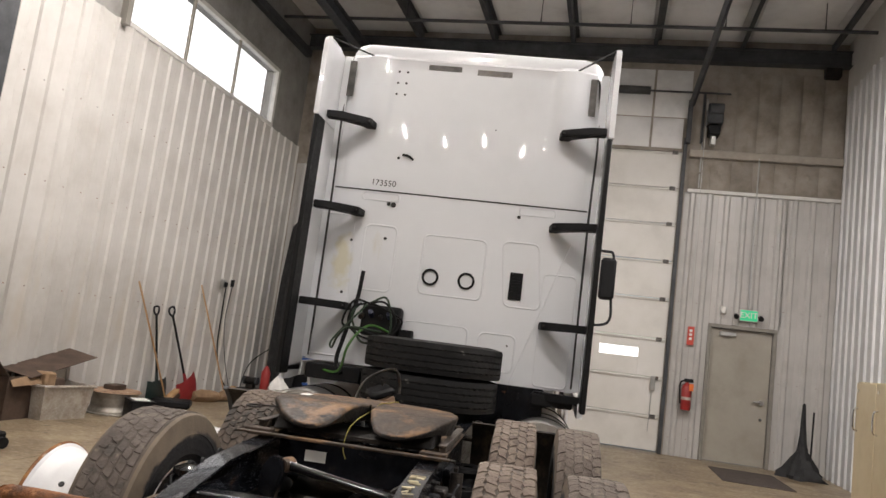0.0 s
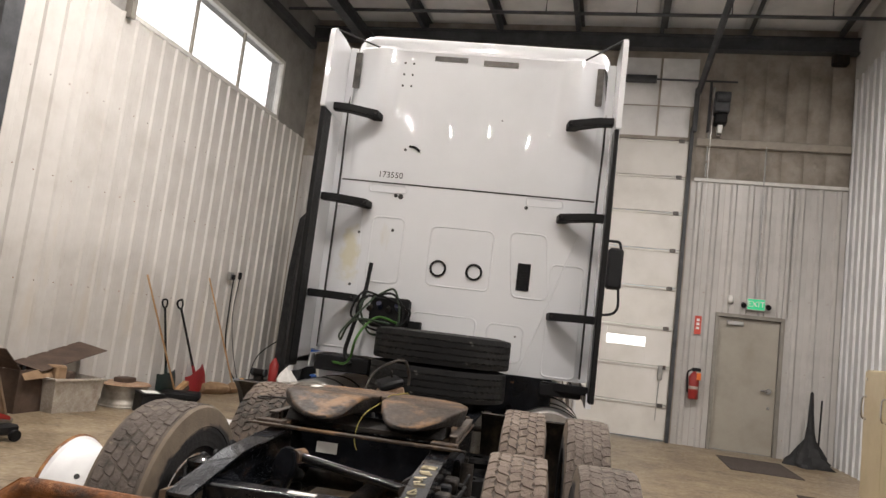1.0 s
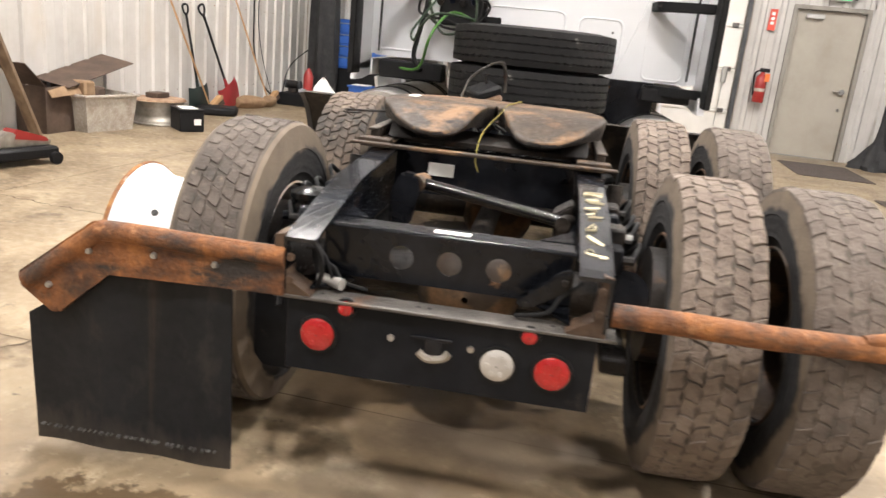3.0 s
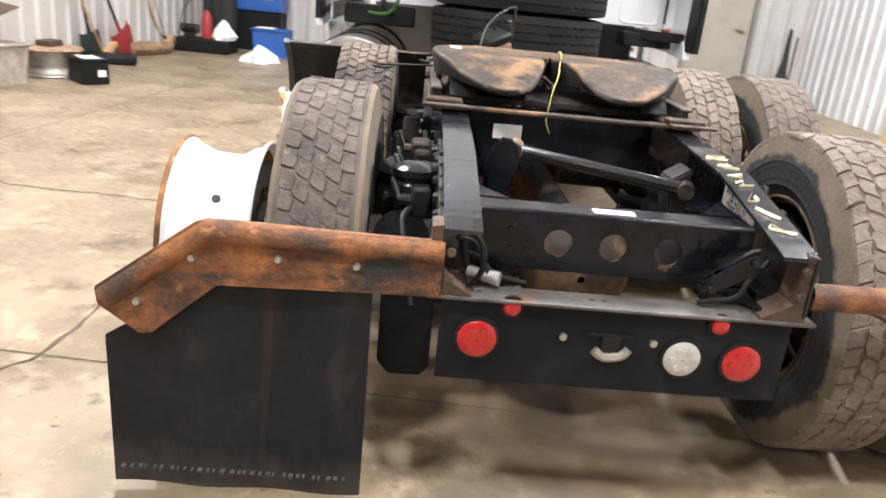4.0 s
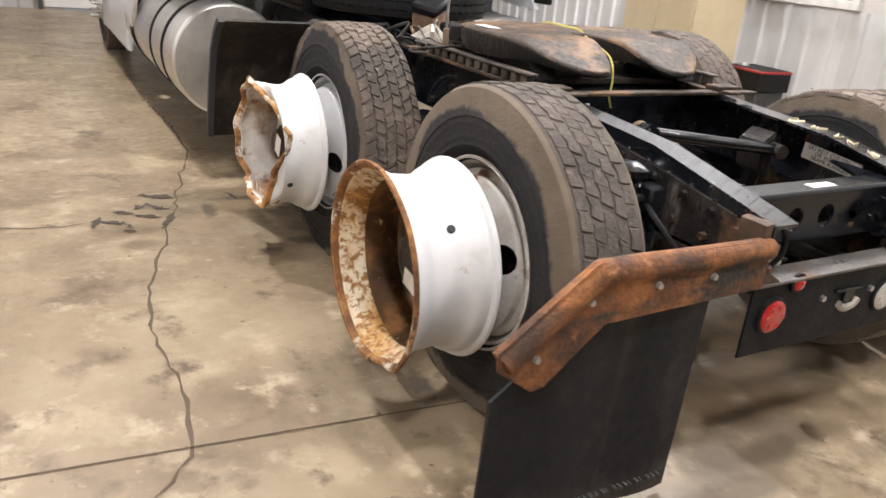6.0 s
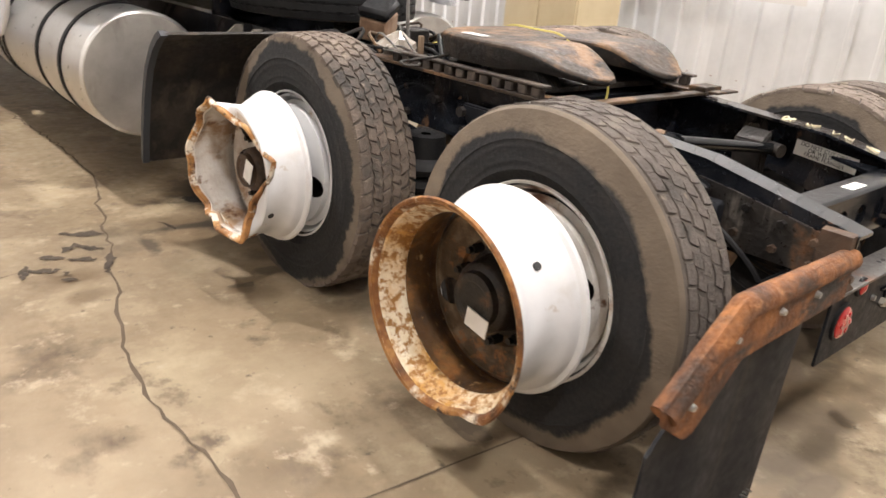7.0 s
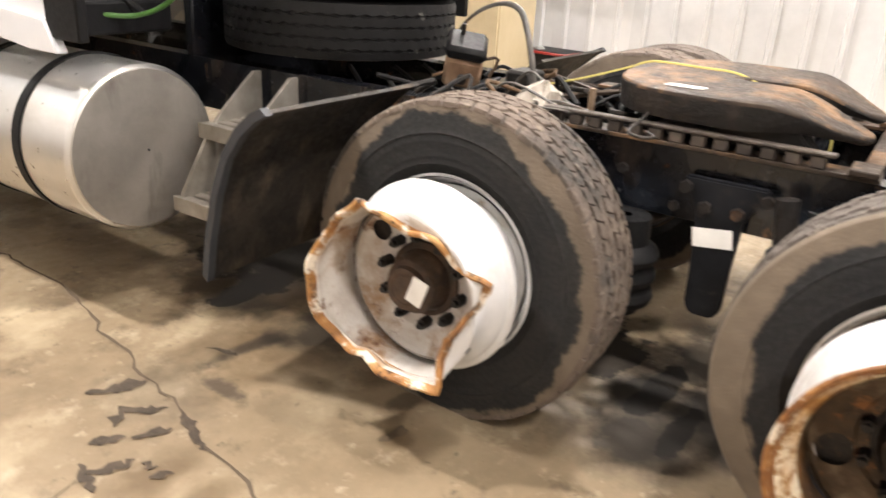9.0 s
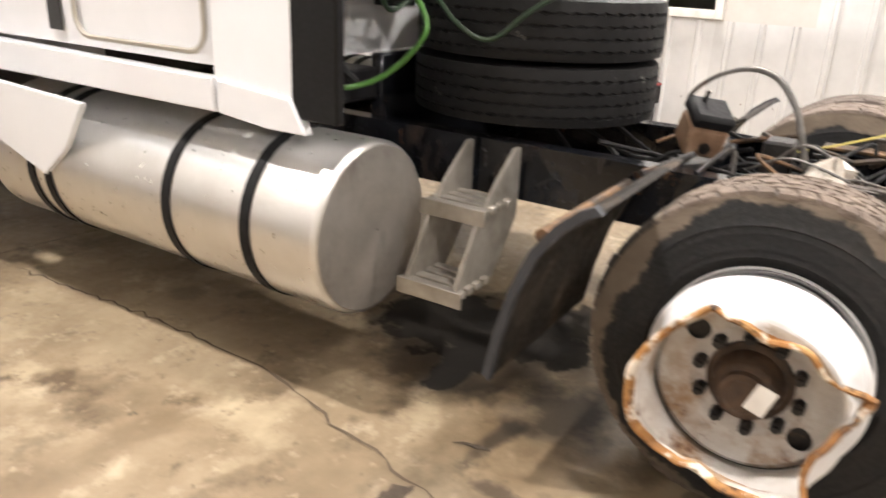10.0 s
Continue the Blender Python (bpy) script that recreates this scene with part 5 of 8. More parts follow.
part("paper_label", bm, PAPER, truck, "white paper label on the suspension hanger")
rnd = random.Random(11)
for k in range(14):
    y0, x0 = rnd.uniform(0.9, 2.2), rnd.uniform(-0.33, 0.33)
    pts = [(x0, y0, rnd.uniform(0.66, 0.86)), (x0 + rnd.uniform(-0.1, 0.1), y0 + 0.2, rnd.uniform(0.7, 0.9)), (x0 + rnd.uniform(-0.15, 0.15), y0 + 0.45, rnd.uniform(0.68, 0.88)), (x0 + rnd.uniform(-0.1, 0.1), y0 + 0.7, rnd.uniform(0.7, 0.88))]
    part("air_line", tube(bm_new(), pts, 0.010, 7, 5), RUBBER_BLACK, truck)

# valves and lines on the outer face of the frame rails
for s in (-1, 1):
    x0 = s * (RAIL_X + 0.002)
    for k, (y, z, w, h) in enumerate([(0.30, 0.66, 0.07, 0.08), (0.42, 0.70, 0.09, 0.07), (0.56, 0.68, 0.06, 0.10), (0.70, 0.72, 0.10, 0.06)]):
        lo, hi = sorted((x0, x0 + s * (0.05 + 0.012 * (k % 2))))
        valve = part("air_valve", box(bm_new(), (lo, y, z), (hi, y + w, z + h), 0.008), GREASY if k % 2 else PANEL_BLACK, truck, "greasy air valve bolted to the rail")
        part("valve_port", rod(bm_new(), (x0 + s * 0.05, y + w / 2, z + h / 2), (x0 + s * 0.085, y + w / 2, z + h / 2), 0.014, seg=8), ZINC if k == 1 else GREASY, valve)
        part("air_line", tube(bm_new(), [(x0 + s * 0.08, y + w / 2, z + h / 2), (x0 + s * 0.10, y + w / 2 + 0.05, z + h / 2 + 0.04), (x0 + s * 0.07, y + w / 2 + 0.16, z + h / 2 - 0.03), (x0 + s * 0.05, y + 0.34, z - 0.04)], 0.008, 7, 5), RUBBER_BLACK, truck)
# fifth wheel on its slider
for s in (-1, 1):
    bm = bm_new()
    box(bm, (s * 0.345 if s > 0 else -0.445, 0.86, RAIL_TOP + 0.002), (s * 0.445 if s > 0 else -0.345, 1.95, RAIL_TOP + 0.014), 0.002)
    sl = part("slider_rail", bm, PLATE_RUST, truck, "rusty slider rail with square teeth")
    for k in range(13):
        bm = bm_new()
        y = 0.99 + 0.062 * k
        box(bm, (s * 0.428 - 0.016, y, RAIL_TOP + 0.013), (s * 0.428 + 0.016, y + 0.040, RAIL_TOP + 0.048), 0.005)
        part("slider_tooth", bm, RACK_RUST, sl)
    part("slider_rack", box(bm_new(), (s * 0.428 - 0.019, 0.97, RAIL_TOP + 0.0475), (s * 0.428 + 0.019, 1.80, RAIL_TOP + 0.058), 0.003), RACK_RUST, sl)
    bm = bm_new()
    box(bm, (s * 0.40 - 0.07, 0.805, RAIL_TOP + 0.015), (s * 0.40 + 0.08, 0.845, RAIL_TOP + 0.024), 0.003)
    box(bm, (s * 0.40 - 0.06, 0.865, RAIL_TOP + 0.015), (s * 0.40 + 0.06, 0.935, RAIL_TOP + 0.032), 0.003)
    part("slider_stop", bm, PLATE_RUST, sl)
fifth = part("fifth_wheel", bm_new(), PLATE_RUST, truck, "greased rusty fifth wheel coupling plate with twin ramps")
bm = bm_new()
# one half: its inner and outer edges along the plate, smooth over the top, rounded along the rim
IN_EDGE = [(0.908, 0.20), (0.918, 0.15), (0.955, 0.11), (1.04, 0.072), (1.15, 0.045), (1.31, 0.030), (1.335, 0.0), (1.668, 0.0)]
OUT_EDGE = [(0.908, 0.20), (0.925, 0.26), (1.01, 0.355), (1.13, 0.43), (1.26, 0.45), (1.42, 0.445), (1.54, 0.40), (1.62, 0.30), (1.655, 0.16), (1.668, 0.004)]


for s in (-1, 1):
    ys = [0.909, 0.912, 0.918, 0.928, 0.942, 0.96] + [0.98 + 0.025 * k for k in range(27)] + [1.652, 1.662, 1.667]
    cols, tops, lows = 18, [], []
    for y in ys:
        xi, xo = along(IN_EDGE, y), along(OUT_EDGE, y)
        zt = 1.022 - 0.086 * bump01(1.17 - y, 0.0, 0.30)
        thick = 0.024 + 0.060 * bump01(y, 0.93, 1.22)
        row, low = [], []
        for k in range(cols + 1):
            f = 0.5 - 0.5 * math.cos(math.pi * k / cols)
            x = xi + (xo - xi) * f
            d = min(xo - x, (x - xi) if xi > 0 else 9.0, 0.014)
            drop = 0.014 - math.sqrt(max(0.0, 0.014 ** 2 - (0.014 - d) ** 2))
            row.append(bm.verts.new((s * x, y, zt - drop)))
            low.append(bm.verts.new((s * (xi + (xo - xi) * (0.04 + 0.92 * f)), y + (0.012 if y < 0.95 else 0), zt - max(thick, drop + 0.004))))
        tops.append(row)
        lows.append(low)
    for grid in (tops, lows):
        for r0, r1 in zip(grid, grid[1:]):
            for k in range(cols):
                bm.faces.new((r0[k], r0[k + 1], r1[k + 1], r1[k]))
    for k in (0, cols):
        for j in range(len(ys) - 1):
            bm.faces.new((tops[j][k], tops[j + 1][k], lows[j + 1][k], lows[j][k]))
    for j in (0, -1):
        for k in range(cols):
            bm.faces.new((tops[j][k], tops[j][k + 1], lows[j][k + 1], lows[j][k]))
bmesh.ops.remove_doubles(bm, verts=bm.verts, dist=0.0004)
old = fifth.data
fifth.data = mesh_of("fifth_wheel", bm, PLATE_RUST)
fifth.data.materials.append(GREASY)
# Faces turned sideways or down take the darker second material.
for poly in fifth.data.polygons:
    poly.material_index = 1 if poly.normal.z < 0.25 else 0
bpy.data.meshes.remove(old)
for s in (-1, 1):
    bm = bm_new()
    prism(bm, [(1.02, 0.888), (1.34, 0.888), (1.27, 0.965), (1.09, 0.965)], "x", s * 0.33 - 0.05, s * 0.33 + 0.05, 0.006)
    part("bearing_bracket", bm, GREASY, fifth)
bm = box(bm_new(), (-0.33, 1.08, 0.868), (0.33, 1.50, 0.890), 0.003)
part("mount_plate", bm, GREASY, fifth, "greasy mounting plate")
bm = box(bm_new(), (-0.345, 0.865, 0.866), (0.345, 0.915, 0.878), 0.003)
part("tie_bar", bm, PLATE_RUST, fifth)
bm = prism(bm_new(), [(-0.378, 1.352), (-0.336, 1.345), (-0.336, 1.452), (-0.378, 1.458)], "z", 1.0238, 1.0262)
part("paper_label", bm, PAPER, fifth, "small white paper label")
pull = tube(bm_new(), [(-0.36, 1.49, 0.945), (-0.50, 1.47, 0.937), (-0.60, 1.46, 0.932), (-0.66, 1.44, 0.930), (-0.668, 1.40, 0.927), (-0.63, 1.385, 0.926), (-0.595, 1.42, 0.927)], 0.0050, 8)
part("release_handle", pull, GREASY, fifth, "bent steel release handle")
scrap = lathe(bm_new(), [(0.0, 0.02), (0.01, 0.055), (0.03, 0.065), (0.055, 0.05), (0.075, 0.015), (0.078, 0.002)], 18, lambda a, r, an, j: (a * (1 + 0.3 * math.sin(3 * an)), r * (1 + 0.35 * math.sin(5 * an + 2 * j) + 0.2 * math.sin(9 * an + j))))
part("plastic_scrap", scrap, TOTE, truck, "crumpled scrap of cloudy plastic", pose(-0.36, 1.84, 0.885, 0, -90, 0))
part("pale_post", box(bm_new(), (-0.40, 1.66, 0.88), (-0.378, 1.675, 0.985), 0.002), OLD_WOOD, truck, "thin pale upright strip")
for pts in ([(-0.42, 1.62, 0.905), (-0.45, 1.75, 0.915), (-0.43, 1.85, 0.91), (-0.40, 1.78, 0.93), (-0.42, 1.66, 0.92)], [(-0.30, 2.10, 0.885), (-0.36, 1.98, 0.955), (-0.40, 1.86, 0.945), (-0.43, 1.72, 0.90)], [(-0.24, 2.05, 0.89), (-0.28, 1.95, 0.985), (-0.34, 1.85, 0.97), (-0.36, 1.72, 0.90)]):
    part("thin_cable", tube(bm_new(), pts, 0.0045, 6, 6), WORN_GREY, truck, "thin dusty cable")
strap = tube(bm_new(), [(-0.03, 2.02, 0.905), (0.03, 1.88, 0.945), (0.075, 1.74, 0.995), (0.085, 1.675, 1.022), (0.08, 1.62, 1.03), (0.065, 1.48, 1.03), (0.045, 1.36, 1.029), (0.025, 1.26, 1.0), (0.012, 1.18, 0.985), (-0.006, 1.10, 0.965), (-0.024, 1.05, 0.93), (-0.034, 1.03, 0.88), (-0.036, 1.03, 0.83), (-0.020, 1.03, 0.79)], 0.0045, 8, 6, 0.4)
part("yellow_strap", strap, YELLOW, truck, "dirty yellow strap draped over the coupling")

# front drive fender, step bracket
prof = [(0.07, 0.925), (0.11, 0.905), (0.17, 0.855), (0.235, 0.77), (0.285, 0.65), (0.325, 0.50), (0.35, 0.36)]
for s in (-1, 1):
    bm = bm_new()
    y0 = 2.20
    outer = [(y0 + a, z) for a, z in prof]
    inner = [(y - 0.012, z - 0.008) for y, z in outer[::-1]]
    prism(bm, outer + inner, "x", s * 0.46 if s > 0 else -1.15, s * 1.15 if s > 0 else -0.46)
    fender = part("quarter_fender", bm, FENDER_MUD, truck, "black plastic quarter fender ahead of the drive tyre")
    lip = [(y - 0.016, z - 0.012) for y, z in outer]
    part("fender_edge", prism(bm_new(), [(y + 0.006, z + 0.006) for y, z in outer] + lip[::-1], "x", s * 1.153 - 0.014, s * 1.153 + 0.014), FENDER_EDGE, fender, "scuffed grey-blue outer edge")
    part("fender_tube", rod(bm_new(), (s * 0.43, 2.44, 0.80), (s * 1.1, 2.44, 0.80), 0.02, seg=10), PLATE_RUST, fender)
    for yy in (2.86, 3.06):
        bm = prism(bm_new(), [(s * 0.43, 0.60), (s * 0.43, 0.86), (s * 0.47, 0.86), (s * 0.64, 0.72), (s * 0.70, 0.66), (s * 0.84, 0.44), (s * 0.84, 0.39), (s * 0.60, 0.40)], "y", yy - 0.009, yy + 0.009, 0.002)
        part("step_bracket", bm, ALU, truck, "dirty cast aluminium step bracket")
    for z, x0 in ((0.66, 0.53), (0.40, 0.665)):
        bm = bm_new()
        for k in range(4):
            box(bm, (s * (x0 + 0.055 * k) - 0.02, 2.83, z), (s * (x0 + 0.055 * k) + 0.02, 3.09, z + 0.028), 0.004)
        box(bm, (s * (x0 + 0.185) - 0.006, 2.825, z - 0.03), (s * (x0 + 0.185) + 0.006, 3.095, z + 0.03), 0.003)
        part("step_tread", bm, ALU, truck, "slotted aluminium step")

# fuel tanks
for s in (-1, 1):
    bm = bm_new()
    lathe(bm, [(0.0, 0.292), (0.008, 0.304), (0.02, 0.309), (1.89, 0.309), (1.91, 0.285)], 64)
    disc_cap(bm, 1.91, 0.285, 64)
    tank = part("fuel_tank", bm, TANK, truck, "round brushed aluminium fuel tank", pose(s * 0.905, 3.16, 0.605, 0, 0, 90))
    bm = bm_new()
    lathe(bm, [(0.012, 0.301), (-0.004, 0.290), (-0.010, 0.24), (-0.014, 0.12), (-0.015, 0.004)], 64)
    part("tank_end", bm, TANK_END, tank, "dull domed tank end")
    for y in (0.28, 0.68, 1.42, 1.54):
        bm = bm_new()
        lathe(bm, [(y, 0.310), (y, 0.316), (y + 0.045, 0.316), (y + 0.045, 0.310)], 64)
        part("tank_strap", bm, RUBBER_BLACK, tank, "black rubber-backed tank strap")

# cab
CX, CY, CZ0, CZ1 = 0.03, 3.62, 1.10, 3.80
CW = 1.15
cab = part("cab", bm_new(), CAB_WHITE, truck, "white sleeper cab, tall roof, flat back wall with pressed panels")
bm = bm_new()


def cab_ring(z, y_back, w, y_front, r=0.12):
    pts = []
    for cx, cy, a0 in ((CX + w - r, y_back + r, -90), (CX + w - r, y_front - r, 0), (CX - w + r, y_front - r, 90), (CX - w + r, y_back + r, 180)):
        for k in range(6):
            a = math.radians(a0 + 18 * k)
            pts.append((cx + r * math.cos(a), cy + r * math.sin(a), z))
    return pts


levels = [(1.12, CY, CW - 0.02, 7.4), (1.5, CY, CW, 7.4), (2.50, CY, CW, 7.3), (2.56, CY, CW, 7.2), (3.2, CY + 0.01, CW - 0.01, 6.6), (3.66, CY + 0.012, CW - 0.03, 6.2), (3.81, CY + 0.018, CW - 0.06, 6.0), (3.862, CY + 0.026, CW - 0.09, 5.9), (3.885, CY + 0.05, CW - 0.12, 5.8)]
rings = [[bm.verts.new(p) for p in cab_ring(*lv)] for lv in levels]
for a, b in zip(rings, rings[1:]):
    n = len(a)
    for k in range(n):
        bm.faces.new((a[k], a[(k + 1) % n], b[(k + 1) % n], b[k]))
bm.faces.new(rings[0][::-1])
bm.faces.new(rings[-1])
old = cab.data
cab.data = mesh_of("cab", bm, CAB_WHITE)
bpy.data.meshes.remove(old)
YB = CY
# pressed shoulders of the roof cap: soft columns at either side and a band under the roof edge
bm = bm_new()
nx, nz = 64, 28
grid = []
for j in range(nz + 1):
    z = 2.62 + (3.785 - 2.62) * j / nz
    row = []
    for i in range(nx + 1):
        x = -1.04 + 2.08 * i / nx
        ax = abs(x)
        col = bump01(ax, 0.66, 0.79) * (1 - bump01(ax, 0.83, 1.02)) * bump01(z, 2.95, 3.35)
        top = 0.35 * bump01(z, 3.70, 3.76) * (1 - 0.6 * bump01(ax, 0.75, 1.0))
        lift = 0.05 * max(col, top)
        row.append(bm.verts.new((CX + x, CY - 0.003 - lift + 0.05 * bump01(z, 3.765, 3.785) + 0.02 * bump01(ax, 0.99, 1.04), z)))
    grid.append(row)
for j in range(nz):
    for i in range(nx):
        bm.faces.new((grid[j][i], grid[j][i + 1], grid[j + 1][i + 1], grid[j + 1][i]))
part("roof_cap", bm, CAB_WHITE, cab, "white moulded roof cap with soft shoulders")


def on_back(bm, x0, z0, x1, z1, d=0.004, bev=0.0):
    return box(bm, (x0, YB - d, z0), (x1, YB + 0.004, z1), bev)


def back_ridge(x0, z0, x1, z1, r=0.05, slant=0.0, h=0.012):
    """A pressed outline on the back wall."""
    pts = []
    for cx, cz, a0 in ((x1 - r, z1 - r, 0), (x0 + r, z1 - r, 90), (x0 + r, z0 + r, 180), (x1 - r, z0 + r, 270)):
        for k in range(5):
            a = math.radians(a0 + 22.5 * k)
            pts.append((cx + r * math.cos(a) + slant * (cz - z0), YB, cz + r * math.sin(a)))
    bm = bm_new()
    n = len(pts)
    rr = []
    for p in pts:
        c = Vector(((x0 + x1) / 2 + slant * (p[2] - z0), YB, (z0 + z1) / 2))
        d = (Vector(p) - c)
        d = Vector((d.x, 0, d.z)).normalized()
        rr.append([bm.verts.new(Vector(p) + d * o + Vector((0, y, 0))) for o, y in ((-0.011, 0.002), (-0.003, -h * 0.5), (0.003, -h * 0.5), (0.011, 0.002))])
    for k in range(n):
        for q in range(3):
            bm.faces.new((rr[k][q], rr[(k + 1) % n][q], rr[(k + 1) % n][q + 1], rr[k][q + 1]))
    part("pressed_panel", bm, CAB_WHITE, cab)


def xb(x):
    return 0.78 + (x - 0.78) * 1.055


def zb(z):
    return 1.365 + (z - 1.365) * 1.055


back_ridge(xb(-0.158), zb(1.741), xb(0.338), zb(2.207))
back_ridge(xb(-0.64), zb(1.72), xb(-0.38), zb(2.24))
back_ridge(xb(0.52), zb(1.72), xb(0.80), zb(2.22), 0.05, -0.12)
back_ridge(xb(-0.24), zb(1.30), xb(0.27), zb(1.52))
back_ridge(xb(0.36), zb(1.22), xb(0.64), zb(1.50))
back_ridge(xb(-0.70), zb(2.44), xb(-0.40), zb(2.5), 0.025)
back_ridge(xb(0.56), zb(2.44), xb(0.84), zb(2.5), 0.025)
back_ridge(xb(0.80), zb(1.15), xb(1.05), zb(2.0), 0.04, 0.0)
back_ridge(xb(-0.98), zb(1.18), xb(-0.68), zb(2.3), 0.04, -0.05)
bm = bm_new()
on_back(bm, CX - CW + 0.09, 2.575, CX + CW - 0.09, 2.587, 0.003)
part("seam", bm, SEAM, cab, "dark seam between roof cap and cab")
part("crease", tube(bm_new(), [(xb(0.62), YB - 0.001, zb(1.12)), (xb(0.98), YB - 0.001, zb(2.25))], 0.006, 6, 1), CAB_WHITE, cab)
for x in (-0.073, 0.211):
    bm = bm_new()
    lathe(bm, [(0, 0.070), (0.012, 0.070), (0.012, 0.052), (0, 0.052)], 32)
    ring = part("vent_ring", bm, PLASTIC, cab, "black plastic ring in the cab wall", pose(xb(x), YB, zb(1.876), 0, 0, -90))
    for k in range(14):
        a = 2 * math.pi * k / 14
        part("ring_stud", rod(bm_new(), (0.01, 0.061 * math.cos(a), 0.061 * math.sin(a)), (0.016, 0.061 * math.cos(a), 0.061 * math.sin(a)), 0.007, seg=6), PLASTIC, ring)
bm = on_back(bm_new(), xb(0.545), zb(1.775), xb(0.645), zb(1.985), 0.014, 0.004)
vent = part("vent_grille", bm, PLASTIC, cab, "black louvred vent grille")
for k in range(9):
    z = zb(1.79) + 0.0235 * k
    part("vent_slat", on_back(bm_new(), xb(0.553), z, xb(0.637), z + 0.010, 0.020), PLASTIC, vent)
for x0, x1, z in ((-0.30, -0.03, 3.615), (0.10, 0.38, 3.60)):
    part("roof_louvre", on_back(bm_new(), xb(x0), zb(z - 0.06), xb(x1), zb(z - 0.015), 0.009), WORN_GREY, cab, "dull grey louvre strip")
for x, z0, z1, sl in ((-0.93, 3.28, 3.58, 0), (1.03, 3.28, 3.58, 0)):
    part("side_louvre", on_back(bm_new(), xb(x) - 0.028, zb(z0), xb(x) + 0.028, zb(z1), 0.012), WORN_GREY, cab, "dull grey louvre strip")
for i in range(2):
    for j in range(3):
        x, z = xb(-0.54 + 0.07 * i), zb(3.52 - 0.095 * j)
        part("drill_hole", rod(bm_new(), (x, YB + 0.001, z), (x, YB - 0.006, z), 0.010, seg=10), INK, cab)
for x, z, r in ((-0.48, 2.42, 0.016), (-0.44, 2.415, 0.022), (0.56, 2.42, 0.015), (-0.47, 2.14, 0.013), (-0.74, 2.1, 0.011), (-0.45, 2.80, 0.012), (0.3, 3.1, 0.006), (0.58, 1.42, 0.008), (-0.76, 1.68, 0.012)):
    part("wall_hole", rod(bm_new(), (xb(x), YB + 0.001, zb(z)), (xb(x), YB - 0.007, zb(z)), r, seg=12), INK, cab)
part("torn_clip", tube(bm_new(), [(xb(-0.42), YB - 0.004, zb(2.83)), (xb(-0.37), YB - 0.02, zb(2.82)), (xb(-0.33), YB - 0.01, zb(2.795))], 0.010, 6), PLASTIC, cab)
lettering("fleet_number", "173550", 0.072, INK, cab, pose(xb(-0.544), YB - 0.004, zb(2.582), 90, 0, 0), label="black stick-on unit number")
# rain channels either side
for s, x in ((-1, CX - CW + 0.07), (1, CX + CW - 0.07)):
    part("edge_seal", tube(bm_new(), [(x, YB + 0.002, 1.15), (x, YB - 0.002, 2.5), (x + s * 0.01, YB, 3.2), (x - s * 0.02, YB + 0.03, 3.66), (x - s * 0.08, YB + 0.05, 3.74)], 0.010, 6), SEAM, cab)

# flat panels that close the corners between the cab and the extenders
for s in (-1, 1):
    xa, xc = CX + s * (CW - 0.078), CX + s * (CW - 0.013)
    part("corner_panel", box(bm_new(), (min(xa, xc), CY - 0.005, 1.13), (max(xa, xc), CY + 0.02, 3.74), 0.002), CAB_WHITE, cab)
# side extenders with their brackets
for s in (-1, 1):
    x = CX + s * CW
    bm = bm_new()
    box(bm, (x - 0.012, 3.30, 1.02), (x + 0.012, 3.66, 3.06), 0.004)
    ext = part("side_extender", bm, CAB_WHITE, truck, "white side extender panel with a black rubber edge")
    dz = 0.0 if s > 0 else -0.06
    bm = prism(bm_new(), [(3.12, 3.06), (3.12, 3.70 + dz), (3.14, 3.76 + dz), (3.20, 3.80 + dz), (3.45, 3.80 + dz), (3.72, 3.78 + dz), (3.72, 3.06)], "x", x - 0.012 if s > 0 else x - 0.03, x + 0.03 if s > 0 else x + 0.012, 0.005)
    part("upper_extender", bm, CAB_WHITE, ext, "white rounded upper fairing")
    bm = box(bm_new(), (x - 0.02, 3.12, 1.0), (x + 0.02, 3.305, 3.055), 0.006)
    part("rubber_edge", bm, RUBBER_BLACK, ext, "black rubber edge strip")
    part("top_cable", rod(bm_new(), (x, 3.2, 3.79 + dz), (x - s * 0.30, 3.64, 3.76), 0.008, seg=6), PLASTIC, ext)
    for z in ((3.08, 2.36, 1.61) if s < 0 else (3.12, 2.39, 1.64, 1.13)):
        zz = zb(z)
        bm = prism(bm_new(), [(x - s * 0.01, 3.33), (x - s * 0.13, 3.34), (x - s * 0.36, 3.47), (x - s * 0.38, 3.615), (x - s * 0.30, 3.615), (x - s * 0.28, 3.54), (x - s * 0.12, 3.42), (x - s * 0.01, 3.41)], "z", zz - 0.072, zz - 0.012, 0.006)
        br = part("extender_bracket", bm, PLASTIC, ext, "black pressed extender bracket")
        part("bracket_bolt", rod(bm_new(), (x - s * 0.34, 3.48, zz - 0.04), (x - s * 0.34, 3.435, zz - 0.04), 0.010, seg=6), GREASY, br)
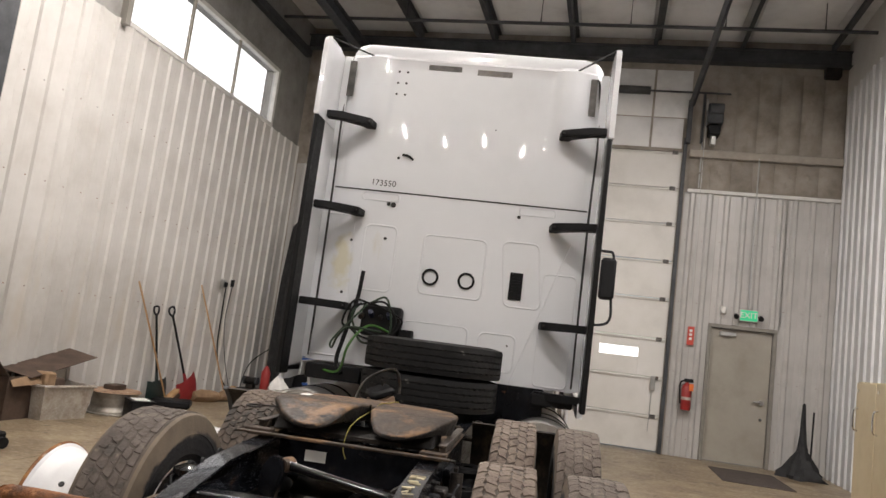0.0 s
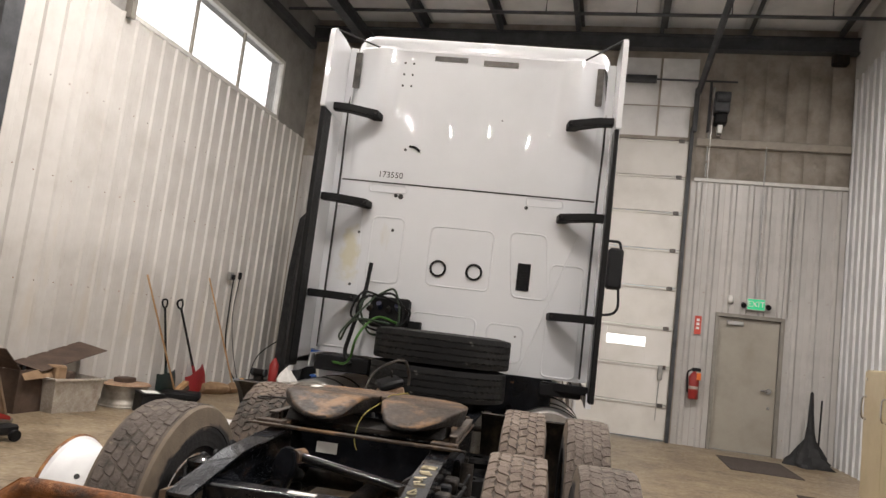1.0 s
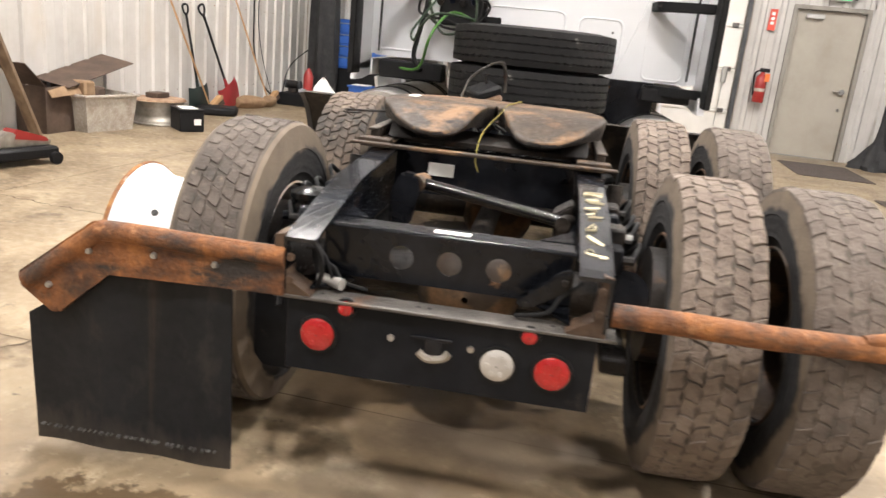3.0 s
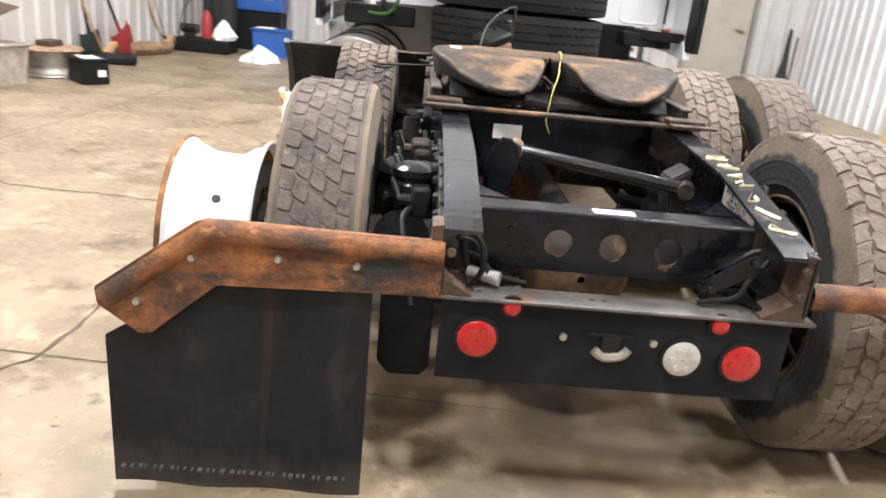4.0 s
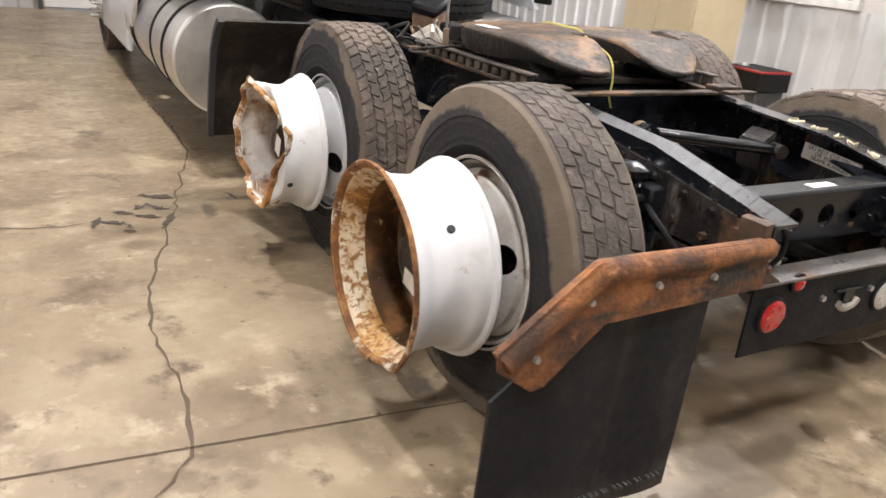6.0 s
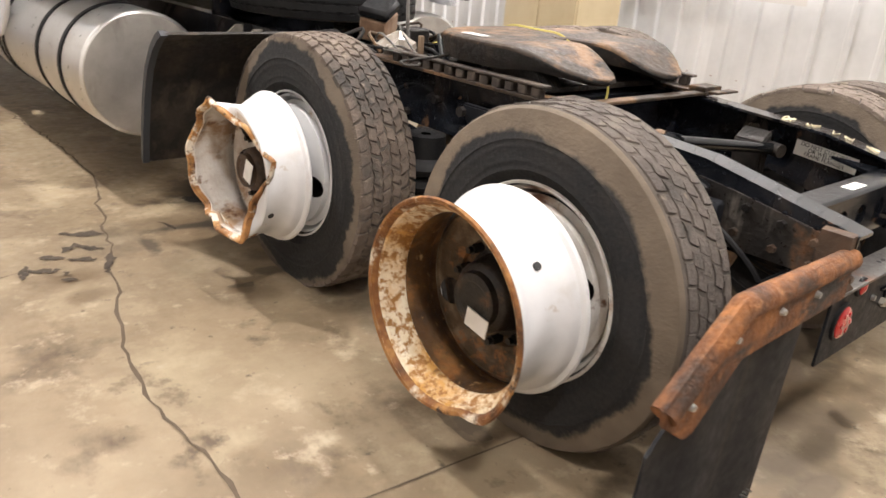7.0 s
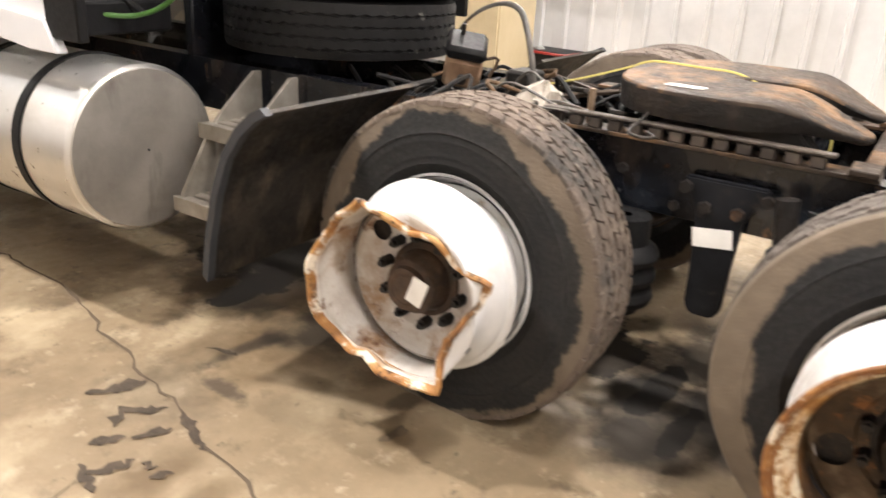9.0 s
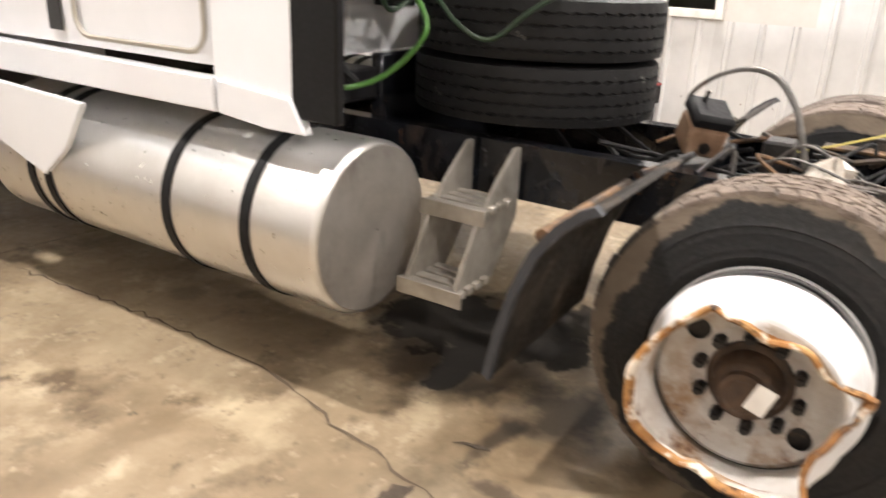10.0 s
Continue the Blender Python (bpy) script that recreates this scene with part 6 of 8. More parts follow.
# side skirt and cab side trim
for s in (-1, 1):
    x = CX + s * CW
    bm = prism(bm_new(), [(3.24, 0.955), (3.30, 1.06), (3.63, 1.085), (3.63, 0.975), (3.40, 0.955)], "x", x - 0.03, x + 0.012, 0.004)
    skirt = part("side_skirt", bm, CAB_WHITE, truck, "white cab skirt above the tank")
    bm = prism(bm_new(), [(3.645, 0.975), (3.645, 1.09), (7.2, 1.13), (7.2, 0.98)], "x", x - 0.03, x + 0.02, 0.006)
    part("skirt_rail", bm, CAB_WHITE, skirt)
    for y in (3.70, 5.0):
        part("skirt_pocket", box(bm_new(), (x + s * 0.02 - 0.003, y, 1.01), (x + s * 0.02 + 0.003, y + 0.06, 1.055), 0.002), DOOR_GREY, skirt)
    bm = bm_new()
    yy0, yy1, z0, z1, r = 3.70, 4.42, 1.16, 1.9, 0.08
    pts = []
    for cy, cz, a0 in ((yy1 - r, z1 - r, 0), (yy0 + r, z1 - r, 90), (yy0 + r, z0 + r, 180), (yy1 - r, z0 + r, 270)):
        pts += [(x + s * 0.004, cy + r * math.cos(math.radians(a0 + 22.5 * k)), cz + r * math.sin(math.radians(a0 + 22.5 * k))) for k in range(5)]
    part("locker_door", tube(bm, pts + pts[:1], 0.010, 6, 1), DOOR_GREY, cab, "seam of the luggage locker door")
    part("door_gap", box(bm_new(), (x - 0.004, 4.52, 1.17), (x + 0.004, 4.60, 3.0)), SEAM, cab)
part("torn_fairing", prism(bm_new(), [(4.28, 0.93), (4.42, 0.74), (4.60, 0.60), (4.78, 0.66), (5.2, 0.80), (5.6, 0.98)], "x", CX - CW - 0.11, CX - CW - 0.085, 0.004), CAB_WHITE, truck, "torn piece of white tank fairing")

# steer wheels, bumper and bonnet far ahead
for s in (-1, 1):
    bm = bm_new()
    barrel(bm, 0.215, 0.108)
    m = pose(s * 1.02, 7.6, TYRE_R - 0.012, 0, 0, 0 if s < 0 else 180)
    w = part("steer_wheel", bm, CHROME, truck, "polished front wheel", m)
    tyre_part(TYRE_RIGHT_OUT, truck, "front tyre", m)
    bm = bm_new()
    wheel_disc(bm, -0.085, 0.07)
    part("wheel_disc", bm, CHROME, w)
    for k in range(10):
        a = 2 * math.pi * k / 10
        part("wheel_nut", rod(bm_new(), (-0.15, 0.142 * math.cos(a), 0.142 * math.sin(a)), (-0.22, 0.142 * math.cos(a), 0.142 * math.sin(a)), 0.02, 0.014, 10), CHROME, w)
    bm = prism(bm_new(), [(5.2, 0.35), (5.2, 1.0), (6.9, 1.1), (6.98, 0.85), (6.9, 0.35)], "x", s * 1.17 - 0.02, s * 1.17 + 0.02, 0.01)
    part("step_fairing", bm, CAB_WHITE, truck, "white step fairing below the door")
    # mirrors
    xm = CX + s * (CW + 0.37)
    bm = box(bm_new(), (xm - 0.09, 6.4, 2.13), (xm + 0.09, 6.52, 2.62), 0.03)
    mir = part("mirror", bm, PLASTIC, truck, "black door mirror")
    part("mirror_arm", tube(bm_new(), [(CX + s * CW, 6.45, 2.68), (xm - s * 0.05, 6.45, 2.70), (xm + s * 0.05, 6.45, 2.64), (xm + s * 0.06, 6.45, 2.2), (xm + s * 0.04, 6.45, 1.86), (CX + s * CW, 6.45, 1.82)], 0.016, 8), PLASTIC, mir)
bm = bm_new()
levels = [(0.55, 6.9, 1.05, 9.0), (1.2, 6.9, 1.08, 9.0), (1.55, 7.0, 1.0, 8.7), (1.75, 7.1, 0.85, 8.2)]
rings = [[bm.verts.new(p) for p in cab_ring(*lv, 0.25)] for lv in levels]
for a, b in zip(rings, rings[1:]):
    for k in range(len(a)):
        bm.faces.new((a[k], a[(k + 1) % len(a)], b[(k + 1) % len(a)], b[k]))
bm.faces.new(rings[-1])
part("bonnet", bm, CAB_WHITE, truck, "white sloping bonnet")

# deck plate, air units and hoses behind the cab
bm = box(bm_new(), (-0.345, 3.56, 0.80), (0.9, 3.62, 1.12), 0.01)
part("cab_crossbeam", bm, FRAME_BLACK, truck, "black beam under the cab back")
bm = box(bm_new(), (-1.0, 3.42, 0.98), (-0.55, 3.62, 1.10), 0.01)
part("battery_cover", bm, PLASTIC, truck, "black plastic cover under the cab edge")
bm = box(bm_new(), (0.80, 3.42, 1.00), (1.12, 3.62, 1.09), 0.01)
part("cab_mount", bm, PLASTIC, truck)
gx, gz = xb(-0.39), zb(1.50)
bm = box(bm_new(), (gx - 0.16, 3.46, gz - 0.14), (gx + 0.16, 3.60, gz + 0.11), 0.02)
air = part("air_manifold", bm, PLASTIC, truck, "black air and wiring junction block on the cab wall")
for k in range(5):
    part("air_fitting", rod(bm_new(), (gx - 0.15 + 0.075 * k, 3.47, gz + 0.02), (gx - 0.15 + 0.075 * k, 3.41, gz + 0.05 * (k % 2)), 0.022, seg=10), (GREASY, BLUE, GREASY, BLUE, GREASY)[k], air)
part("bracket_plate", box(bm_new(), (gx + 0.10, 3.5, gz - 0.2), (gx + 0.26, 3.60, gz - 0.06), 0.005), PLASTIC, air)
part("hose_pole", tube(bm_new(), [(xb(-0.584), 3.52, zb(1.856)), (xb(-0.60), 3.50, zb(1.62)), (xb(-0.66), 3.46, zb(1.3)), (xb(-0.68), 3.44, zb(1.15)), (xb(-0.62), 3.4, 1.05)], 0.017, 8), RUBBER_BLACK, truck, "black spring pole holding the hoses")
for dx, mt, nm in ((0.0, RUBBER_BLACK, "black_hose"), (0.05, RUBBER_BLACK, "black_hose"), (-0.04, DARK_GREEN, "green_hose")):
    loop = [(gx - 0.12 + dx, 3.42, gz + 0.11), (gx - 0.21, 3.37, gz + 0.07 + dx), (gx - 0.23 - dx, 3.37, gz - 0.07), (gx - 0.1, 3.37, gz - 0.16 + dx), (gx + 0.08, 3.39, gz - 0.14), (gx + 0.14 + dx, 3.40, gz), (gx + 0.04, 3.40, gz + 0.13 - dx), (gx - 0.08, 3.40, gz + 0.12)]
    part(nm, tube(bm_new(), loop, 0.009, 8), mt, truck, "coiled air hose")
line = [(gx + 0.1, 3.48, gz - 0.10), (gx - 0.04, 3.34, gz - 0.06), (gx - 0.12, 3.24, 1.37), (-0.62, 3.16, 1.25), (-0.67, 3.27, 1.11), (-0.75, 3.38, 1.05), (-0.9, 3.45, 1.06)]
part("green_air_hose", tube(bm_new(), line, 0.010, 10), GREEN, truck, "green air hose drooping from the cab wall")
line = [(gx - 0.1, 3.36, gz + 0.1), (-0.66, 3.12, 1.40), (-0.70, 2.98, 1.29), (-0.66, 2.88, 1.25), (-0.60, 2.78, 1.34), (-0.5, 2.7, 1.41), (-0.3, 2.8, 1.40)]
part("green_air_hose", tube(bm_new(), line, 0.008, 10), DARK_GREEN, truck, "green air hose drooping from the cab wall")
# hose hangers behind the spare tyres
bow = [(-0.04, 2.39, 1.02), (-0.04, 2.37, 1.08), (-0.045, 2.29, 1.145), (-0.058, 2.19, 1.178), (-0.11, 2.09, 1.165), (-0.19, 2.01, 1.10), (-0.22, 1.97, 1.02), (-0.235, 1.94, 0.93), (-0.22, 1.93, 0.885)]
part("hose_bow", tube(bm_new(), bow, 0.011, 8, 6, 0.45), WORN_GREY, truck, "stiff bent strap of dull grey steel")
drier = part("air_drier", box(bm_new(), (-0.072, -0.067, 0.082), (0.072, 0.067, 0.128), 0.014), PLASTIC, truck, "tilted black air drier with a tan grimy base", pose(-0.12, 2.31, 0.915, 8, -20, 30) @ Matrix.Scale(1.12, 4))
part("drier_base", box(bm_new(), (-0.066, -0.062, -0.02), (0.066, 0.062, 0.083), 0.012), LID_RUST, drier, "tan grimy cast base")
part("drier_port", rod(bm_new(), (-0.064, 0.0, 0.02), (-0.078, 0.0, 0.02), 0.017, seg=12), GREASY, drier)
part("drier_stud", rod(bm_new(), (0.03, 0.02, 0.125), (0.03, 0.02, 0.165), 0.007, seg=8), GREASY, drier)
bm = bm_new()
box(bm, (-0.20, 1.98, 0.855), (-0.08, 2.08, 0.97), 0.01)
part("valve_block", bm, GREASY, truck, "greasy air valve")
rnd = random.Random(7)
for k in range(22):
    x0, y0 = rnd.uniform(-0.42, 0.40), rnd.uniform(1.66, 2.35)
    pts = [(x0, y0, 0.88), (x0 + rnd.uniform(-0.12, 0.12), y0 + rnd.uniform(-0.1, 0.12), rnd.uniform(0.89, 0.96)), (x0 + rnd.uniform(-0.2, 0.2), y0 + rnd.uniform(-0.15, 0.2), 0.885)]
    part("loose_line", tube(bm_new(), pts, rnd.uniform(0.005, 0.011), 6, 4), (RUBBER_BLACK, GREASY, PLATE_RUST)[k % 3], truck, "loose air line on the frame")


# ---- things on the truck ----
SPARE_MESH = tyre_mesh("tyre", 0.232, 0.50, 0.29, SPARE, SPARE, 5, 56, 0.009, 0.1, 9, 1.0, 0.0035, (-0.93, 0.93), 0.0, 0.009)
for z, dx, rot in ((0.915 + 0.118, 0.0, 0), (0.915 + 0.352, 0.01, 40)):
    spare = solid("spare_tyre", SPARE_MESH[0], None, pose(0.057 + dx, 3.06, z, 0, 90, rot), "loose black tyre lying flat, stacked on the truck frame", "tyre", "stacked tyres")
    part("tread", SPARE_MESH[1], None, spare, "ribbed tread with fine zigzag grooves")["kind"] = "stuff"


# ---- overhead door, exit door and fittings on the end wall ----
door_1 = thing("door_1", BUILDING, "closed white sectional overhead door with one small window slot", "overhead door")
door_1["kind"] = "structure"
zs = [0.02, 0.62, 1.28, 1.96, 2.67, 3.35, 4.03, 4.69, 5.36]
for i, (a, b) in enumerate(zip(zs, zs[1:])):
    bm = bm_new()
    if i == 2:
        for u0, u1 in ((OD_U0, -1.55), (-0.9, 0.9), (1.57, OD_U1)):
            box(bm, (u0, FAR + 0.03, a + 0.005), (u1, FAR + 0.08, b - 0.005), 0.004)
        for u0, u1 in ((-1.55, -0.9), (0.9, 1.57)):
            box(bm, (u0, FAR + 0.03, a + 0.005), (u1, FAR + 0.08, 1.60), 0.002)
            box(bm, (u0, FAR + 0.03, 1.76), (u1, FAR + 0.08, b - 0.005), 0.002)
    else:
        box(bm, (OD_U0, FAR + 0.03, a + 0.005), (OD_U1, FAR + 0.08, b - 0.005), 0.004)
    box(bm, (OD_U0, FAR + 0.005, b - 0.045), (OD_U1, FAR + 0.03, b - 0.012), 0.004)
    sec = part("door_section", bm, OVERHEAD, door_1)
    for u in (OD_U1 - 0.12, 0.0):
        part("hinge", box(bm_new(), (u - 0.05, FAR - 0.004, b - 0.05), (u + 0.05, FAR + 0.006, b + 0.02), 0.003), WORN_GREY, sec)
for u0, u1 in ((-1.55, -0.9), (0.9, 1.57)):
    bm = box(bm_new(), (u0, FAR + 0.05, 1.60), (u1, FAR + 0.056, 1.76))
    part("window_slot", bm, DAY, door_1, "small bright window slot")
bm = bm_new()
for u in (OD_U0 - 0.04, OD_U1 + 0.04):
    box(bm, (u - 0.03, FAR - 0.09, 0), (u + 0.03, FAR - 0.005, 5.6), 0.004)
part("door_track", bm, STEEL_DARK, door_1, "dark vertical door track")
bm = bm_new()
a, b = Vector((OD_U1 + 0.08, FAR - 0.14, 6.2)), Vector((OD_U1 + 0.26, FAR - 3.4, 6.9))
box(bm, (OD_U1 + 0.03, FAR - 0.16, 5.5), (OD_U1 + 0.11, FAR - 0.08, 6.3), 0.004)
rod(bm, a, b, 0.055, seg=4)
part("lift_track", bm, STEEL_DARK, door_1, "dark track that rises to the roof")
part("spring_tube", rod(bm_new(), (OD_U0, FAR - 0.2, 6.42), (1.36, FAR - 0.2, 6.42), 0.075, seg=16), STEEL_DARK, door_1, "dark torsion spring on its shaft")
part("spring_shaft", rod(bm_new(), (1.36, FAR - 0.2, 6.42), (2.75, FAR - 0.2, 6.42), 0.018, seg=10), STEEL_DARK, door_1)
bm = bm_new()
box(bm, (OD_U1 - 0.2, FAR - 0.05, 1.05), (OD_U1 - 0.12, FAR + 0.0, 1.3), 0.01)
rod(bm, (OD_U1 - 0.16, FAR - 0.03, 1.3), (OD_U1 - 0.18, FAR - 0.03, 0.35), 0.008, seg=6)
part("door_latch", bm, ZINC, door_1, "steel slide latch with pull cord")
opener = thing("door_opener", at(2.5, FAR, 5.55), "dark motor opener hung beside the overhead door", "door opener")
part("motor_case", box(bm_new(), (-0.13, -0.42, 0.25), (0.13, -0.12, 0.62), 0.02), STEEL_DARK, opener)
part("gear_case", box(bm_new(), (-0.10, -0.40, 0.05), (0.10, -0.14, 0.23), 0.02), PLASTIC, opener)
part("motor_drum", rod(bm_new(), (-0.1, -0.46, 0.5), (0.12, -0.46, 0.5), 0.085, seg=18), STEEL_DARK, opener)
part("drive_sprocket", rod(bm_new(), (-0.155, -0.27, 0.62), (-0.135, -0.27, 0.62), 0.11, seg=18), ZINC, opener)
part("pull_chain", rod(bm_new(), (-0.145, -0.3, 0.55), (-0.145, -0.3, -2.9), 0.006, seg=5), ZINC, opener)
part("lower_box", box(bm_new(), (-0.05, -0.34, -0.12), (0.04, -0.2, 0.04), 0.01), ZINC, opener)
part("mount_bracket", box(bm_new(), (-0.2, -0.14, -0.02), (-0.16, -0.0, 0.9), 0.004), STEEL_DARK, opener)
alarm = solid("wall_box", box(bm_new(), (-0.13, -0.2, -0.1), (0.13, -0.02, 0.1), 0.02), GREASY, at(4.42, FAR, 6.92), "rusty brown speaker box high in the corner", "box")

door_2 = thing("door_2", BUILDING, "closed grey steel exit door in a dark frame", "door")
door_2["kind"] = "structure"
bm = bm_new()
for u in (DR_U0 - 0.04, DR_U1 - 0.02):
    box(bm, (u, FAR - 0.05, 0), (u + 0.06, FAR + T, DR_Z), 0.004)
box(bm, (DR_U0 - 0.04, FAR - 0.052, DR_Z - 0.0), (DR_U1 + 0.04, FAR + T, DR_Z + 0.06), 0.004)
part("door_frame", bm, FRAME_GREY, door_2, "dark grey steel frame")
leaf = part("door_leaf", box(bm_new(), (DR_U0 + 0.025, FAR + 0.03, 0.015), (DR_U1 - 0.025, FAR + 0.075, DR_Z - 0.005), 0.003), DOOR_GREY, door_2, "scuffed grey steel leaf")
part("door_closer", box(bm_new(), (DR_U0 + 0.16, FAR - 0.04, DR_Z - 0.13), (DR_U0 + 0.43, FAR + 0.03, DR_Z - 0.06), 0.008), ZINC, leaf, "silver door closer")
knob = bm_new()
rod(knob, (DR_U1 - 0.14, FAR + 0.03, 1.08), (DR_U1 - 0.14, FAR - 0.02, 1.08), 0.045, seg=16)
rod(knob, (DR_U1 - 0.15, FAR - 0.02, 1.08), (DR_U1 - 0.27, FAR - 0.03, 1.08), 0.016, seg=10)
part("door_handle", knob, CHROME, leaf, "chrome lever handle")
part("dead_bolt", rod(bm_new(), (DR_U1 - 0.13, FAR + 0.03, 0.80), (DR_U1 - 0.13, FAR + 0.0, 0.80), 0.022, seg=12), CHROME, leaf)

sign = thing("exit_sign", at(3.33, FAR - 0.03, 2.42), "small lit green exit sign with two lamp heads", "exit sign")
part("sign_case", box(bm_new(), (-0.15, -0.09, 0.0), (0.15, -0.01, 0.2), 0.008), TRIM, sign)
part("sign_face", box(bm_new(), (-0.138, -0.094, 0.012), (0.138, -0.0905, 0.188)), EXIT_GREEN, sign, "glowing green face")
lettering("sign_text", "EXIT", 0.14, PAPER, sign, pose(0, -0.0955, 0.1, 90, 0, 0))
for s in (-1, 1):
    part("lamp_head", rod(bm_new(), (s * 0.2, -0.05, 0.09), (s * 0.2, -0.12, 0.06), 0.035, 0.045, 12), PLASTIC, sign)
    part("lamp_arm", rod(bm_new(), (s * 0.15, -0.05, 0.09), (s * 0.2, -0.05, 0.09), 0.012, seg=8), PLASTIC, sign)
solid("alarm_sounder", box(bm_new(), (-0.05, -0.06, -0.07), (0.05, -0.002, 0.07), 0.02), TRIM, at(2.92, FAR - 0.06, 2.58), "small pale alarm sounder on the wall", "alarm")
sg = solid("extinguisher_sign", box(bm_new(), (-0.055, -0.005, -0.16), (0.055, 0.0, 0.16)), SIGN_RED, at(2.42, FAR - 0.045, 2.07), "narrow red fire extinguisher sign", "sign")
for z in (0.09, 0.02, -0.05):
    part("sign_bar", box(bm_new(), (-0.025, -0.0065, z - 0.022), (0.025, -0.0052, z + 0.022)), PAPER, sg)
ext = thing("fire_extinguisher", at(2.42, FAR - 0.14, 0.80), "red fire extinguisher hung on the wall with an orange tag", "fire extinguisher")
bm = lathe(bm_new(), [(0.0, 0.005), (0.0, 0.075), (0.015, 0.085), (0.37, 0.085), (0.42, 0.06), (0.45, 0.03), (0.47, 0.028)], 24)
part("cylinder", bm, RED_PAINT, ext, "", pose(0, 0, 0, 0, -90, 0))
part("paper_wrap", lathe(bm_new(), [(0.17, 0.0858), (0.17, 0.0868), (0.22, 0.0868), (0.22, 0.0858)], 24), TOTE, ext, "pale instruction label", pose(0, 0, 0, 0, -90, 0))
part("valve_handle", box(bm_new(), (-0.05, -0.02, 0.47), (0.10, 0.02, 0.53), 0.008), PLASTIC, ext)
part("hose", tube(bm_new(), [(-0.04, 0, 0.5), (-0.11, 0, 0.44), (-0.105, 0, 0.25), (-0.095, -0.02, 0.1)], 0.013), RUBBER_BLACK, ext)
part("inspection_tag", box(bm_new(), (0.03, -0.095, 0.33), (0.10, -0.09, 0.45)), ORANGE, ext, "orange inspection tag")
bm = box(bm_new(), (-0.48, -0.8, 0), (0.48, 0.75, 0.012), 0.004)
solid("door_mat", bm, MAT_BROWN, at(3.24, 9.75, 0), "dark brown door mat on the concrete", "mat", "mats")
bm = box(bm_new(), (-0.46, -0.8, 0), (0.46, 0.8, 0.012), 0.004)
solid("floor_mat", bm, MAT_BROWN, at(3.72, 6.6, 0), "dark floor mat before the cabinet", "mat", "mats")
# folded awning / umbrella in the corner
bag = thing("black_tarp", at(4.18, 10.75, 0), "black crumpled tarp heaped round a pole in the corner", "tarp")
bm = bm_new()
rnd = random.Random(2)
lathe(bm, [(0.0, 0.33), (0.06, 0.31), (0.16, 0.23), (0.30, 0.15), (0.42, 0.075), (0.65, 0.045), (0.9, 0.034), (1.15, 0.022), (1.18, 0.004)], 26, lambda a, r, an, j: (a, r * (1 + 0.22 * math.sin(5 * an + j) + 0.1 * math.sin(11 * an + 2 * j))))
part("cloth", bm, FABRIC_BLACK, bag, "", pose(0, 0, 0, 0, -90, 0) @ pose(0, 0, 0, 0, 0, 0))
part("pole", rod(bm_new(), (0.16, 0.12, 0.05), (0.2, 0.2, 1.05), 0.014, seg=8), PLASTIC, bag)


# ---- cabinet and things along the office wall ----
cab2 = thing("storage_cabinet", at(3.50, 4.8, 0), "tall beige two-door steel storage cabinet", "cabinet")
part("body", box(bm_new(), (0.0, 0.0, 0.05), (0.62, 1.12, 1.53), 0.004), BEIGE, cab2)
part("plinth", box(bm_new(), (0.04, 0.03, 0.0), (0.58, 1.09, 0.05)), PLASTIC, cab2)
for y0, y1, hy in ((0.012, 0.553, 0.48), (0.567, 1.108, 1.04)):
    dr = part("door", box(bm_new(), (-0.022, y0, 0.07), (-0.002, y1, 1.515), 0.003), BEIGE, cab2)
    part("handle", tube(bm_new(), [(-0.022, hy, 1.05), (-0.06, hy, 1.08), (-0.06, hy, 1.24), (-0.022, hy, 1.27)], 0.010), CHROME, dr, "chrome pull handle")
    part("lock", rod(bm_new(), (-0.02, hy, 1.44), (-0.03, hy, 1.44), 0.015, seg=10), CHROME, dr)
can = thing("spray_can", at(3.75, 4.98, 1.53), "yellow and blue aerosol can on the cabinet", "can")
part("can_body", lathe(bm_new(), [(0, 0.005), (0, 0.034), (0.16, 0.034), (0.175, 0.02), (0.2, 0.018), (0.2, 0.003)], 20), YELLOW, can, "", pose(0, 0, 0, 0, -90, 0))
part("can_band", lathe(bm_new(), [(0.01, 0.0345), (0.01, 0.0352), (0.06, 0.0352), (0.06, 0.0345)], 20), BLUE_PLASTIC, can, "blue band", pose(0, 0, 0, 0, -90, 0))
solid("glove", box(bm_new(), (-0.1, -0.05, 0), (0.1, 0.05, 0.03), 0.014), MAT_BROWN, at(3.72, 5.3, 1.53, 30), "dark glove lying on the cabinet", "glove")
rb = thing("red_tool_case", at(4.15, 4.42, 0), "red and black steel case on a low stand", "tool case")
part("stand", box(bm_new(), (0.02, 0.03, 0.0), (0.40, 0.50, 0.22), 0.01), STEEL_DARK, rb)
part("case", box(bm_new(), (0.0, 0.0, 0.22), (0.42, 0.53, 0.40), 0.006), PLASTIC, rb)
part("lid", box(bm_new(), (-0.005, -0.005, 0.40), (0.425, 0.535, 0.425), 0.006), RED_PAINT, rb, "red lid")
part("lid_mat", box(bm_new(), (0.012, 0.012, 0.4254), (0.408, 0.518, 0.432), 0.003), PLASTIC, rb, "black rubber mat on the lid")
part("knob", rod(bm_new(), (0.15, 0.4, 0.425), (0.15, 0.4, 0.455), 0.06, 0.045, 14), ZINC, rb)
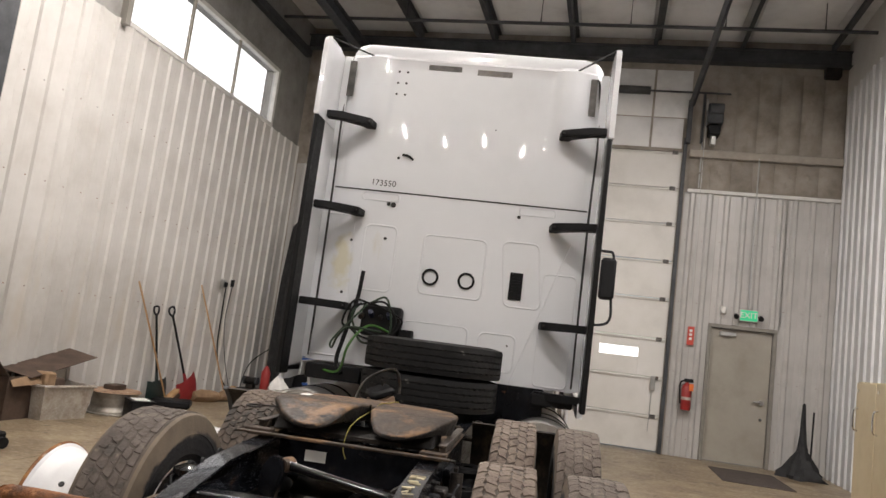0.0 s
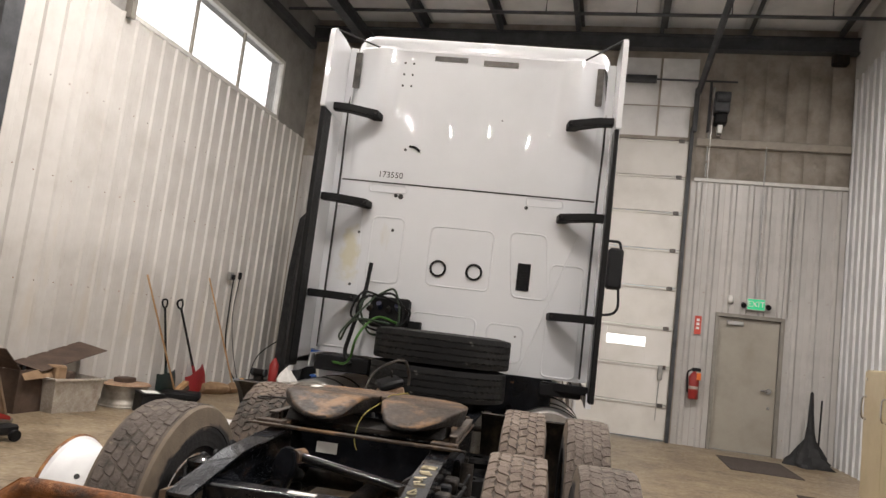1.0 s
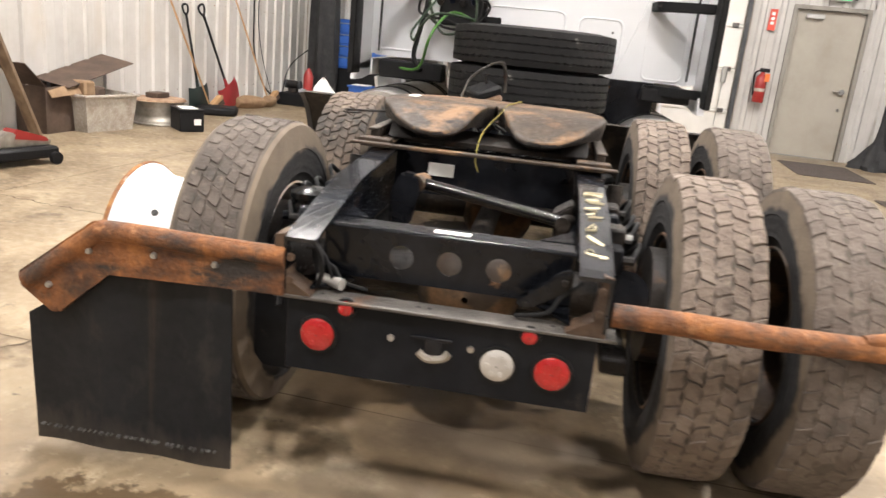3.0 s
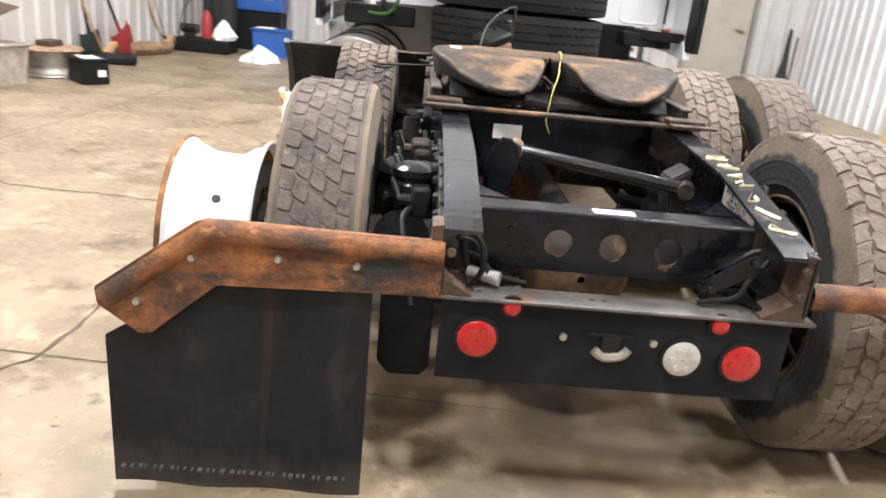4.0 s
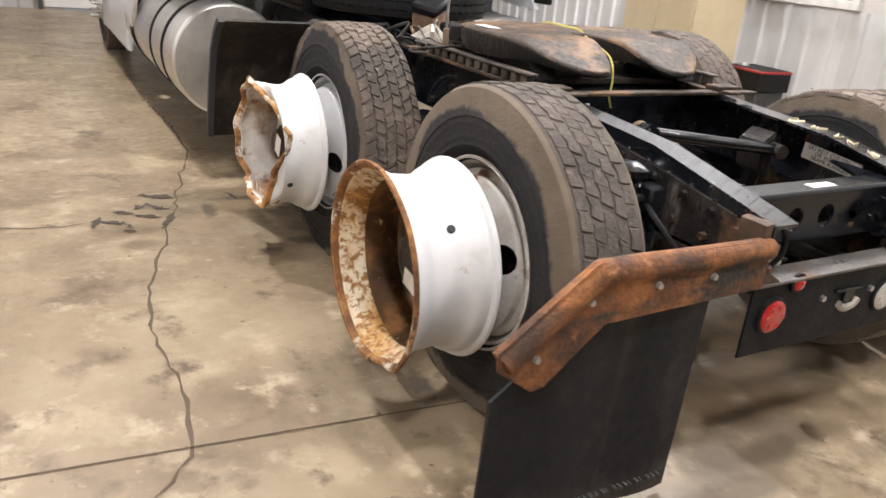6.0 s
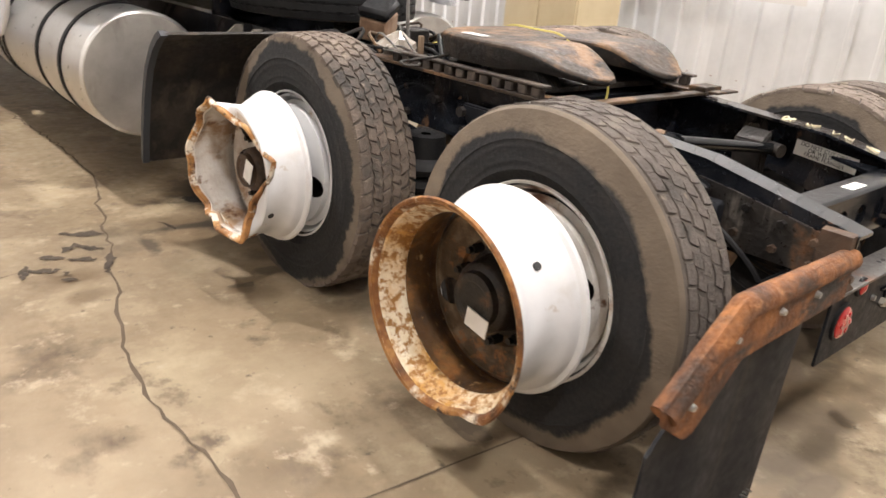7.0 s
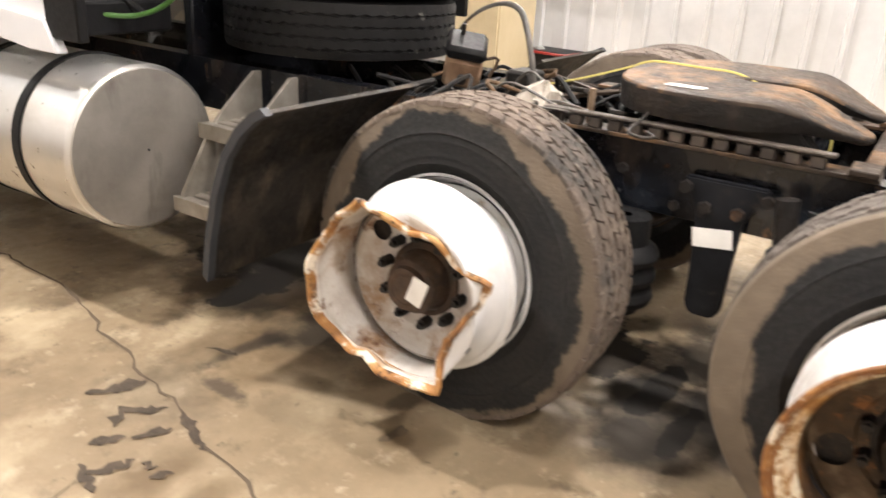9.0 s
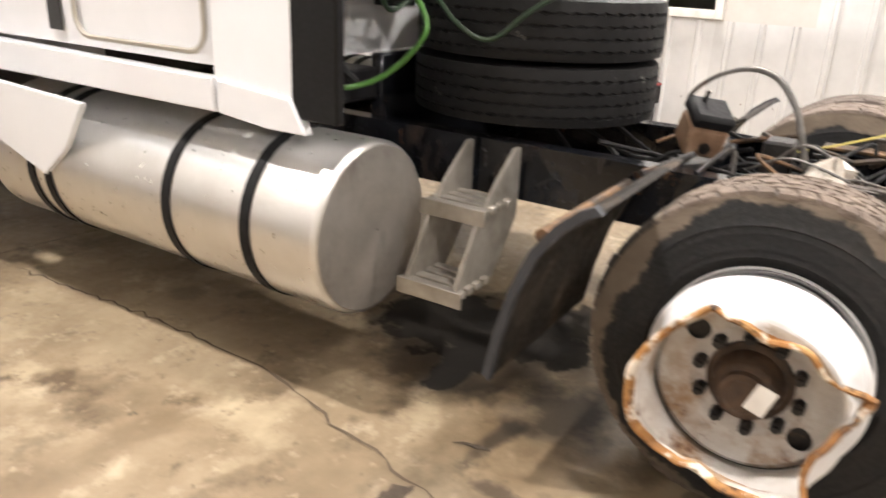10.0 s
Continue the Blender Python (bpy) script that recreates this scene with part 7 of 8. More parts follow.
for i, (a, b) in enumerate(OW):
    win = thing("window_2", BUILDING, "white framed office window", "window")
    win["kind"] = "structure"
    bm = bm_new()
    for v in (a, b):
        box(bm, (RIGHT - 0.05, v - 0.06, OW_Z0 - 0.06), (RIGHT + T, v + 0.02 if v == b else v + 0.03, OW_Z1 + 0.06), 0.004)
    for z in (OW_Z0, OW_Z1):
        box(bm, (RIGHT - 0.052, a + 0.03, z - 0.06), (RIGHT + T, b - 0.06, z + 0.02), 0.004)
    part("window_frame", bm, TRIM, win)
    part("pane", box(bm_new(), (RIGHT + 0.1, a + 0.02, OW_Z0 + 0.01), (RIGHT + 0.106, b - 0.05, OW_Z1 - 0.05)), GLASS, win)
    part("mullion", box(bm_new(), (RIGHT + 0.07, (a + b) / 2 - 0.02, OW_Z0 + 0.02), (RIGHT + 0.13, (a + b) / 2 + 0.02, OW_Z1 - 0.06)), TRIM, win)


# ---- things along the side wall under the strip window ----
WALL_U = LEFT + 0.06
tote = thing("storage_tote", at(-5.07, 5.21, 0, 80) @ Matrix.Scale(1.1, 4), "cloudy plastic tote filled with scrap", "tote")
bm = bm_new()
lo = [(-0.30, -0.21), (0.30, -0.21), (0.30, 0.21), (-0.30, 0.21)]
for sc, flip, z0 in ((1.0, 1, 0.0), (0.97, -1, 0.012)):
    a = [bm.verts.new((x * 0.9 * sc, y * 0.9 * sc, z0)) for x, y in lo]
    b = [bm.verts.new((x * 1.03 * sc, y * 1.05 * sc, 0.34)) for x, y in lo]
    bm.faces.new(a)
    for k in range(4):
        bm.faces.new((a[k], a[(k + 1) % 4], b[(k + 1) % 4], b[k]))
part("bin", bm, TOTE, tote)
bm = bm_new()
for p, q in (((-0.33, -0.24), (0.33, -0.215)), ((-0.33, 0.215), (0.33, 0.24)), ((-0.33, -0.215), (-0.305, 0.215)), ((0.305, -0.215), (0.33, 0.215))):
    box(bm, (p[0], p[1], 0.325), (q[0], q[1], 0.35), 0.004)
part("rim", bm, TOTE, tote)
part("scrap_carton", box(bm_new(), (-0.10, -0.13, 0.05), (0.02, 0.14, 0.41), 0.02), CARD_DARK, tote)
part("scrap_carton", box(bm_new(), (-0.24, -0.14, 0.1), (-0.11, 0.15, 0.47), 0.02), CARD, tote, "brown scrap carton inside")
carton = thing("cardboard_carton", at(-5.26, 4.80, 0, 2), "open brown cardboard carton with raised dark flaps", "carton")
part("carton_side", box(bm_new(), (-0.17, -0.3, 0.0), (-0.162, 0.34, 0.46)), CARD_DARK, carton)
part("carton_side", box(bm_new(), (0.162, -0.3, 0.0), (0.17, 0.34, 0.46)), CARD_DARK, carton)
part("carton_side", box(bm_new(), (-0.16, 0.332, 0.0), (0.16, 0.34, 0.46)), CARD_DARK, carton)
part("carton_side", box(bm_new(), (-0.16, -0.3, 0.0), (0.16, -0.292, 0.46)), CARD_DARK, carton)
part("carton_base", box(bm_new(), (-0.16, -0.29, 0.002), (0.16, 0.33, 0.012)), CARD, carton)
part("flap", box(bm_new(), (-0.17, -0.34, 0.0), (0.24, 0.72, 0.008), m=pose(0, 0.30, 0.555, 13, 9, 0)), CARD_DARK, carton, "raised dark flap")
part("flap", box(bm_new(), (0.0, -0.3, 0.0), (0.11, 0.3, 0.008), m=pose(0.17, 0.03, 0.462, 0, 52, 0) @ pose(0, 0, 0, 6)), CARD, carton, "drooping pale flap")
part("flap", box(bm_new(), (-0.17, -0.34, 0.0), (0.17, 0.0, 0.008), m=pose(0, -0.296, 0.465, -40, 0, 0)), CARD_DARK, carton, "hanging flap")
bd = bm_new()
box(bd, (-0.05, -0.02, 0), (0.05, 0.02, 1.35), 0.004, pose(0, 0, 0, 30, 0, 0))
solid("plank", bd, OLD_WOOD, at(-5.0, 4.28, 0.012, 10), "worn wooden plank leaning by the carton", "plank")

wr = thing("loose_wheel", at(-4.94, 6.14, 0), "rusty truck wheel lying flat on the floor", "wheel")
part("barrel", barrel(bm_new(), 0.27, 0.0), ALU, wr, "scuffed silver barrel", pose(0, 0, 0.006, 0, 90, 0))
part("lid", lathe(bm_new(), [(0.274, 0.002), (0.30, 0.10), (0.305, 0.22), (0.295, 0.30), (0.274, 0.318), (0.270, 0.30), (0.272, 0.002)], 40), LID_RUST, wr, "flat rusty lid", pose(0, 0, 0, 0, -90, 0))
part("block", box(bm_new(), (-0.09, -0.13, 0.298), (0.07, 0.12, 0.36), 0.008), CARD_DARK, wr)
bt = thing("battery", at(-4.43, 5.93, 0, 48) @ Matrix.Scale(1.12, 4), "black vehicle battery with a white label", "battery")
part("case", box(bm_new(), (-0.12, -0.17, 0), (0.12, 0.17, 0.2), 0.008), PLASTIC, bt)
part("lid", box(bm_new(), (-0.125, -0.175, 0.2), (0.125, 0.175, 0.225), 0.006), PLASTIC, bt)
part("paper_label", box(bm_new(), (0.02, -0.1715, 0.07), (0.09, -0.1705, 0.13)), PAPER, bt)
part("paper_label", box(bm_new(), (-0.08, -0.12, 0.2255), (0.08, 0.12, 0.227)), PAPER, bt)
solid("drain_pan", box(bm_new(), (-0.28, -0.2, 0), (0.28, 0.2, 0.11), 0.03), PLASTIC, at(-5.0, 7.55, 0, 25), "flat black drain pan", "drain pan")


def leaning(name, u, v, length, lean_u, lean_v, label, kind):
    """A pose for a tool that stands at (u, v) and leans on the wall: local z runs up its handle."""
    foot = BUILDING @ Vector((u, v, 0.0))
    topp = BUILDING @ Vector((u + lean_u, v + lean_v, math.sqrt(length ** 2 - lean_u ** 2 - lean_v ** 2)))
    zz = (topp - foot).normalized()
    xx = BUILDING.to_3x3() @ Vector((1, 0, 0))
    xx = (xx - zz * xx.dot(zz)).normalized()
    m = Matrix.Translation(foot) @ Matrix((xx, zz.cross(xx), zz)).transposed().to_4x4()
    return thing(name, m, label, kind, "tools on the wall")


def shovel(u, v, lean_v, blade_mat, label):
    s = leaning("snow_shovel", u, v, 1.42, WALL_U - u + 0.02, lean_v, label, "shovel")
    part("shaft", rod(bm_new(), (0, 0, 0.36), (0, 0, 1.30), 0.017, seg=10), PLASTIC, s, "black shaft")
    bm = bm_new()
    tube(bm, [(0, 0, 1.28), (0, -0.055, 1.34), (0, -0.05, 1.41), (0, 0.05, 1.41), (0, 0.055, 1.34), (0, 0, 1.28)], 0.014, 8, 4)
    part("grip", bm, PLASTIC, s, "black D grip")
    bm = bm_new()
    rows = []
    for d in (0, 0.006):
        for k in range(7):
            z = 0.02 + 0.33 * k / 6
            w = 0.25 - 0.03 * (k / 6) ** 3
            rows.append([bm.verts.new((0.055 * (1 - ((q - 3) / 3) ** 2) * 0.6 - 0.05 * (1 - k / 6) ** 2 + d, w * (q - 3) / 3, z + (0.02 if abs(q - 3) == 3 and k == 6 else 0))) for q in range(7)])
    for base in (0, 7):
        for a, b in zip(rows[base:base + 6], rows[base + 1:base + 7]):
            for q in range(6):
                bm.faces.new((a[q], a[q + 1], b[q + 1], b[q]))
    bmesh.ops.bevel(bm, geom=[], offset=0.001)
    part("blade", bm, blade_mat, s, "scoop blade")
    part("socket", rod(bm_new(), (0.0, 0, 0.24), (0, 0, 0.44), 0.03, 0.02, 10), blade_mat, s)
    return s


shovel(-5.22, 7.55, -0.19, GREEN_PLASTIC, "snow shovel with dark green blade and black D handle")
red_shovel = shovel(-5.20, 8.40, -0.58, RED_PLASTIC, "snow shovel with red blade and black D handle")
red_shovel.matrix_world = red_shovel.matrix_world @ Matrix.Scale(1.1, 4)


def broom(u, v, lean_v, length, label):
    b = leaning("push_broom", u, v, length, WALL_U - u + 0.02, lean_v, label, "broom")
    part("handle", rod(bm_new(), (0, 0, 0.08), (0, 0, length), 0.0135, seg=10), WOOD, b, "orange-brown wooden handle")
    part("head", box(bm_new(), (-0.05, -0.3, 0.05), (0.05, 0.3, 0.11), 0.012), WOOD, b, "wooden head")
    part("bristles", box(bm_new(), (-0.045, -0.29, -0.03), (0.045, 0.29, 0.05), 0.01), CARD_DARK, b, "worn brown bristles")


broom(-5.15, 7.70, -0.85, 1.92, "push broom with worn wooden handle leaning on the wall")
broom(-5.12, 9.40, -0.92, 2.06, "push broom with worn wooden handle leaning on the wall")
outlet = thing("wall_outlet", at(LEFT + 0.05, 9.15, 1.92), "small outlet box with black cords hanging down", "outlet")
part("outlet_box", box(bm_new(), (0.0, -0.06, -0.07), (0.06, 0.06, 0.07), 0.005), ZINC, outlet)
part("plug", box(bm_new(), (0.06, -0.03, -0.05), (0.11, 0.02, 0.03), 0.006), PLASTIC, outlet)
part("plug", box(bm_new(), (0.01, 0.28, -0.02), (0.06, 0.33, 0.10), 0.006), PLASTIC, outlet)
part("cord", tube(bm_new(), [(0.09, 0, -0.04), (0.08, 0.02, -0.5), (0.06, 0.1, -1.1), (0.12, 0.3, -1.6), (0.25, 0.55, -1.86)], 0.012), RUBBER_BLACK, outlet)
part("cord", tube(bm_new(), [(0.04, 0.3, -0.02), (0.04, 0.24, -0.6), (0.05, 0.4, -1.2), (0.15, 0.6, -1.85)], 0.007), RUBBER_BLACK, outlet)
part("cord", tube(bm_new(), [(0.3, 0.6, -1.85), (0.3, 0.9, -1.3), (0.5, 1.6, -0.9), (0.6, 2.0, -0.7)], 0.010), RUBBER_BLACK, outlet)
# corner clutter beside the cab
jack = thing("floor_jack", at(-4.22, 3.15, 0, 80), "low black and red floor jack", "floor jack")
part("chassis", box(bm_new(), (-0.4, -0.16, 0.05), (0.3, 0.16, 0.14), 0.02), PLASTIC, jack)
part("lift_arm", prism(bm_new(), [(-0.3, 0.14), (0.28, 0.14), (0.30, 0.18), (-0.1, 0.27)], "y", -0.07, 0.07, 0.01), ALU, jack)
part("cover", prism(bm_new(), [(-0.05, 0.20), (0.26, 0.16), (0.26, 0.20), (-0.02, 0.285)], "y", -0.078, 0.078, 0.01), RED_PAINT, jack, "red side cover")
for sx in (-0.32, 0.24):
    for sy in (-0.18, 0.18):
        part("caster", rod(bm_new(), (sx, sy - 0.02, 0.05), (sx, sy + 0.02, 0.05), 0.05, seg=14), PLASTIC, jack)
bc = thing("blue_bin", at(-3.80, 10.3, 0), "blue plastic bin on the floor with a pale sheet on top", "bin")
bm = bm_new()
lo, hi = [(-0.27, -0.2), (0.27, -0.2), (0.27, 0.2), (-0.27, 0.2)], 0.40
for sc, z0 in ((1.0, 0.0), (0.95, 0.012)):
    va = [bm.verts.new((x * sc * 0.9, y * sc * 0.9, z0)) for x, y in lo]
    vb = [bm.verts.new((x * sc, y * sc, hi)) for x, y in lo]
    bm.faces.new(va)
    for k in range(4):
        bm.faces.new((va[k], va[(k + 1) % 4], vb[(k + 1) % 4], vb[k]))
part("bin_body", bm, BLUE_PLASTIC, bc)
bm = bm_new()
for p, q in (((-0.29, -0.22), (0.29, -0.195)), ((-0.29, 0.195), (0.29, 0.22)), ((-0.29, -0.195), (-0.265, 0.195)), ((0.265, -0.195), (0.29, 0.195))):
    box(bm, (p[0], p[1], 0.385), (q[0], q[1], 0.41), 0.004)
part("bin_rim", bm, BLUE_PLASTIC, bc)
part("pale_sheet", box(bm_new(), (-0.25, -0.12, 0.412), (0.02, 0.16, 0.424), 0.003), PAPER, bc)
ch = thing("tool_chest", at(-4.28, 11.08, 0), "blue steel tool chest with drawers on a dark stand", "tool chest")
part("chest_body", box(bm_new(), (-0.45, -0.2, 0.63), (0.45, 0.2, 1.46), 0.01), BLUE_PLASTIC, ch)
part("stand", box(bm_new(), (-0.43, -0.17, 0.0), (0.43, 0.18, 0.628), 0.01), PLASTIC, ch, "dark open stand")
for k in range(4):
    dr = part("drawer", box(bm_new(), (-0.42, -0.214, 0.67 + 0.19 * k), (0.42, -0.2005, 0.84 + 0.19 * k), 0.004), BLUE_PLASTIC, ch)
    part("drawer_pull", box(bm_new(), (-0.3, -0.228, 0.81 + 0.19 * k), (0.3, -0.2145, 0.825 + 0.19 * k), 0.003), ZINC, dr)
dk = thing("hanging_cover", at(-4.75, 10.6, 0), "dark fabric cover hanging by the corner", "cover")
part("cloth", lathe(bm_new(), [(0, 0.2), (0.4, 0.24), (1.2, 0.22), (2.2, 0.2), (3.2, 0.15), (3.4, 0.02)], 24, lambda a, r, an, j: (a, r * (1 + 0.2 * math.sin(6 * an + j * 0.6)))), FABRIC_BLACK, dk, "", pose(0, 0, 0, 0, -90, 0))
rc = thing("red_gas_bottle", at(-4.72, 9.95, 0.20), "small red gas bottle on a low parts crate", "bottle")
part("bottle", lathe(bm_new(), [(0, 0.01), (0, 0.08), (0.3, 0.08), (0.36, 0.05), (0.4, 0.03), (0.42, 0.005)], 20), RED_PAINT, rc, "", pose(0, 0, 0, 0, -90, 0))
solid("crate", box(bm_new(), (-0.42, -0.25, 0), (0.42, 0.25, 0.198), 0.015), PLASTIC, at(-4.75, 9.98, 0), "low dark plastic crate of parts", "crate")
gr = thing("bench_grinder", at(-4.98, 9.95, 0.2), "small dark bench grinder on the crate", "grinder")
part("motor", rod(bm_new(), (-0.09, 0, 0.13), (0.09, 0, 0.13), 0.065, seg=18), GREASY, gr)
part("base", box(bm_new(), (-0.07, -0.06, 0), (0.07, 0.06, 0.07), 0.008), GREASY, gr)
for sx in (-1, 1):
    part("grinding_wheel", rod(bm_new(), (sx * 0.10, 0, 0.13), (sx * 0.13, 0, 0.13), 0.07, seg=18), STEEL_DARK, gr)
solid("plastic_bag", lathe(bm_new(), [(0, 0.15), (0.06, 0.17), (0.14, 0.12), (0.22, 0.06), (0.27, 0.015)], 16, lambda a, r, an, j: (a * (1 + 0.12 * math.sin(3 * an)), r * (1 + 0.22 * math.sin(5 * an + j)))), PAPER, at(-4.46, 9.95, 0.2) @ pose(0, 0, 0, 0, -90, 0), "crumpled white plastic bag on the crate", "bag")
for i, (u, v, rz, sc) in enumerate(((-5.12, 8.72, 70, 1.0), (-5.05, 9.2, 95, 0.85))):
    solid("brown_sack", lathe(bm_new(), [(-0.27, 0.01), (-0.25, 0.07), (-0.1, 0.10), (0.1, 0.095), (0.24, 0.075), (0.27, 0.01)], 16, lambda a, r, an, j: (a * sc, max(r * sc * (1 + 0.12 * math.sin(4 * an + j)), 0.004))), CARD, at(u, v, 0.085, rz), "flat brown paper sack on the floor", "sack", "brown sacks")
solid("crumpled_paper", lathe(bm_new(), [(0, 0.24), (0.08, 0.2), (0.16, 0.1), (0.2, 0.01)], 14, lambda a, r, an, j: (a * (1 + 0.25 * math.sin(3 * an)), r * (1 + 0.3 * math.sin(4 * an + j)))), PAPER, at(-3.7, 9.3, 0) @ pose(0, 0, 0, 0, -90, 0), "heap of crumpled white paper", "paper")


# ---- shop lamps ----
first = None
for u, v, watts in LAMPS:
    if first is None:
        first = thing("shop_lamp", at(u, v, LAMP_Z), "white high-bay strip lamp hung under the roof", "lamp", "shop lamps")
        part("housing", prism(bm_new(), [(-0.08, 0.0), (-0.08, 0.02), (-0.05, 0.08), (0.05, 0.08), (0.08, 0.02), (0.08, 0.0)], "y", -0.62, 0.62, 0.003), TRIM, first)
        part("tube_lamp", rod(bm_new(), (-0.014, -0.57, -0.018), (-0.014, 0.57, -0.018), 0.009, seg=10), LAMP_GLOW, first)
        part("tube_lamp", rod(bm_new(), (0.014, -0.57, -0.018), (0.014, 0.57, -0.018), 0.009, seg=10), LAMP_GLOW, first)
        part("hanger_wire", rod(bm_new(), (0, 0, 0.08), (0, 0, ROOF - LAMP_Z - 0.02), 0.005, seg=6), ZINC, first)
    else:
        copy_thing(first, at(u, v, LAMP_Z))


# ---- wall panels and floor joints ----
def panel_mesh(width, height, ribs, skin=PANEL, rib=0.034, minor=(0.09, 0.14)):
    """A ribbed steel sheet: x is out of the wall, y along it, z up."""
    bm = bm_new()
    pts = [(0.004, 0.0)]
    pitch = width / ribs
    for k in range(ribs):
        c = pitch * (k + 0.5)
        pts += [(0.004, c - rib), (0.034, c - rib * 0.47), (0.034, c + rib * 0.47), (0.004, c + rib)]
        for d in minor:
            if c + d + 0.02 < pitch * (k + 1) + 0.02:
                pts += [(0.004, c + d - 0.012), (0.0055, c + d), (0.004, c + d + 0.012)] if k < ribs - 1 or c + d + 0.012 < width else []
    pts.append((0.004, width - 0.001))
    a = [bm.verts.new((x, y, 0)) for x, y in pts]
    b = [bm.verts.new((x, y, height)) for x, y in pts]
    for i in range(len(pts) - 1):
        bm.faces.new((a[i], a[i + 1], b[i + 1], b[i]))
    # screw heads in rows
    first = len(bm.faces)
    for z in (0.3, 1.43, 2.65, 3.75):
        if z < height - 0.1:
            for k in range(ribs):
                y = pitch * (k + 0.5) - 0.08
                rod(bm, (0.003, y, z), (0.012, y, z), 0.0065, seg=6)
    for f in list(bm.faces)[first:]:
        f.material_index = 1
    me = mesh_of("wall_panel", bm, skin, 20)
    me.materials.append(RUST)
    return me


PW = 0.915
tall, full, mid = panel_mesh(PW, WIN_Z0 - 0.03, 3), panel_mesh(PW, ROOF - 0.95, 3), panel_mesh(PW, 4.62, 3)
v = FAR + 0.157
while v > -4.5:
    v -= PW
    me = tall if v + PW > WIN_V0 - 0.3 else full
    part("wall_panel", me, None, wall_west, "", pose(LEFT, v, 0))
low_w = panel_mesh(PW, OW_Z0 - 0.07, 3, PANEL_COOL)
full_w = panel_mesh(PW, ROOF - 0.95, 3, PANEL_COOL)
high_w = panel_mesh(PW, ROOF - OW_Z1 - 0.1, 3, PANEL_COOL)
v = FAR - 0.02
while v > -4.5:
    v -= PW
    m = pose(RIGHT, v + PW, 0, 0, 0, 180)
    if any(a - 0.1 < v + PW and v < b + 0.1 for a, b in OW):
        part("wall_panel", low_w, None, wall_east, "", m)
        part("wall_panel", high_w, None, wall_east, "", m @ pose(0, 0, OW_Z1 + 0.07))
    else:
        part("wall_panel", full_w, None, wall_east, "", m)
# end wall sheets round the exit door
NARROW = panel_mesh(0.29, 4.62, 1, PANEL_END, 0.058, ())
OVER = panel_mesh(0.29, 4.62 - DR_Z - 0.07, 1, PANEL_END, 0.058, ())
for k in range(2):
    part("wall_panel", NARROW, None, wall_north, "", pose(OD_U1 + 0.1 + 0.295 * k, FAR, 0, 0, 0, -90))
u = DR_U0 - 0.03
for k in range(4):
    part("wall_panel", OVER, None, wall_north, "", pose(u + 0.29 * k, FAR, DR_Z + 0.065, 0, 0, -90))
for k in range(3):
    part("wall_panel", NARROW, None, wall_north, "", pose(DR_U1 + 0.05 + 0.29 * k, FAR, 0, 0, 0, -90))
for k in range(9):
    part("wall_panel", NARROW, None, wall_north, "", pose(LEFT + 0.06 + 0.295 * k, FAR, 0, 0, 0, -90))
# bulging insulation blankets between the battens
for i, (u0, u1, z0, z1) in enumerate([(0.72, 1.42, 6.0, 6.9), (1.46, 2.1, 6.0, 6.9), (0.72, 1.42, 5.42, 5.98), (1.46, 2.0, 5.42, 5.98)] + [(2.16 + 0.36 * k, 2.52 + 0.36 * k, 4.70, 5.24) for k in range(7)] + [(2.18 + 0.36 * k, 2.54 + 0.36 * k, 5.42, 6.9) for k in range(7)]):
    bm = bm_new()
    n = 8
    grid = [[bm.verts.new((u0 + (u1 - u0) * i2 / n, FAR - 0.002 - 0.085 * math.sin(math.pi * i2 / n) ** 0.6 * math.sin(math.pi * j2 / n) ** 0.6 * (0.8 + 0.3 * math.sin(i2 * 1.7 + j2 * 2.3 + i)), z0 + (z1 - z0) * j2 / n)) for i2 in range(n + 1)] for j2 in range(n + 1)]
    for j2 in range(n):
        for i2 in range(n):
            bm.faces.new((grid[j2][i2], grid[j2][i2 + 1], grid[j2 + 1][i2 + 1], grid[j2 + 1][i2]))
    part("insulation_blanket", bm, INSULATION if u0 > 2.1 else ROOF_FACING, wall_north)


def floor_line(pts, width, name, material, jag=0.0, seed=1, z=0.003):
    """A thin dirty line on the floor: a saw joint, or a crack with a jagged course."""
    rnd = random.Random(seed)
    line = []
    for a, b in zip(pts, pts[1:]):
        a, b = Vector((*a, 0)), Vector((*b, 0))
        n = max(1, int((b - a).length / (0.05 if z < 0.0035 else 0.015))) if jag else 1
        side = (b - a).normalized().cross(Vector((0, 0, 1)))
        for k in range(n):
            line.append(a.lerp(b, k / n) + side * (rnd.gauss(0, jag) if jag and k else 0))
    line.append(Vector((*pts[-1], 0)))
    bm = bm_new()
    prev = None
    for i, c in enumerate(line):
        t = (line[min(i + 1, len(line) - 1)] - line[max(i - 1, 0)]).normalized()
        s = t.cross(Vector((0, 0, 1))) * width * (0.5 if not jag else rnd.uniform(0.25, 0.9) * min(1.0, 0.15 + 0.3 * min(i, len(line) - 1 - i)))
        cur = bm.verts.new(c + s + Vector((0, 0, z))), bm.verts.new(c - s + Vector((0, 0, z)))
        if prev:
            bm.faces.new((prev[0], cur[0], cur[1], prev[1]))
        prev = cur
    ob = new(name, mesh_of(name, bm, material))
    ob.matrix_world = Matrix.Identity(4)
    m = floor.matrix_world.inverted()
    ob.parent = floor
    ob.matrix_parent_inverse = m
    return ob


U, V = Vector((math.cos(radians(-5.3)), math.sin(radians(-5.3)))), Vector((-math.sin(radians(-5.3)), math.cos(radians(-5.3))))


def uv(u, v):
    p = U * u + V * v
    return (p.x, p.y)


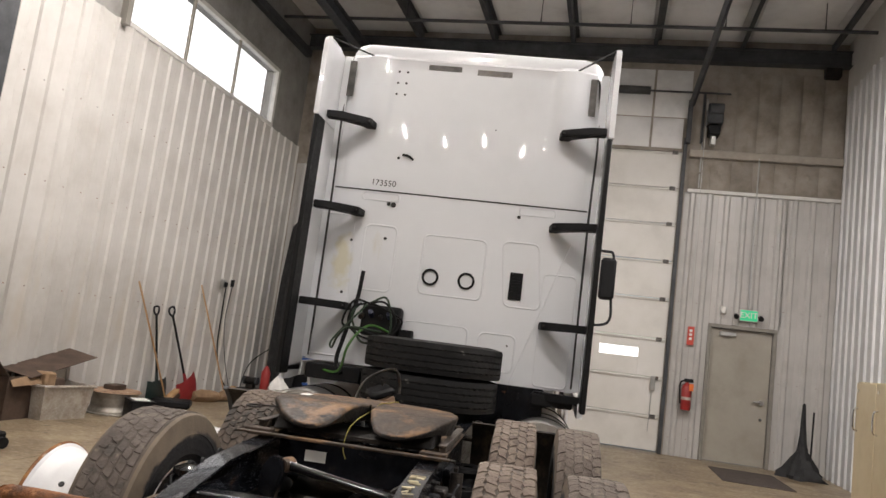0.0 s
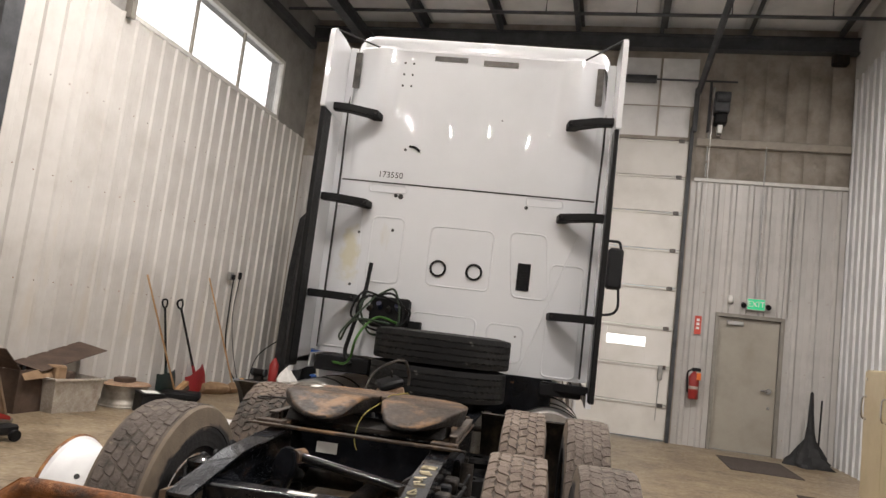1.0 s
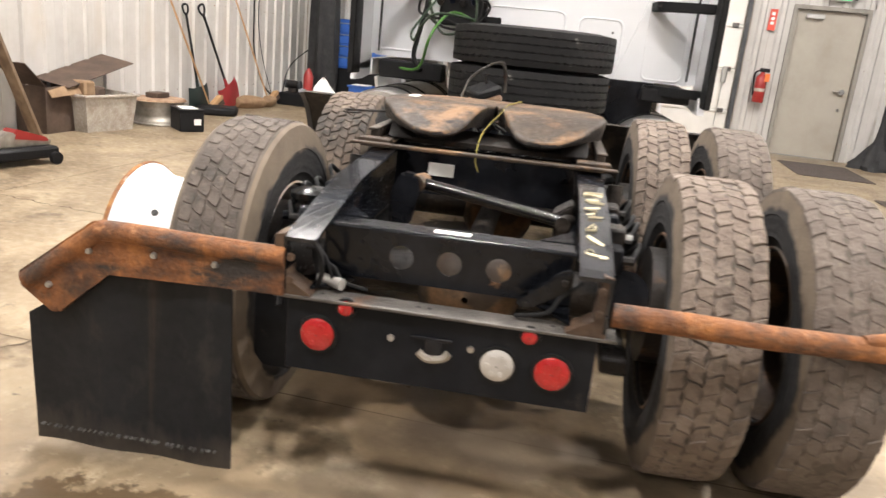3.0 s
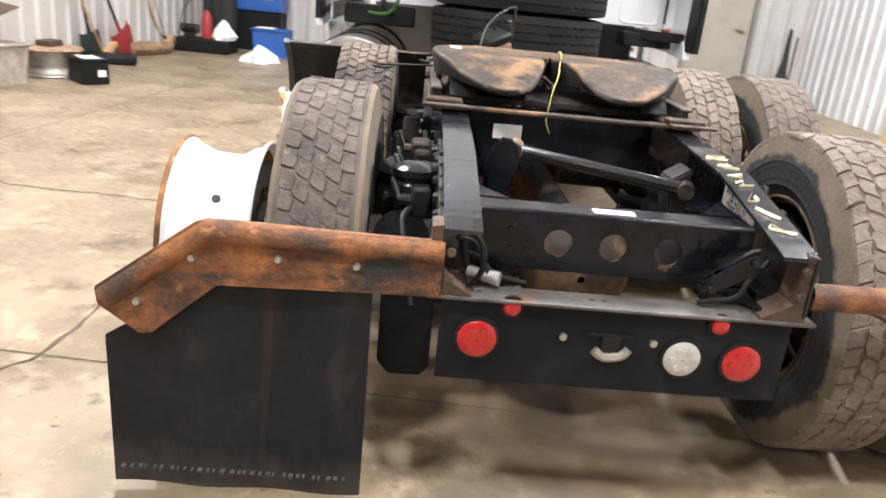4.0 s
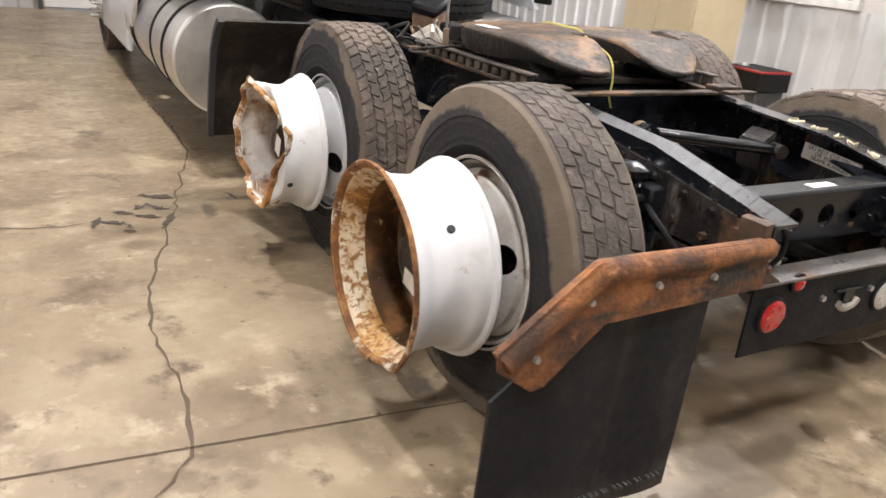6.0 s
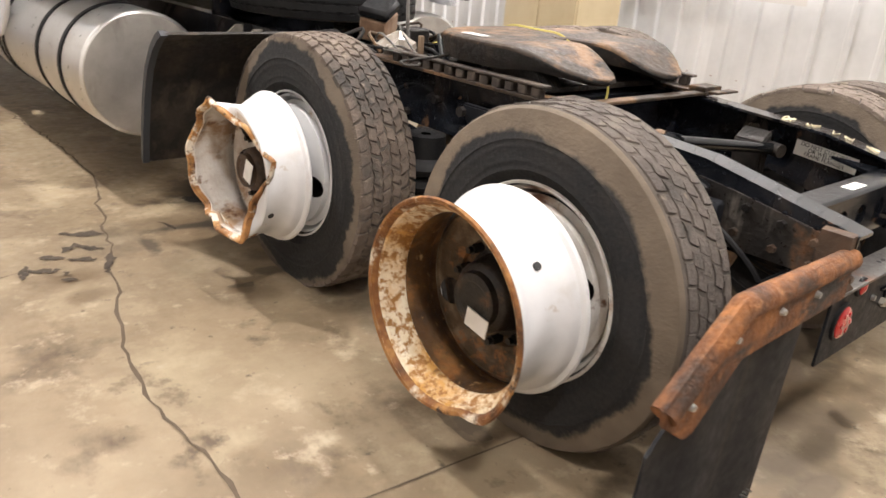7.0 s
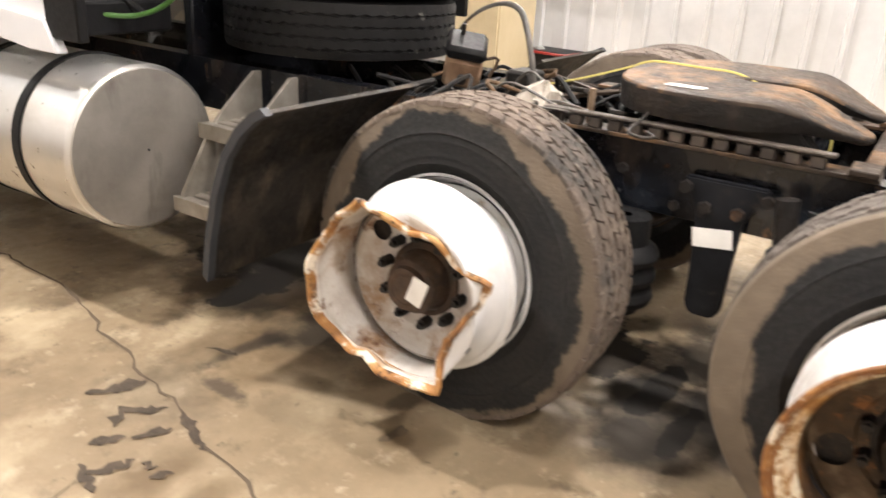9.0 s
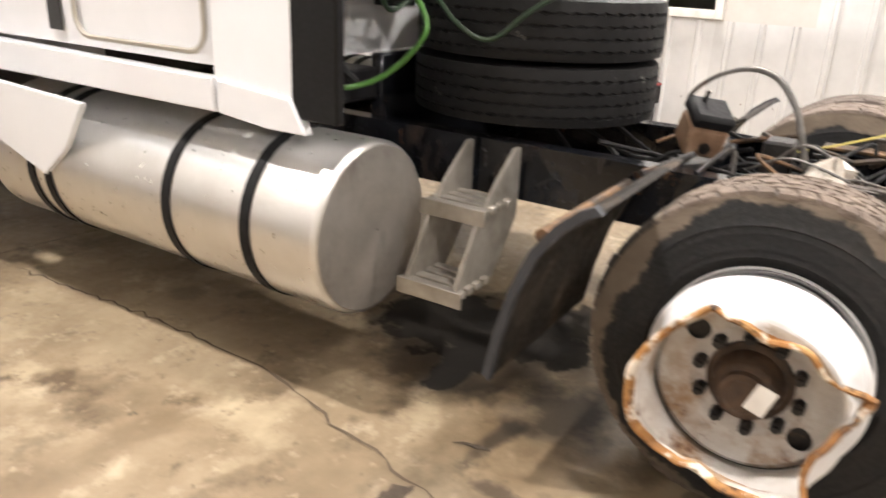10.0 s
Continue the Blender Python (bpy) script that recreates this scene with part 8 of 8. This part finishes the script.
for vv in (0.47, 5.3, -4.4):
    floor_line([uv(LEFT + 0.1, vv), uv(RIGHT - 0.1, vv)], 0.006, "floor_joint", CRACK)
floor_line([uv(-3.6, -6), uv(-3.6, 11)], 0.006, "floor_joint", CRACK)
CRACK_LINE = [(-1.95, 0.28), (-1.70, 0.50), (-1.627, 0.636), (-1.60, 0.95), (-1.62, 1.25), (-1.60, 1.55), (-1.53, 1.85), (-1.48, 2.015), (-1.453, 2.057), (-1.435, 2.152), (-1.425, 2.25), (-1.389, 2.377), (-1.359, 2.438), (-1.32, 2.538),
              (-1.304, 2.645), (-1.303, 2.727), (-1.257, 2.829), (-1.231, 2.945), (-1.221, 3.031), (-1.164, 3.214), (-1.105, 3.446), (-1.081, 3.62), (-1.06, 4.2), (-1.12, 5.2)]
floor_line(CRACK_LINE, 0.009, "floor_crack", CRACK, 0.008, 3)
floor_line([(-1.70, 2.42), (-1.84, 2.386), (-2.12, 2.43), (-2.7, 2.47), (-3.3, 2.6)], 0.008, "floor_crack", CRACK, 0.012, 4)
# spalled scars and drips beside the crack
SCARS = [([(-1.475, 2.765), (-1.403, 2.719), (-1.310, 2.684)], 0.026), ([(-1.525, 2.545), (-1.457, 2.604), (-1.426, 2.564), (-1.365, 2.506)], 0.020), ([(-1.525, 2.462), (-1.473, 2.433), (-1.425, 2.413)], 0.024), ([(-1.615, 2.528), (-1.57, 2.505), (-1.53, 2.480)], 0.026),
         ([(-1.68, 2.470), (-1.704, 2.402), (-1.72, 2.340)], 0.022), ([(-1.70, 2.42), (-1.648, 2.388), (-1.575, 2.370)], 0.018), ([(-1.575, 2.345), (-1.555, 2.300)], 0.015), ([(-1.60, 2.278), (-1.55, 2.242)], 0.026), ([(-1.06, 2.705), (-1.036, 2.661), (-1.027, 2.58)], 0.013),
         ([(-1.35, 2.46), (-1.389, 2.377), (-1.43, 2.25)], 0.016)]
for i, (pts, wide) in enumerate(SCARS):
    floor_line(pts, 1.5 * wide, "floor_scar", SCAR, 0.006, 30 + i, 0.0036 + 0.0004 * (i % 3))


def puddle(x, y, rx, ry, seed, material=STAIN):
    """A thin flat stain of irregular outline on the floor."""
    rnd = random.Random(seed)
    ph = [rnd.uniform(0, 6.28) for _ in range(5)]
    bm = bm_new()
    c = bm.verts.new((x, y, 0.0022))
    ring = []
    for k in range(40):
        a = 2 * math.pi * k / 40
        f = 1 + sum(0.34 / (i + 1) * math.sin((i + 2) * a + ph[i]) for i in range(5))
        ring.append(bm.verts.new((x + rx * f * math.cos(a), y + ry * f * math.sin(a), 0.0022)))
    for k in range(40):
        bm.faces.new((c, ring[k], ring[(k + 1) % 40]))
    ob = new("floor_stain", mesh_of("floor_stain", bm, material))
    ob.parent = floor
    ob.matrix_parent_inverse = floor.matrix_world.inverted()


for i, (x, y, rx, ry) in enumerate([(0.1, 0.02, 0.03, 0.035), (-0.55, -0.25, 0.02, 0.06), (0.3, -0.55, 0.05, 0.03), (-0.965, 0.70, 0.016, 0.075), (-0.93, 0.62, 0.03, 0.02), (-1.04, 1.885, 0.042, 0.024)]):
    puddle(x, y, rx, ry, 20 + i, STAIN)
